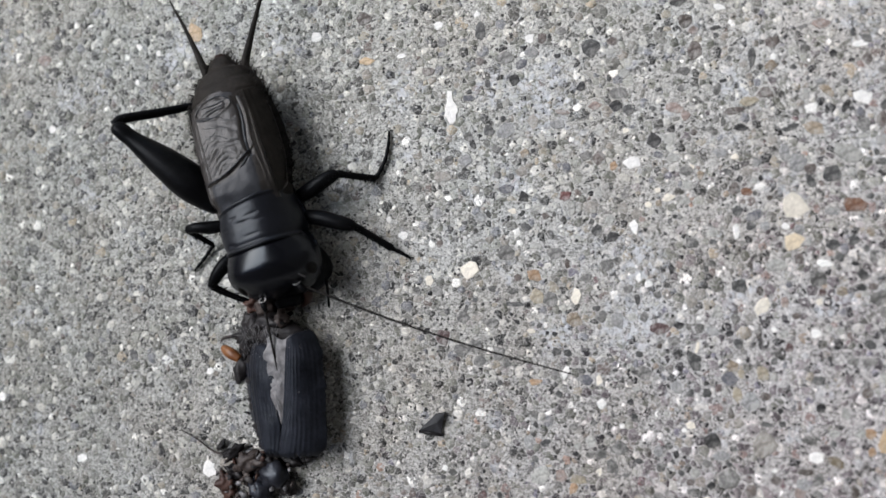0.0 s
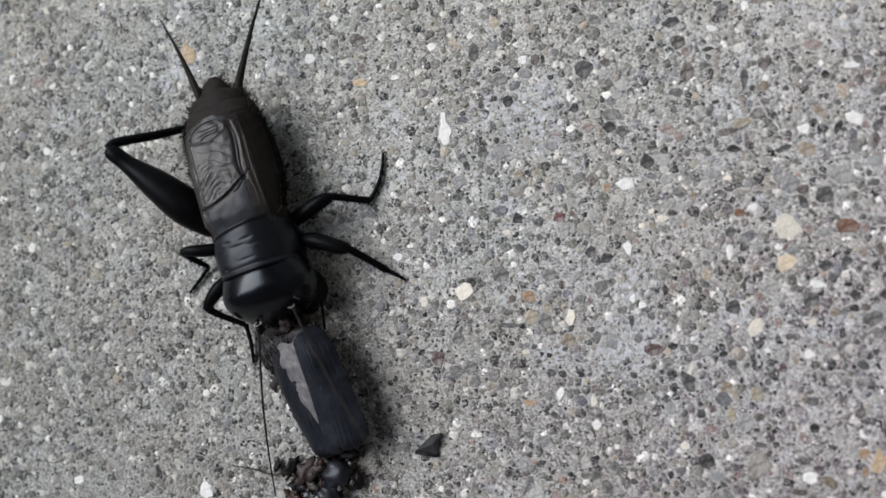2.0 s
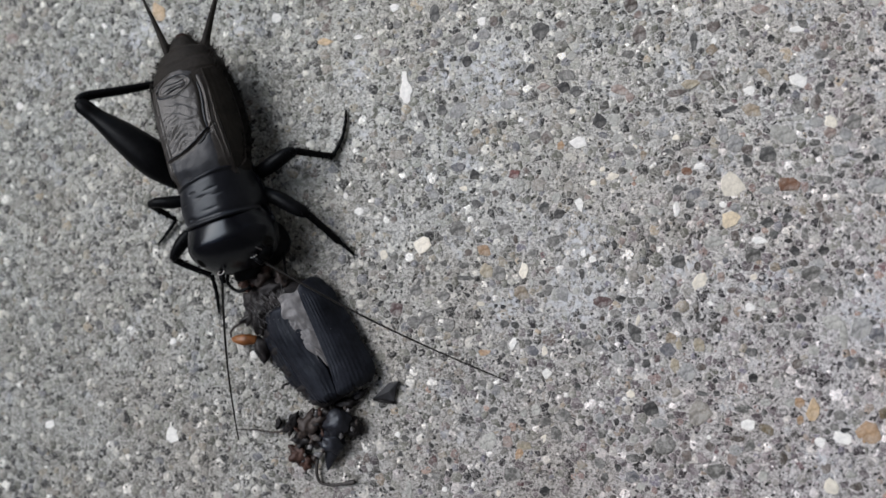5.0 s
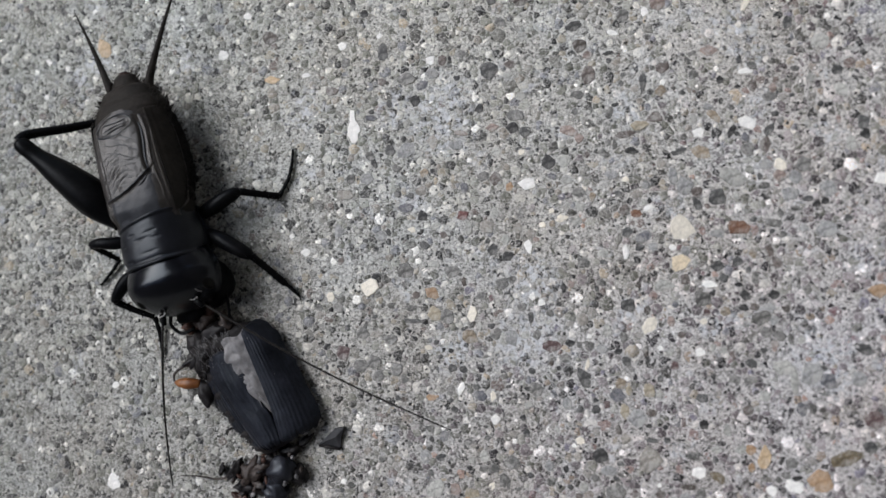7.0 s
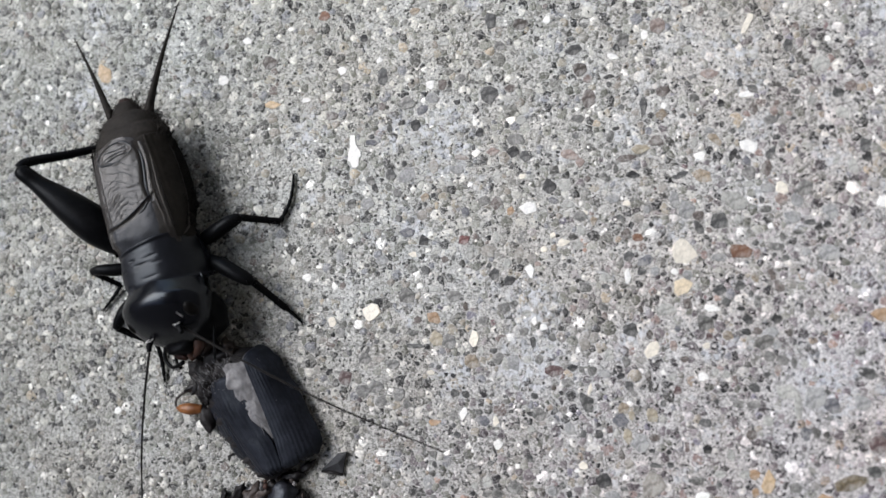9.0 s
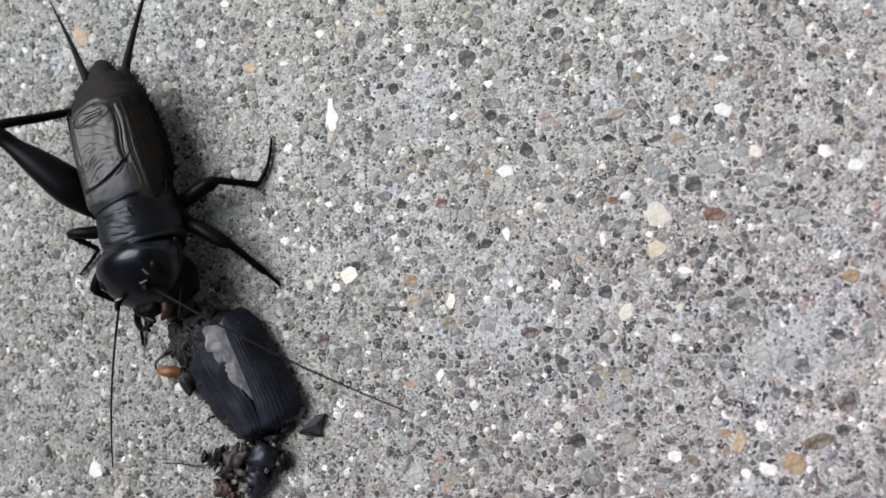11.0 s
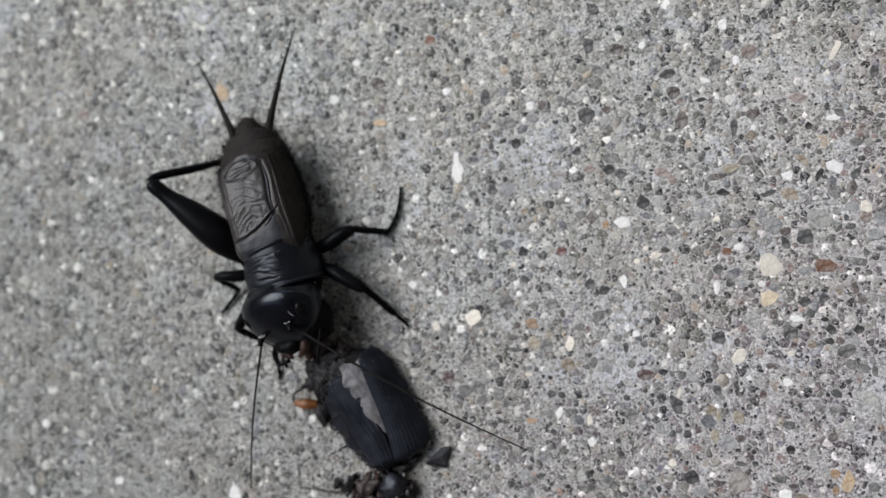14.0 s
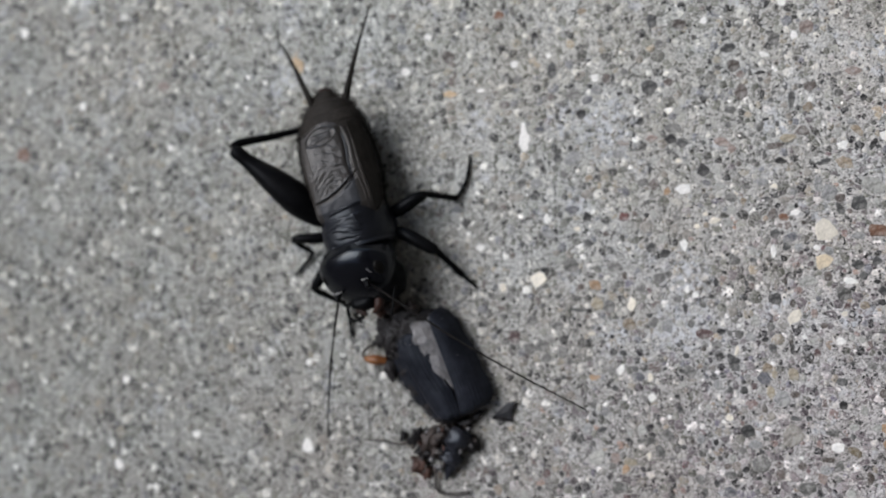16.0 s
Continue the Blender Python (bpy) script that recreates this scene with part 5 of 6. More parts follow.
stone(-4.76, 14.42, 0.68, 0.77, 0, black_stone)
stone(-2.18, 12.90, 0.93, 0.93, 0, black_stone)
stone(-1.32, 12.53, 0.93, 0.85, 0, slate)
stone(0.44, 10.15, 1.01, 1.26, -20, black_stone)
stone(-9.14, 6.21, 0.76, 0.84, 0, black_stone)
stone(2.85, 18.95, 1.05, 1.13, 0, brown_dark)
stone(3.46, 16.75, 1.04, 1.38, -10, brown_grey)
stone(2.44, 20.46, 1.41, 0.70, 30, slate)
stone(7.48, 16.04, 0.52, 1.56, 0, slate)
stone(6.58, 10.86, 1.02, 0.55, 0, black_stone)
stone(9.97, 10.73, 1.20, 0.51, 20, slate)
stone(12.71, 7.32, 1.28, 1.37, 0, slate)
stone(11.23, 6.85, 0.59, 1.10, 25, slate)
stone(13.74, 12.15, 0.52, 1.22, -20, black_stone)
stone(12.98, 15.97, 0.61, 0.61, 0, black_stone)
stone(17.77, 20.00, 0.73, 1.00, 0, slate)
stone(21.11, 16.37, 0.91, 0.77, 0, slate)
stone(16.39, 12.24, 0.53, 1.14, -40, slate)
stone(22.81, 12.59, 0.73, 1.00, 0, slate)
stone(22.97, 11.68, 0.63, 0.91, 30, black_stone)
stone(-2.66, 3.08, 0.91, 0.83, 0, black_stone)
stone(-3.76, 3.64, 0.83, 1.00, 0, slate)
stone(6.21, -0.61, 1.08, 1.00, 30, slate)
stone(11.57, -0.11, 1.18, 1.18, 30, grey_dark)
stone(6.07, -4.74, 0.75, 0.75, 0, slate)
stone(5.47, -4.01, 0.58, 0.50, 0, black_stone)
stone(2.99, -6.02, 1.00, 1.67, 30, slate)
stone(1.99, -3.41, 0.75, 0.58, 0, black_stone)
stone(11.46, -9.25, 0.68, 0.77, 0, black_stone)
stone(4.15, -11.66, 1.10, 1.02, 20, black_stone)
stone(20.08, -5.98, 1.14, 1.14, 0, blue_grey)
stone(22.49, -3.69, 1.25, 0.89, -20, slate)
stone(17.87, -12.87, 0.75, 0.44, 0, black_stone)
stone(-7.73, -12.14, 0.77, 0.68, 0, slate)
stone(-10.45, 1.96, 1.18, 1.26, 0, grey_dark)
stone(-1.59, -9.00, 0.46, 0.46, 0, black_stone)
stone(-1.30, -10.15, 0.50, 0.59, 0, slate)
stone(-13.29, 11.00, 0.78, 0.86, 30, grey_dark)
stone(-11.72, 11.40, 0.77, 0.86, 0, slate)
stone(-12.92, 10.41, 0.52, 0.95, 30, black_stone)
stone(-14.85, 9.17, 0.78, 0.86, 0, grey_dark)
stone(7.57, -11.85, 1.79, 1.79, 0, beige_pale)
stone(17.12, -5.02, 1.47, 1.13, 0, pale)
stone(10.41, 8.12, 1.10, 1.53, 0, pale_grey)
stone(9.53, 8.89, 0.76, 1.27, 0, pale_grey)
stone(20.40, 7.85, 1.15, 1.24, 0, pale_grey)
stone(20.16, 4.87, 1.32, 1.14, 0, pale_grey)
stone(19.03, -5.40, 1.75, 1.92, 0, pale_grey)
stone(15.67, -1.49, 1.46, 1.29, 0, grey_dark)
stone(6.02, 21.07, 0.97, 1.06, 0, grey_dark)
stone(18.67, 9.61, 1.06, 0.97, 0, grey_mid)
stone(6.82, -8.83, 1.27, 1.27, 0, pale_grey)
stone(-7.30, -1.48, 1.09, 1.25, 0, grey_mid)
stone(-10.40, 16.92, 1.14, 0.96, 0, grey_mid)
stone(-6.87, 1.95, 1.17, 0.92, 0, grey_mid)
stone(-0.53, -6.90, 1.25, 1.08, 0, grey_mid)
stone(-12.97, -4.95, 1.11, 0.94, 0, grey_mid)
stone(-13.87, -2.80, 1.11, 0.85, 0, grey_mid)
stone(-11.66, -3.22, 1.02, 0.85, 0, grey_mid)
stone(6.21, 4.82, 0.84, 0.75, 0, slate)
stone(-3.13, 21.07, 0.88, 0.71, 0, grey_mid)
stone(12.61, 2.28, 0.93, 0.76, 0, slate)
stone(14.00, 2.60, 0.68, 0.77, 0, slate)
stone(14.53, 0.14, 0.68, 0.85, 30, black_stone)
stone(16.49, 0.22, 0.77, 0.69, 0, black_stone)
stone(-35.70, 20.33, 1.12, 1.73, 25, tan_light)
stone(-23.34, 22.49, 0.66, 0.57, 0, white)
stone(-21.43, 20.64, 1.12, 1.12, 0, brown_dark)
stone(-27.07, 22.48, 0.68, 0.68, 0, slate)
stone(21.64, 5.67, 0.62, 0.53, 0, slate)
stone(19.56, 6.72, 0.62, 0.53, 0, black_stone)
stone(20.14, 6.91, 0.53, 0.62, 20, black_stone)
stone(18.99, 7.13, 0.79, 0.44, 0, slate)
stone(-64.31, 24.67, 1.03, 1.03, 0, white)
stone(-57.77, 17.17, 0.84, 0.84, 0, white)
stone(-48.36, 12.92, 0.67, 0.67, 0, white)
stone(-49.17, 18.83, 1.26, 0.91, 0, pink)
stone(-45.36, -14.24, 0.99, 0.77, 0, white)
stone(-53.39, -17.48, 0.93, 1.17, 20, white)
stone(-64.33, 12.47, 1.62, 1.49, 0, brick_red)
stone(-34.28, -7.09, 0.61, 0.61, 0, white)
stone(-38.65, 20.90, 0.76, 0.76, 0, pale)
stone(-60.56, 7.42, 0.96, 1.20, 0, pale)
stone(-9.01, 24.71, 0.72, 0.72, 0, pale)
stone(6.63, 24.24, 0.73, 0.94, 0, white)
stone(-1.61, 22.65, 1.12, 0.92, 0, brown_dark)
stone(-65.04, -10.56, 1.62, 1.62, 0, brown_grey)
stone(-52.74, -9.40, 0.80, 0.80, 0, white)
stone(-56.35, -10.50, 0.94, 0.70, 0, pale)
stone(-44.80, -5.97, 0.76, 0.76, 0, slate)
stone(-40.89, -5.75, 0.63, 0.95, 20, slate)
stone(-63.69, -6.52, 1.11, 0.86, 0, slate)
stone(-5.81, -15.37, 0.59, 1.10, -20, tan)
stone(-19.00, -15.91, 0.52, 0.52, 0, pale)
stone(3.99, -14.86, 0.60, 0.51, 0, black_stone)
stone(-17.00, 24.14, 1.01, 0.74, 20, brick_red)
stone(8.57, 21.86, 1.15, 1.24, 0, pink)
stone(14.96, 21.73, 0.54, 1.80, -25, cream)
stone(-3.86, 23.05, 0.97, 1.15, 0, slate)
stone(-9.72, 24.09, 0.81, 0.72, 0, tan_dull)
stone(0.46, 22.82, 0.62, 0.62, 0, white)
stone(13.38, 22.54, 0.90, 0.54, 0, pale)
stone(21.41, 14.95, 0.90, 0.99, 0, pale)
stone(22.79, -10.59, 0.98, 0.98, 0, slate)
stone(22.13, -5.81, 1.15, 1.15, 0, pale_grey)
stone(24.64, -3.40, 1.07, 1.34, 0, pale_grey)
stone(24.25, 5.03, 0.98, 0.80, 0, grey_mid)

# ---- lesser pebbles between them ----
pebble(-15.28, 18.38, 0.78, 0.77, 0, grey_mid)
pebble(-8.39, 17.23, 1.03, 0.94, 0, pale_grey)
pebble(-7.59, 18.26, 0.65, 0.84, 0, brown_grey)
pebble(-6.48, 16.83, 0.51, 0.37, 0, black_stone)
pebble(-7.01, 18.37, 0.37, 0.47, 0, black_stone)
pebble(-12.39, 16.72, 0.67, 0.57, 0, brown_grey)
pebble(-16.34, 16.15, 0.97, 0.67, 0, brown_grey)
pebble(-9.19, 16.36, 1.13, 0.75, 30, blue_grey)
pebble(-6.18, 18.69, 0.93, 0.65, 0, grey_mid)
pebble(-11.75, 15.02, 0.43, 0.66, 0, slate)
pebble(-13.20, 14.40, 0.43, 0.38, 0, slate)
pebble(-10.60, 12.20, 0.43, 0.47, 0, black_stone)
pebble(-8.37, 11.96, 0.93, 1.03, 0, beige_pale)
pebble(-10.47, 11.35, 1.60, 1.03, 20, pale_grey)
pebble(-13.24, 13.90, 1.05, 0.57, 0, blue_grey)
pebble(-5.24, 13.28, 0.32, 0.46, 0, black_stone)
pebble(-6.55, 11.64, 1.20, 0.84, 0, pale_grey)
pebble(-6.16, 12.56, 1.11, 0.42, -10, pink)
pebble(-9.26, 11.09, 0.56, 0.47, 0, pale)
pebble(-7.03, 10.59, 0.51, 0.42, 0, pale)
pebble(-11.18, 9.93, 0.76, 0.66, 0, grey_mid)
pebble(-2.38, 17.72, 0.91, 0.65, 0, brown_grey)
pebble(-2.46, 16.93, 0.82, 0.55, 0, pale)
pebble(-1.60, 15.27, 0.72, 0.65, 0, pale)
pebble(-2.72, 14.92, 0.36, 0.46, 0, black_stone)
pebble(-2.03, 13.75, 1.54, 0.83, 0, grey_mid)
pebble(0.45, 12.49, 0.62, 0.46, 0, slate)
pebble(1.13, 12.73, 0.40, 0.27, 0, black_stone)
pebble(2.44, 13.94, 0.53, 0.55, 0, slate)
pebble(5.03, 13.77, 0.52, 1.00, -30, grey_dark)
pebble(2.65, 15.20, 1.24, 0.64, 0, grey_mid)
pebble(4.99, 18.30, 0.87, 0.36, 10, black_stone)
pebble(3.41, 18.24, 0.70, 0.64, 0, pink)
pebble(4.99, 17.70, 0.35, 0.45, 0, slate)
pebble(6.03, 16.62, 0.43, 0.36, 0, slate)
pebble(5.90, 15.97, 0.52, 0.36, 0, slate)
pebble(5.44, 14.36, 0.52, 0.32, 0, slate)
pebble(6.89, 15.51, 0.69, 0.54, 0, beige_pale)
pebble(8.94, 17.00, 1.11, 0.81, 20, brown_grey)
pebble(8.73, 15.30, 0.85, 0.81, 0, tan_dull)
pebble(8.93, 15.94, 0.43, 0.54, 0, white)
pebble(8.36, 13.31, 1.28, 0.81, 10, brown_grey)
pebble(6.06, 12.10, 1.47, 0.63, 10, brown_grey)
pebble(4.65, 10.72, 1.13, 0.54, -25, grey_dark)
pebble(4.90, 11.53, 0.52, 0.54, 0, grey_mid)
pebble(5.36, 11.35, 0.35, 0.81, 0, grey_dark)
pebble(2.40, 11.08, 0.35, 0.27, 0, black_stone)
pebble(2.73, 11.94, 0.70, 0.82, 0, pink)
pebble(3.28, 10.63, 0.53, 0.45, 0, brown_grey)
pebble(1.60, 10.24, 0.97, 0.82, 0, pale)
pebble(-1.55, 10.97, 0.54, 0.46, 0, cream)
pebble(-0.91, 10.91, 0.45, 0.41, 0, pale)
pebble(8.76, 9.89, 0.68, 0.80, 0, beige_pale)
pebble(11.12, 16.44, 0.76, 0.62, 0, grey_dark)
pebble(11.00, 17.98, 0.84, 0.40, 10, grey_mid)
pebble(12.28, 18.13, 1.26, 0.80, 0, pink)
pebble(14.35, 17.40, 0.41, 0.62, 0, slate)
pebble(15.25, 16.94, 0.82, 0.71, 0, grey_mid)
pebble(15.28, 15.47, 0.66, 0.88, 0, brown_grey)
pebble(16.69, 15.20, 0.57, 0.61, 0, pink)
pebble(16.41, 14.59, 1.15, 0.61, 0, grey_mid)
pebble(17.98, 17.82, 0.41, 0.35, 0, slate)
pebble(18.01, 14.65, 0.41, 0.31, 0, slate)
pebble(18.25, 16.60, 0.81, 0.52, 0, grey_dark)
pebble(19.96, 13.95, 0.44, 0.39, 0, black_stone)
pebble(19.32, 15.93, 0.73, 0.70, 0, pale)
pebble(16.84, 13.36, 0.65, 0.53, 0, slate)
pebble(17.18, 12.81, 0.49, 0.52, 0, grey_mid)
pebble(14.72, 11.71, 0.66, 0.62, 0, blue_grey)
pebble(14.91, 10.83, 0.91, 0.97, 0, grey_mid)
pebble(16.09, 11.13, 0.82, 1.14, 0, brown_grey)
pebble(14.83, 9.95, 0.82, 0.44, 0, pale)
pebble(16.08, 9.67, 0.90, 0.79, 0, pale_grey)
pebble(11.07, 13.09, 0.51, 0.89, 0, pale)
pebble(13.74, 13.89, 0.50, 0.44, 0, grey_dark)
pebble(14.13, 11.94, 0.33, 0.35, 0, slate)
pebble(17.10, 11.68, 0.29, 0.31, 0, black_stone)
pebble(12.11, 13.99, 0.84, 0.53, 0, pale_grey)
pebble(10.27, 15.12, 0.51, 0.36, 0, slate)
pebble(-15.27, 7.94, 1.45, 0.76, 0, beige_pale)
pebble(-13.54, 9.17, 1.15, 0.95, 0, pale_grey)
pebble(-11.08, 7.96, 0.57, 0.56, 0, slate)
pebble(-10.05, 7.80, 0.47, 0.56, 0, slate)
pebble(-10.45, 6.87, 1.04, 0.84, 0, blue_grey)
pebble(-15.03, 6.72, 0.48, 0.33, 0, slate)
pebble(-14.75, 5.86, 0.48, 0.38, 0, slate)
pebble(-14.98, 5.32, 0.34, 0.33, 0, black_stone)
pebble(-9.99, 5.17, 0.75, 0.42, 0, cream)
pebble(-7.54, 4.75, 0.56, 0.56, 0, brown_grey)
pebble(-9.01, 3.96, 0.75, 0.65, 0, slate)
pebble(-15.61, 2.79, 0.48, 0.66, 0, brown_grey)
pebble(-12.38, 4.66, 0.95, 0.75, 0, pale_grey)
pebble(-13.65, 4.36, 0.43, 0.33, 0, black_stone)
pebble(-15.81, 5.15, 0.77, 1.04, 0, pale_grey)
pebble(-8.29, 2.49, 1.02, 0.56, 0, pale)
pebble(-5.93, 8.35, 0.64, 0.84, 0, blue_grey)
pebble(-4.44, 9.20, 0.91, 0.83, 0, grey_mid)
pebble(-3.53, 8.96, 0.82, 1.01, 0, brown_grey)
pebble(-4.17, 5.37, 1.09, 0.92, 0, beige_pale)
pebble(-3.57, 6.33, 0.64, 0.83, 0, pale)
pebble(-4.13, 4.27, 0.41, 0.46, 0, slate)
pebble(-6.88, 4.83, 0.28, 0.37, 0, black_stone)
pebble(-5.99, 1.12, 0.37, 0.74, 0, brown_dark)
pebble(-6.26, 1.73, 0.41, 0.32, 0, black_stone)
pebble(-3.08, 1.07, 0.91, 0.92, 0, grey_mid)
pebble(-9.24, 8.19, 0.94, 0.75, 0, beige_pale)
pebble(-9.70, 0.14, 0.66, 0.65, 0, brown_grey)
pebble(-3.23, 8.73, 0.41, 0.41, 0, pale)
pebble(1.81, 8.72, 0.97, 0.64, 0, pale)
pebble(3.11, 8.09, 0.35, 0.54, 0, cream)
pebble(0.75, 9.04, 0.80, 0.55, 0, blue_grey)
pebble(2.65, 7.88, 0.97, 0.82, 0, grey_mid)
pebble(5.15, 9.12, 1.13, 0.72, 0, pale_grey)
pebble(6.10, 8.76, 0.61, 0.45, 0, cream)
pebble(6.05, 6.49, 0.78, 0.99, 0, brown_grey)
pebble(5.60, 7.69, 0.52, 0.45, 0, slate)
pebble(7.00, 7.63, 0.86, 0.63, 0, beige_pale)
pebble(7.61, 8.30, 0.77, 0.63, 0, pale_grey)
pebble(7.86, 7.14, 0.34, 0.40, 0, black_stone)
pebble(7.45, 7.02, 0.43, 0.63, 0, pale)
pebble(2.78, 6.80, 0.70, 0.72, 0, pale)
pebble(0.67, 6.48, 0.40, 0.41, 0, cream)
pebble(1.39, 5.91, 1.06, 0.55, 10, cream)
pebble(-0.01, 5.41, 0.54, 0.46, 0, cream)
pebble(0.67, 5.49, 0.53, 0.55, 0, tan_dull)
pebble(2.52, 5.68, 0.79, 0.63, 0, pale)
pebble(-1.84, 5.21, 0.81, 0.73, 0, beige_pale)
pebble(-0.90, 4.77, 0.81, 0.73, 0, beige_pale)
pebble(-1.67, 6.30, 0.72, 0.92, 0, grey_mid)
pebble(-2.74, 4.35, 0.63, 0.83, 0, pale)
pebble(-0.52, 4.33, 0.54, 0.41, 0, pink)
pebble(4.44, 3.30, 0.78, 0.63, 0, pale)
pebble(2.94, 2.53, 0.97, 0.90, 0, grey_dark)
pebble(4.44, 2.61, 0.61, 0.45, 0, slate)
pebble(6.42, 2.52, 0.52, 0.40, 0, brown_dark)
pebble(7.12, 3.70, 0.77, 0.63, 0, slate)
pebble(8.10, 3.70, 0.68, 0.71, 0, pale_grey)
pebble(-2.35, 1.38, 0.81, 0.55, 0, grey_dark)
pebble(2.06, 0.98, 0.53, 0.54, 0, pink)
pebble(1.52, 0.64, 0.44, 0.72, 0, black_stone)
pebble(3.94, 0.64, 0.35, 0.45, 0, black_stone)
pebble(4.32, 1.07, 0.70, 0.54, 0, grey_dark)
pebble(6.99, 0.90, 0.47, 0.49, 0, brown_dark)
pebble(1.85, 4.52, 0.35, 0.32, 0, black_stone)
pebble(1.52, 4.18, 0.35, 0.45, 0, slate)
pebble(7.40, 4.47, 1.20, 0.71, 20, blue_grey)
pebble(8.42, 5.73, 0.43, 0.36, 0, brown_dark)
pebble(11.25, 7.72, 0.84, 0.71, 0, brown_grey)
pebble(14.03, 7.41, 0.50, 0.62, 0, pale)
pebble(15.69, 8.76, 0.41, 0.53, 0, slate)
pebble(15.99, 8.13, 0.82, 0.61, 0, grey_dark)
pebble(18.13, 8.71, 0.81, 1.04, 0, pale_grey)
pebble(17.74, 7.47, 1.22, 1.04, 0, pale_grey)
pebble(18.16, 6.39, 0.73, 0.43, 0, grey_dark)
pebble(17.07, 6.11, 0.57, 0.78, 0, grey_dark)
pebble(15.20, 5.64, 0.58, 0.39, 0, slate)
pebble(16.57, 5.42, 1.47, 0.61, 0, grey_mid)
pebble(18.69, 4.98, 0.73, 0.61, 0, pale_grey)
pebble(17.26, 4.54, 0.49, 0.43, 0, grey_dark)
pebble(16.45, 4.79, 0.37, 0.35, 0, slate)
pebble(15.11, 3.14, 0.49, 0.79, 0, tan_dull)
pebble(16.28, 3.34, 0.57, 0.96, 20, brown_grey)
pebble(16.75, 2.51, 0.65, 0.96, 25, brown_grey)
pebble(14.80, 2.02, 0.37, 0.39, 0, slate)
pebble(15.18, 1.39, 0.49, 0.87, 0, grey_dark)
pebble(13.02, 1.36, 0.75, 0.79, 0, slate)
pebble(10.36, 3.38, 0.76, 0.71, 0, pale_grey)
pebble(11.04, 2.54, 0.42, 0.53, 0, pale)
pebble(12.64, 4.63, 1.08, 0.62, 0, pale_grey)
pebble(14.05, 0.90, 0.58, 0.35, 0, black_stone)
pebble(10.35, 1.28, 0.76, 0.88, 0, brown_grey)
pebble(-17.39, -0.82, 0.68, 0.66, 0, grey_dark)
pebble(-17.29, -1.41, 0.88, 0.57, 0, beige_pale)
pebble(-15.77, -0.86, 0.87, 0.85, 0, grey_mid)
pebble(-15.07, -2.38, 0.48, 0.47, 0, slate)
pebble(-13.61, -2.19, 0.38, 0.75, -25, black_stone)
pebble(-12.93, -1.52, 0.43, 0.42, 0, slate)
pebble(-11.58, -0.71, 0.57, 0.47, 0, grey_dark)
pebble(-10.10, -0.79, 0.94, 0.56, 0, grey_dark)
pebble(-9.87, -1.85, 1.41, 0.42, 0, slate)
pebble(-12.75, -2.86, 1.05, 0.56, 0, beige_pale)
pebble(-8.09, -3.43, 0.42, 0.37, 0, black_stone)
pebble(-7.52, -4.00, 0.32, 0.37, 0, black_stone)
pebble(-6.99, -4.08, 0.42, 0.37, 0, black_stone)
pebble(-8.71, -3.83, 0.65, 0.42, 0, cream)
pebble(-7.78, -4.53, 0.42, 0.42, 0, slate)
pebble(-11.20, -5.51, 0.85, 1.03, 0, grey_mid)
pebble(-14.00, -5.28, 1.05, 1.03, 0, grey_mid)
pebble(-12.64, -6.07, 0.95, 0.84, 0, grey_mid)
pebble(-10.61, -6.25, 0.66, 0.65, 0, grey_mid)
pebble(-6.85, -5.44, 0.74, 0.65, 0, slate)
pebble(-6.02, -5.47, 0.64, 0.64, 0, slate)
pebble(-6.98, -7.06, 0.65, 0.83, 0, grey_mid)
pebble(-8.39, -7.62, 1.02, 0.55, 0, tan)
pebble(-6.98, -7.81, 0.46, 0.41, 0, slate)
pebble(-6.71, -8.50, 0.55, 0.55, 0, slate)
pebble(-10.56, -7.80, 0.56, 0.46, 0, brown_dark)
pebble(-11.10, -7.72, 0.47, 0.42, 0, slate)
pebble(-5.01, -6.80, 0.64, 0.41, 0, slate)
pebble(-4.80, -7.45, 1.18, 0.82, 0, blue_grey)
pebble(-3.80, -7.43, 0.45, 0.91, 0, cream)
pebble(-4.68, 0.07, 0.91, 0.74, 0, grey_mid)
pebble(-3.85, -2.20, 0.64, 0.46, 0, slate)
pebble(-3.51, -2.77, 0.91, 0.92, 0, grey_mid)
pebble(-4.81, -2.21, 0.37, 0.64, 0, pale)
pebble(-2.99, -3.20, 0.54, 1.10, 0, pale)
pebble(-1.58, -0.75, 0.72, 0.73, 0, grey_mid)
pebble(-0.94, -1.53, 0.40, 0.91, 0, black_stone)
pebble(0.46, -1.22, 0.62, 0.54, 0, grey_dark)
pebble(2.86, -1.64, 0.96, 0.99, 0, beige_pale)
pebble(-2.43, -3.06, 1.08, 1.28, 0, pale_grey)
pebble(-1.36, -2.83, 0.63, 0.64, 0, pale)
pebble(-0.51, -2.83, 0.62, 0.82, 0, grey_mid)
pebble(3.32, -2.92, 0.44, 0.36, 0, white)
pebble(5.88, -2.98, 0.60, 0.80, 0, grey_mid)
pebble(3.40, -3.64, 0.70, 0.81, 0, grey_dark)
pebble(4.31, -3.85, 0.87, 0.63, 0, pale_grey)
pebble(2.65, -3.57, 0.44, 0.54, 0, grey_mid)
pebble(3.19, -5.02, 0.35, 0.90, -15, cream)
pebble(-0.85, -5.55, 0.54, 0.54, 0, slate)
pebble(0.55, -4.93, 0.44, 0.41, 0, brown_dark)
pebble(1.14, -5.31, 0.35, 0.41, 0, black_stone)
pebble(-2.64, -6.71, 0.41, 0.27, 0, black_stone)
pebble(-1.14, -6.86, 0.63, 0.36, 0, black_stone)
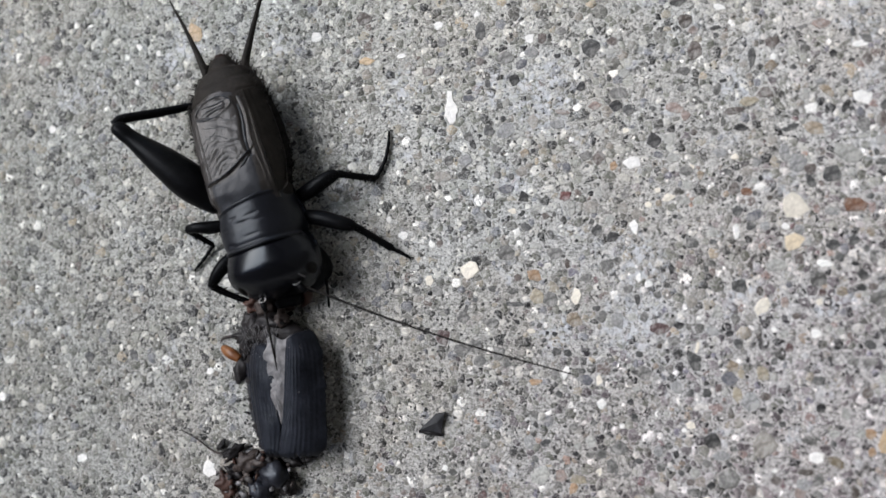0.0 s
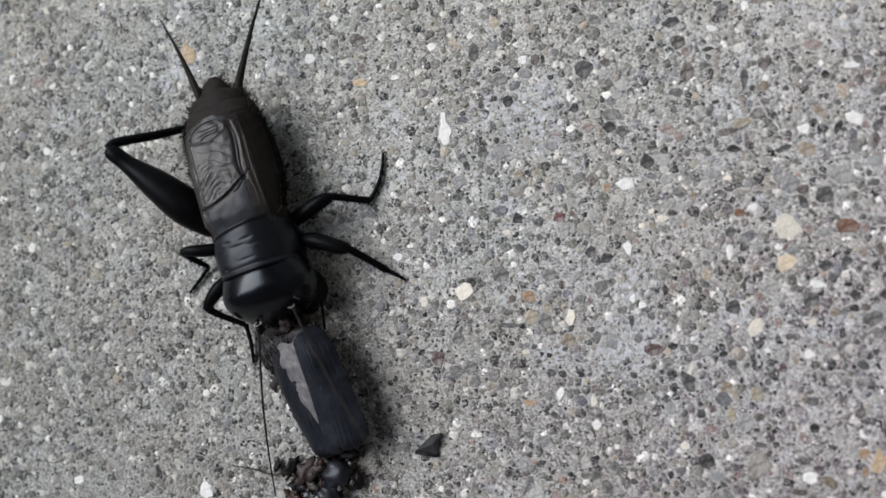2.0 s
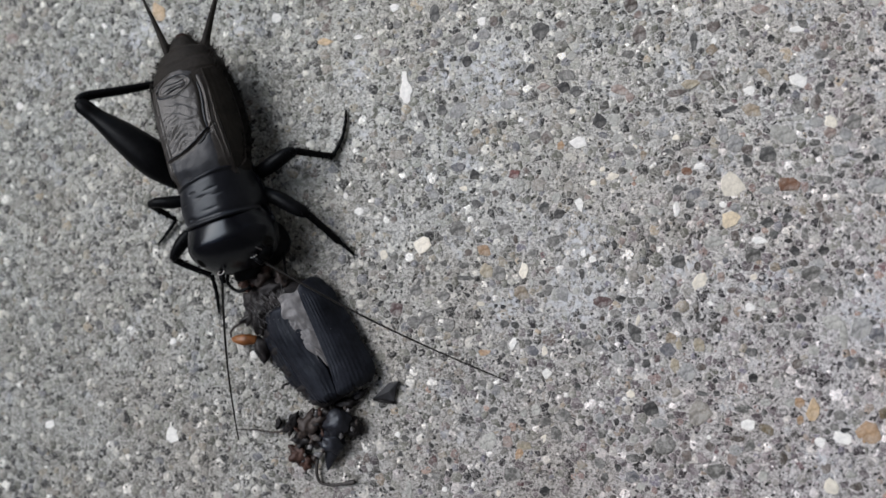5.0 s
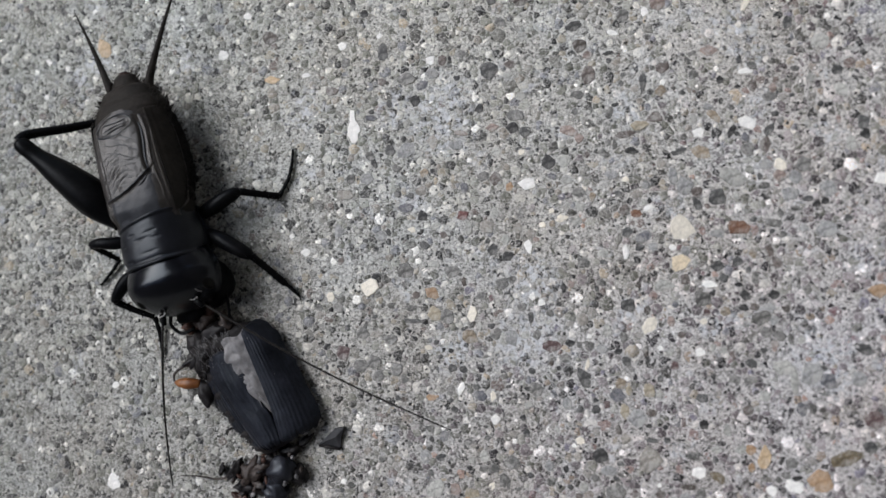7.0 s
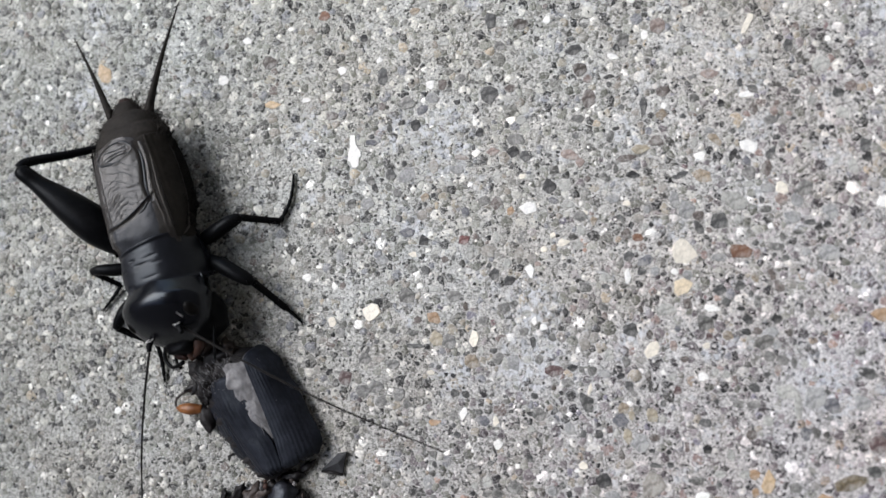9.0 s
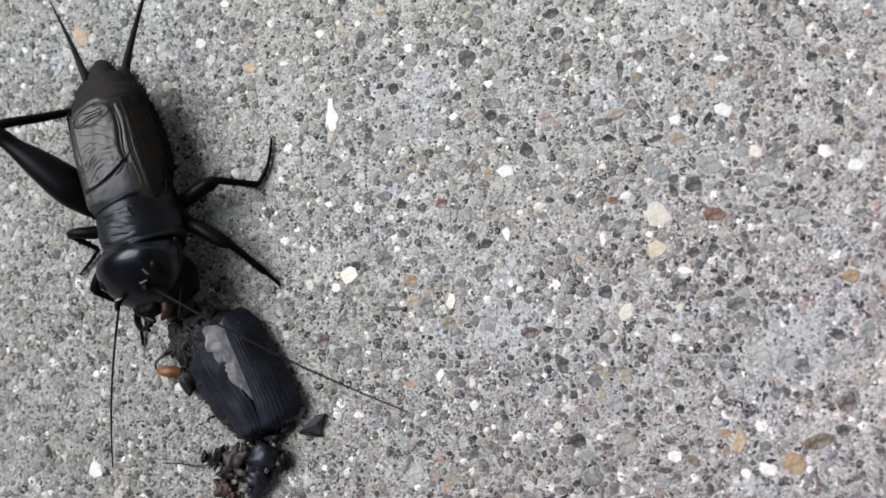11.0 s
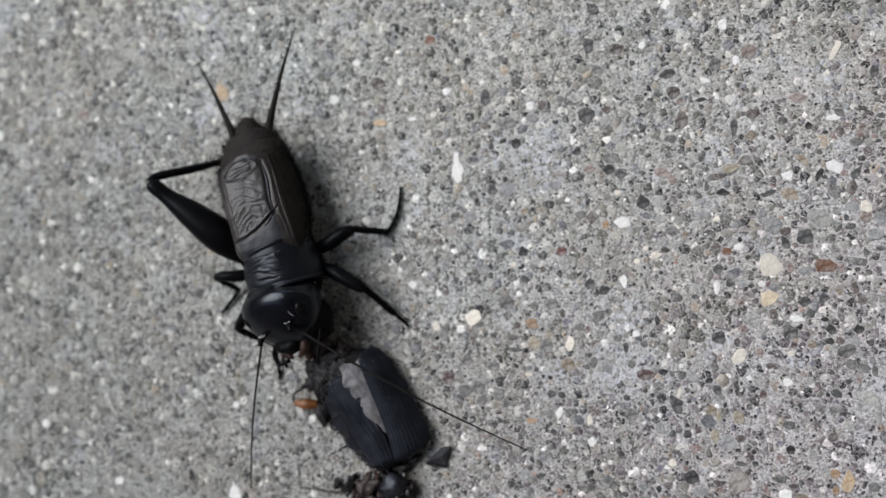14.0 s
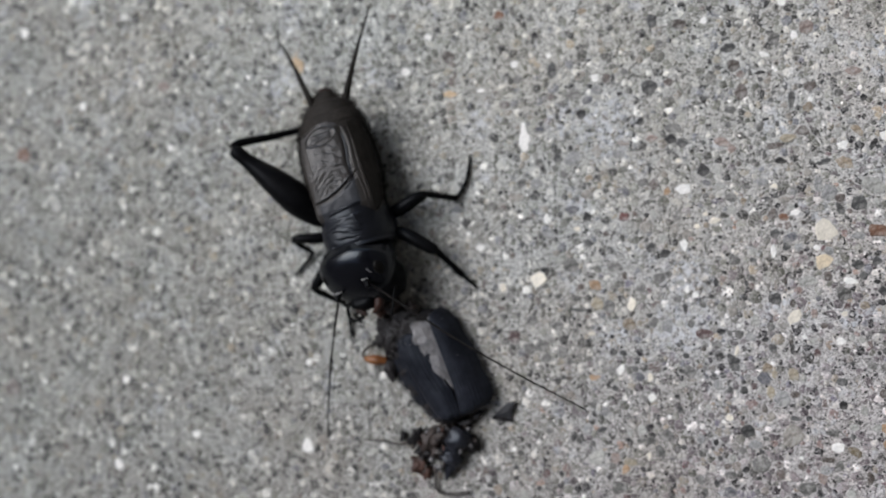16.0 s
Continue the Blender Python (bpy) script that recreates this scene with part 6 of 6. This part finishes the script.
pebble(1.60, -4.53, 0.88, 0.63, 0, grey_mid)
pebble(1.27, -6.55, 0.62, 0.63, 0, brown_grey)
pebble(5.34, -7.23, 1.12, 0.98, -30, blue_grey)
pebble(6.20, -6.88, 0.52, 0.71, 0, beige)
pebble(1.69, -7.96, 0.70, 0.99, 0, pale_grey)
pebble(2.65, -8.28, 0.53, 0.54, 0, slate)
pebble(3.81, -8.33, 0.70, 0.72, 0, slate)
pebble(4.64, -7.89, 0.52, 0.62, 0, maroon)
pebble(3.81, -7.61, 0.39, 0.36, 0, black_stone)
pebble(7.60, -0.97, 0.60, 0.62, 0, brown_dark)
pebble(8.48, -5.94, 0.42, 0.53, 0, slate)
pebble(7.43, -4.02, 0.43, 0.80, 0, brown_dark)
pebble(8.45, -3.71, 0.47, 0.49, 0, white)
pebble(9.21, -4.00, 0.59, 0.53, 0, pale)
pebble(-1.14, -8.02, 0.63, 0.54, 0, pale)
pebble(7.79, -8.45, 0.85, 0.62, 0, brown_grey)
pebble(9.62, -0.54, 0.42, 0.44, 0, blue_grey)
pebble(10.02, -2.72, 0.67, 0.44, 0, brown_grey)
pebble(13.09, -1.03, 0.83, 0.70, 0, tan_dull)
pebble(14.39, -0.73, 0.66, 0.52, 0, black_stone)
pebble(14.63, -1.23, 0.49, 0.39, 0, pale)
pebble(15.18, -0.72, 0.82, 0.61, 0, brown_grey)
pebble(17.31, -0.80, 0.57, 0.69, 0, brown_dark)
pebble(16.15, -0.80, 0.90, 0.78, 0, pale_grey)
pebble(16.42, -1.63, 0.73, 0.69, 0, pale_grey)
pebble(15.95, -2.54, 0.82, 0.87, 0, grey_mid)
pebble(16.80, -2.78, 0.81, 0.78, 0, grey_mid)
pebble(17.61, -2.94, 0.49, 0.78, 0, grey_dark)
pebble(18.30, -3.05, 0.48, 0.60, 0, pale)
pebble(16.49, -3.49, 0.57, 0.78, 0, pink)
pebble(15.75, -3.79, 0.57, 0.52, 0, slate)
pebble(12.21, -3.66, 0.50, 0.53, 0, pale)
pebble(12.93, -3.86, 0.58, 0.53, 0, pale)
pebble(14.85, -4.75, 0.82, 0.70, 0, slate)
pebble(14.22, -4.88, 0.37, 0.35, 0, black_stone)
pebble(13.67, -5.93, 0.83, 0.79, 0, grey_mid)
pebble(14.76, -5.99, 0.90, 0.61, 0, grey_mid)
pebble(12.21, -5.79, 0.42, 0.39, 0, slate)
pebble(11.41, -7.31, 0.92, 0.70, 0, slate)
pebble(15.73, -7.09, 0.73, 0.87, 20, pale)
pebble(15.26, -8.05, 0.41, 0.52, 0, pale)
pebble(14.56, -8.15, 0.82, 0.70, 0, brown_grey)
pebble(17.79, -5.94, 0.56, 2.41, 0, pale)
pebble(19.78, -5.08, 0.40, 0.43, 0, slate)
pebble(19.00, -7.96, 0.56, 0.77, 0, grey_dark)
pebble(18.24, -7.98, 0.80, 0.95, 0, blue_grey)
pebble(-14.79, -11.34, 0.57, 0.66, 0, pale)
pebble(-15.32, -14.17, 0.48, 0.47, 0, white)
pebble(-15.46, -14.84, 0.43, 0.37, 0, slate)
pebble(-14.73, -14.45, 0.67, 0.56, 0, grey_dark)
pebble(-15.13, -15.72, 0.58, 0.47, 0, slate)
pebble(-12.50, -16.23, 0.85, 0.93, 0, maroon)
pebble(-11.20, -16.08, 0.38, 0.56, 0, black_stone)
pebble(-12.27, -17.37, 0.85, 0.65, 0, grey_mid)
pebble(-13.12, -17.45, 0.47, 0.46, 0, slate)
pebble(-11.59, -18.35, 0.47, 0.37, 0, white)
pebble(-9.32, -17.89, 0.37, 0.41, 0, white)
pebble(-14.43, -18.36, 0.57, 1.58, 0, pale)
pebble(-14.40, -16.58, 0.76, 0.84, 0, beige_pale)
pebble(-12.29, -12.37, 0.66, 0.65, 0, grey_dark)
pebble(-8.99, -12.08, 0.84, 1.02, 0, pale_grey)
pebble(-8.46, -10.83, 0.37, 0.55, 0, black_stone)
pebble(-7.54, -10.50, 0.74, 0.74, 0, blue_grey)
pebble(-8.60, -10.00, 0.74, 0.55, 0, grey_dark)
pebble(-8.59, -13.29, 0.46, 0.46, 0, slate)
pebble(-5.43, -12.26, 0.55, 0.64, 0, pale)
pebble(-5.70, -10.92, 0.55, 0.46, 0, grey_dark)
pebble(-4.22, -10.62, 0.45, 0.41, 0, slate)
pebble(-4.57, -12.89, 0.73, 0.55, 0, grey_dark)
pebble(-3.79, -12.86, 0.81, 0.73, 0, grey_dark)
pebble(-3.87, -14.16, 0.45, 0.73, 0, cream)
pebble(-5.43, -14.74, 1.19, 0.73, 0, beige)
pebble(-6.65, -14.49, 0.83, 1.01, 0, pink)
pebble(-6.29, -17.00, 1.37, 1.10, 0, grey_dark)
pebble(-7.38, -18.45, 0.37, 0.55, 0, cream)
pebble(-3.82, -18.14, 0.90, 0.82, 0, black_stone)
pebble(0.34, -9.84, 0.44, 0.45, 0, white)
pebble(0.97, -9.82, 0.44, 0.45, 0, pale)
pebble(-2.42, -12.38, 1.26, 1.09, 0, grey_mid)
pebble(-1.01, -13.28, 0.49, 0.54, 0, slate)
pebble(-2.93, -13.91, 0.81, 1.63, 0, grey_dark)
pebble(-1.99, -14.30, 0.54, 0.36, 0, slate)
pebble(-0.42, -12.61, 0.53, 0.72, 0, brown_dark)
pebble(1.10, -12.17, 0.53, 0.54, 0, grey_dark)
pebble(1.61, -12.71, 0.44, 0.63, 0, black_stone)
pebble(0.43, -13.69, 0.71, 0.72, 0, grey_dark)
pebble(0.34, -12.50, 0.71, 0.81, 0, pale_grey)
pebble(2.19, -10.98, 0.39, 0.31, 0, white)
pebble(2.65, -10.62, 0.70, 0.63, 0, cream)
pebble(2.44, -11.78, 0.53, 0.72, 0, beige_pale)
pebble(2.86, -13.98, 0.61, 0.80, 0, pale)
pebble(1.90, -14.02, 0.53, 0.45, 0, slate)
pebble(2.52, -14.68, 0.61, 0.54, 0, brown_grey)
pebble(3.69, -13.31, 0.61, 0.62, 0, grey_mid)
pebble(4.76, -12.76, 1.12, 0.89, 0, pale_grey)
pebble(5.21, -13.30, 0.43, 0.40, 0, slate)
pebble(5.13, -14.36, 1.47, 1.51, 0, grey_mid)
pebble(5.42, -9.78, 0.52, 0.71, 0, brown_dark)
pebble(5.95, -10.40, 0.69, 0.80, 0, beige_pale)
pebble(5.54, -12.23, 0.60, 0.36, 0, slate)
pebble(8.31, -13.68, 0.34, 0.35, 0, white)
pebble(8.39, -14.39, 0.76, 0.79, 0, brown_grey)
pebble(6.68, -15.14, 0.94, 0.80, 0, brown_grey)
pebble(6.56, -14.38, 0.77, 0.44, 0, maroon)
pebble(2.77, -15.39, 0.96, 0.63, 0, grey_dark)
pebble(1.65, -16.21, 0.53, 0.63, 0, black_stone)
pebble(0.35, -15.92, 0.80, 0.90, 0, grey_mid)
pebble(0.68, -16.98, 0.53, 0.81, 0, grey_dark)
pebble(2.77, -16.79, 1.05, 0.89, 0, blue_grey)
pebble(3.35, -17.53, 0.61, 0.62, 0, pale)
pebble(4.92, -16.65, 0.43, 0.40, 0, slate)
pebble(8.79, -16.17, 1.44, 0.97, 20, grey_dark)
pebble(0.98, -17.81, 0.53, 0.54, 0, pink)
pebble(1.31, -18.44, 0.53, 0.45, 0, brown_dark)
pebble(-1.05, -16.07, 0.89, 0.81, 0, tan_dull)
pebble(7.91, -10.46, 1.02, 0.44, 0, slate)
pebble(8.88, -10.43, 0.59, 0.40, 0, slate)
pebble(7.59, -9.42, 0.43, 0.40, 0, black_stone)
pebble(8.80, -9.47, 0.38, 0.44, 0, black_stone)
pebble(13.10, -9.64, 0.58, 0.87, 0, pale)
pebble(14.04, -10.98, 0.99, 0.69, 30, pale)
pebble(10.80, -11.50, 1.26, 0.61, 0, grey_dark)
pebble(12.27, -11.74, 0.42, 0.52, 0, slate)
pebble(12.46, -12.98, 1.24, 0.70, -30, olive)
pebble(10.39, -13.73, 1.17, 0.44, 0, brown_dark)
pebble(11.19, -14.19, 0.67, 0.96, -25, grey_dark)
pebble(9.91, -15.29, 0.76, 0.88, 0, pink)
pebble(11.11, -15.24, 0.58, 0.61, 0, grey_dark)
pebble(10.19, -14.57, 0.92, 0.88, 0, pale_grey)
pebble(13.55, -15.05, 0.58, 1.13, 0, brown_dark)
pebble(16.51, -15.61, 0.65, 1.12, 0, brown_grey)
pebble(18.19, -16.07, 0.72, 0.68, 0, pale)
pebble(16.89, -17.03, 1.05, 1.20, 20, cream)
pebble(18.57, -16.94, 0.96, 0.68, 0, brown_dark)
pebble(17.45, -11.81, 0.97, 0.77, 0, grey_mid)
pebble(17.14, -12.72, 0.81, 0.60, 0, grey_mid)
pebble(16.60, -13.03, 0.57, 0.43, 0, grey_dark)
pebble(12.09, -16.44, 0.66, 0.96, -30, pale)
for kind, bm in beds.values():
    tagged(part("small_pebbles", bm, kind, pavement, smooth=False), kind.name.replace("_", " ") + " pebbles bedded in concrete", kind="stuff")

# ---- the sand between them ----
rng = np.random.default_rng(11)
coarse = np.sort(np.concatenate([rng.uniform(0.40, 0.56, 700), rng.uniform(0.26, 0.42, 6800), rng.uniform(0.12, 0.27, 18500)]))[::-1]
sand, buckets, cell = scatter(coarse, placed, 14, 0.86, 3)
# the aggregate turns rosier towards one corner
mix = random.Random(17)
rosy = [mix.random() < 0.75 * min(1.0, max(0.0, (q[0] - q[1] + 12) / 34)) for q in sand]
chips("rosy_sand_grains", [q for q, k in zip(sand, rosy) if k], buckets, cell, ROSY, (-0.012, 0.027), (0.008, 0.05), 1.75, 0.96, "grey, rosy and brown sand grains bedded in concrete", 9)
sand = [q for q, k in zip(sand, rosy) if not k]
chips("sand_grains", sand, buckets, cell, SAND, (-0.012, 0.027), (0.008, 0.05), 1.75, 0.96, "grey, white and tan sand grains bedded in concrete", 5)
specks, buckets, cell = scatter(rng.uniform(0.05, 0.14, 22000), placed, 3, 0.9, 4)
chips("fine_grains", specks, buckets, cell, SPECK, (0.024, 0.046), (0.0, 0.0), 1.1, 1.0, "fine dark and pale specks in concrete", 6)


# ---- what moves ----
def motions():
    def drag(x, y, turn, roll=0.0, lift=0.0):
        return pose(x * MM, y * MM, lift * MM, 0, roll, turn)
    swing = [
        (0, -26.96, -8.35, 5.5, -13, 0.5), (0.5, -26.61, -8.1, 3.8, -13, 0.5), (1.0, -26.7, -7.7, 3.2, -13, 0.5), (1.5, -26.83, -7.45, 2.8, -13, 0.5),
        (1.6, -26.75, -7.4, 3.2, -19, 0.7), (1.7, -26.5, -7.3, 4, -25, 0.9), (1.8, -25.9, -7.0, 9, -27, 1.0), (1.9, -24.5, -6.5, 23, -27, 1.1), (2.0, -23.9, -6.35, 25, -27, 1.1),
        (2.2, -23.0, -6.3, 28.5, -14, 0.5), (2.5, -22.2, -6.3, 31.2, 0, 0), (3.0, -21.7, -6.6, 32.4, 0, 0), (5.5, -21.56, -6.7, 32.7, 0, 0),
        (9.0, -21.6, -6.7, 32.2, 0, 0), (12.5, -21.4, -6.7, 32.2, 0, 0), (14.5, -21.4, -6.7, 31.6, 0, 0), (16.0, -21.6, -6.75, 30.6, 0, 0)]
    walk(the_beetle, [(t, drag(x, y, turn, roll, lift)) for t, x, y, turn, roll, lift in swing])
    # the debris stays flat on the ground while the cases tilt
    walk(fore_body, [(t, pose(lift * math.sin(radians(roll)) * MM, 0, -lift * math.cos(radians(roll)) * MM, 0, -roll, 0)) for t, x, y, turn, roll, lift in swing])

    # the head: how far it is drawn back, lifted, pitched, rolled, turned and moved aside
    nods = [(0, 0, 0, -2, 0, 0, 0), (1.5, 0, 0, -2, 0, 0, 0), (1.8, 0.1, 0, -4, 0, 2, 0), (2.0, 0, 0, 0, 0, 1, 0), (3.0, 0, 0, 0, 0, 0, 0), (5.5, 0, 0, 0, 0, 0, 0),
            (7.0, -0.1, 0, 1, 1, 0, 0), (8.0, -0.1, 0.1, 9, 6, 0, 0.1), (9.0, -0.2, 0.25, 20, 13, -1, 0.3), (11.3, -0.45, 0.05, 28, 18, -2, 0.65),
            (12.5, -0.55, 0.05, 29, 18, -3, 0.7), (14.5, -0.65, 0.05, 29, 18, -3, 0.7), (16.0, -0.75, 0.05, 30, 18, -3, 0.7)]
    walk(cricket_head, [(t, pose(x * MM, (4.2 + y) * MM, (3.6 + up) * MM, pitch, roll, yaw)) for t, y, up, pitch, roll, yaw, x in nods])

    def head_turn(t):
        when = [q[0] for q in nods]
        return pose(0, 0, 0, *(float(np.interp(t, when, [q[k] for q in nods])) for k in (3, 4, 5)))

    walk(pronotum, [(t, pose(0, y * MM, 0)) for t, y in ((0, 0), (8.0, 0), (9.0, -0.2), (11.3, -0.6), (12.5, -0.7), (16.0, -0.85))])

    walk(skin_folds, [(t, pose(0, y * MM, z * MM)) for t, y, z in ((0, 0, -0.38), (8.0, 0, -0.38), (9.0, -0.1, -0.22), (11.3, -0.55, 0.02), (12.5, -0.65, 0.05), (16.0, -0.8, 0.05))])

    # one front foot is set down anew
    def step(turn, lift=0.0):
        return pose(STEP_PIVOT[0] * MM, STEP_PIVOT[1] * MM, STEP_PIVOT[2] * MM, 0, lift, turn)
    walk(stepping_leg, [(0, step(13.4)), (2.45, step(13.4)), (2.6, step(11, 6)), (2.8, step(2, 4)), (2.95, step(0)), (16.0, step(0))])

    # antennae: turned and lifted against the body, whatever the head does
    def feel(side, t, turn, lift):
        b = SOCKETS[side]
        return (t, pose(b[0] * MM, (b[1] - 4.2) * MM, (b[2] - 3.6) * MM) @ head_turn(t).inverted() @ pose(0, 0, 0, lift, 0, turn))
    walk(antennae[-1], [feel(-1, *q) for q in (
        (0, 54.2, -1.2), (0.2, 60.0, 1.0), (0.5, 62.3, 1.1), (0.8, 50.0, -1.3), (1.0, 44.3, -1.4), (1.55, 44.4, -1.7), (1.7, 40.0, 7.4), (1.8, 35.0, 21.7), (2.0, 28.0, 40.0),
        (2.2, 42.8, 12.0), (2.5, 52.5, 0.0), (3.0, 50.0, 0.0), (5.3, 46.6, 0.0), (6.0, 46.3, 0.0), (6.5, 43.5, 0.0), (7.0, 45.8, 0.0), (8.0, 45.3, 0.5), (9.0, 47.0, -0.5), (11.3, 46.0, -1.5),
        (12.5, 46.5, -1.5), (14.5, 43.0, -3.0), (15.5, 39.5, -3.0), (16.0, 42.5, -3.0))])
    walk(antennae[1], [feel(1, *q) for q in (
        (0, -6.0, -2.0), (1.5, -5.0, -2.0), (1.8, -10.0, -3.9), (2.0, -15.3, 0.0), (2.5, -11.7, 0.0), (3.0, -15.5, 0.0), (5.5, -14.9, 0.0), (7.0, -17.5, 0.0), (8.0, -23.0, -1.0),
        (9.0, -25.0, -1.0), (11.3, -25.7, -2.0), (12.5, -25.5, -2.5), (14.0, -26.3, -2.5), (14.5, -26.0, -2.5), (15.5, -26.4, -4.5), (16.0, -25.6, -4.5))])


motions()
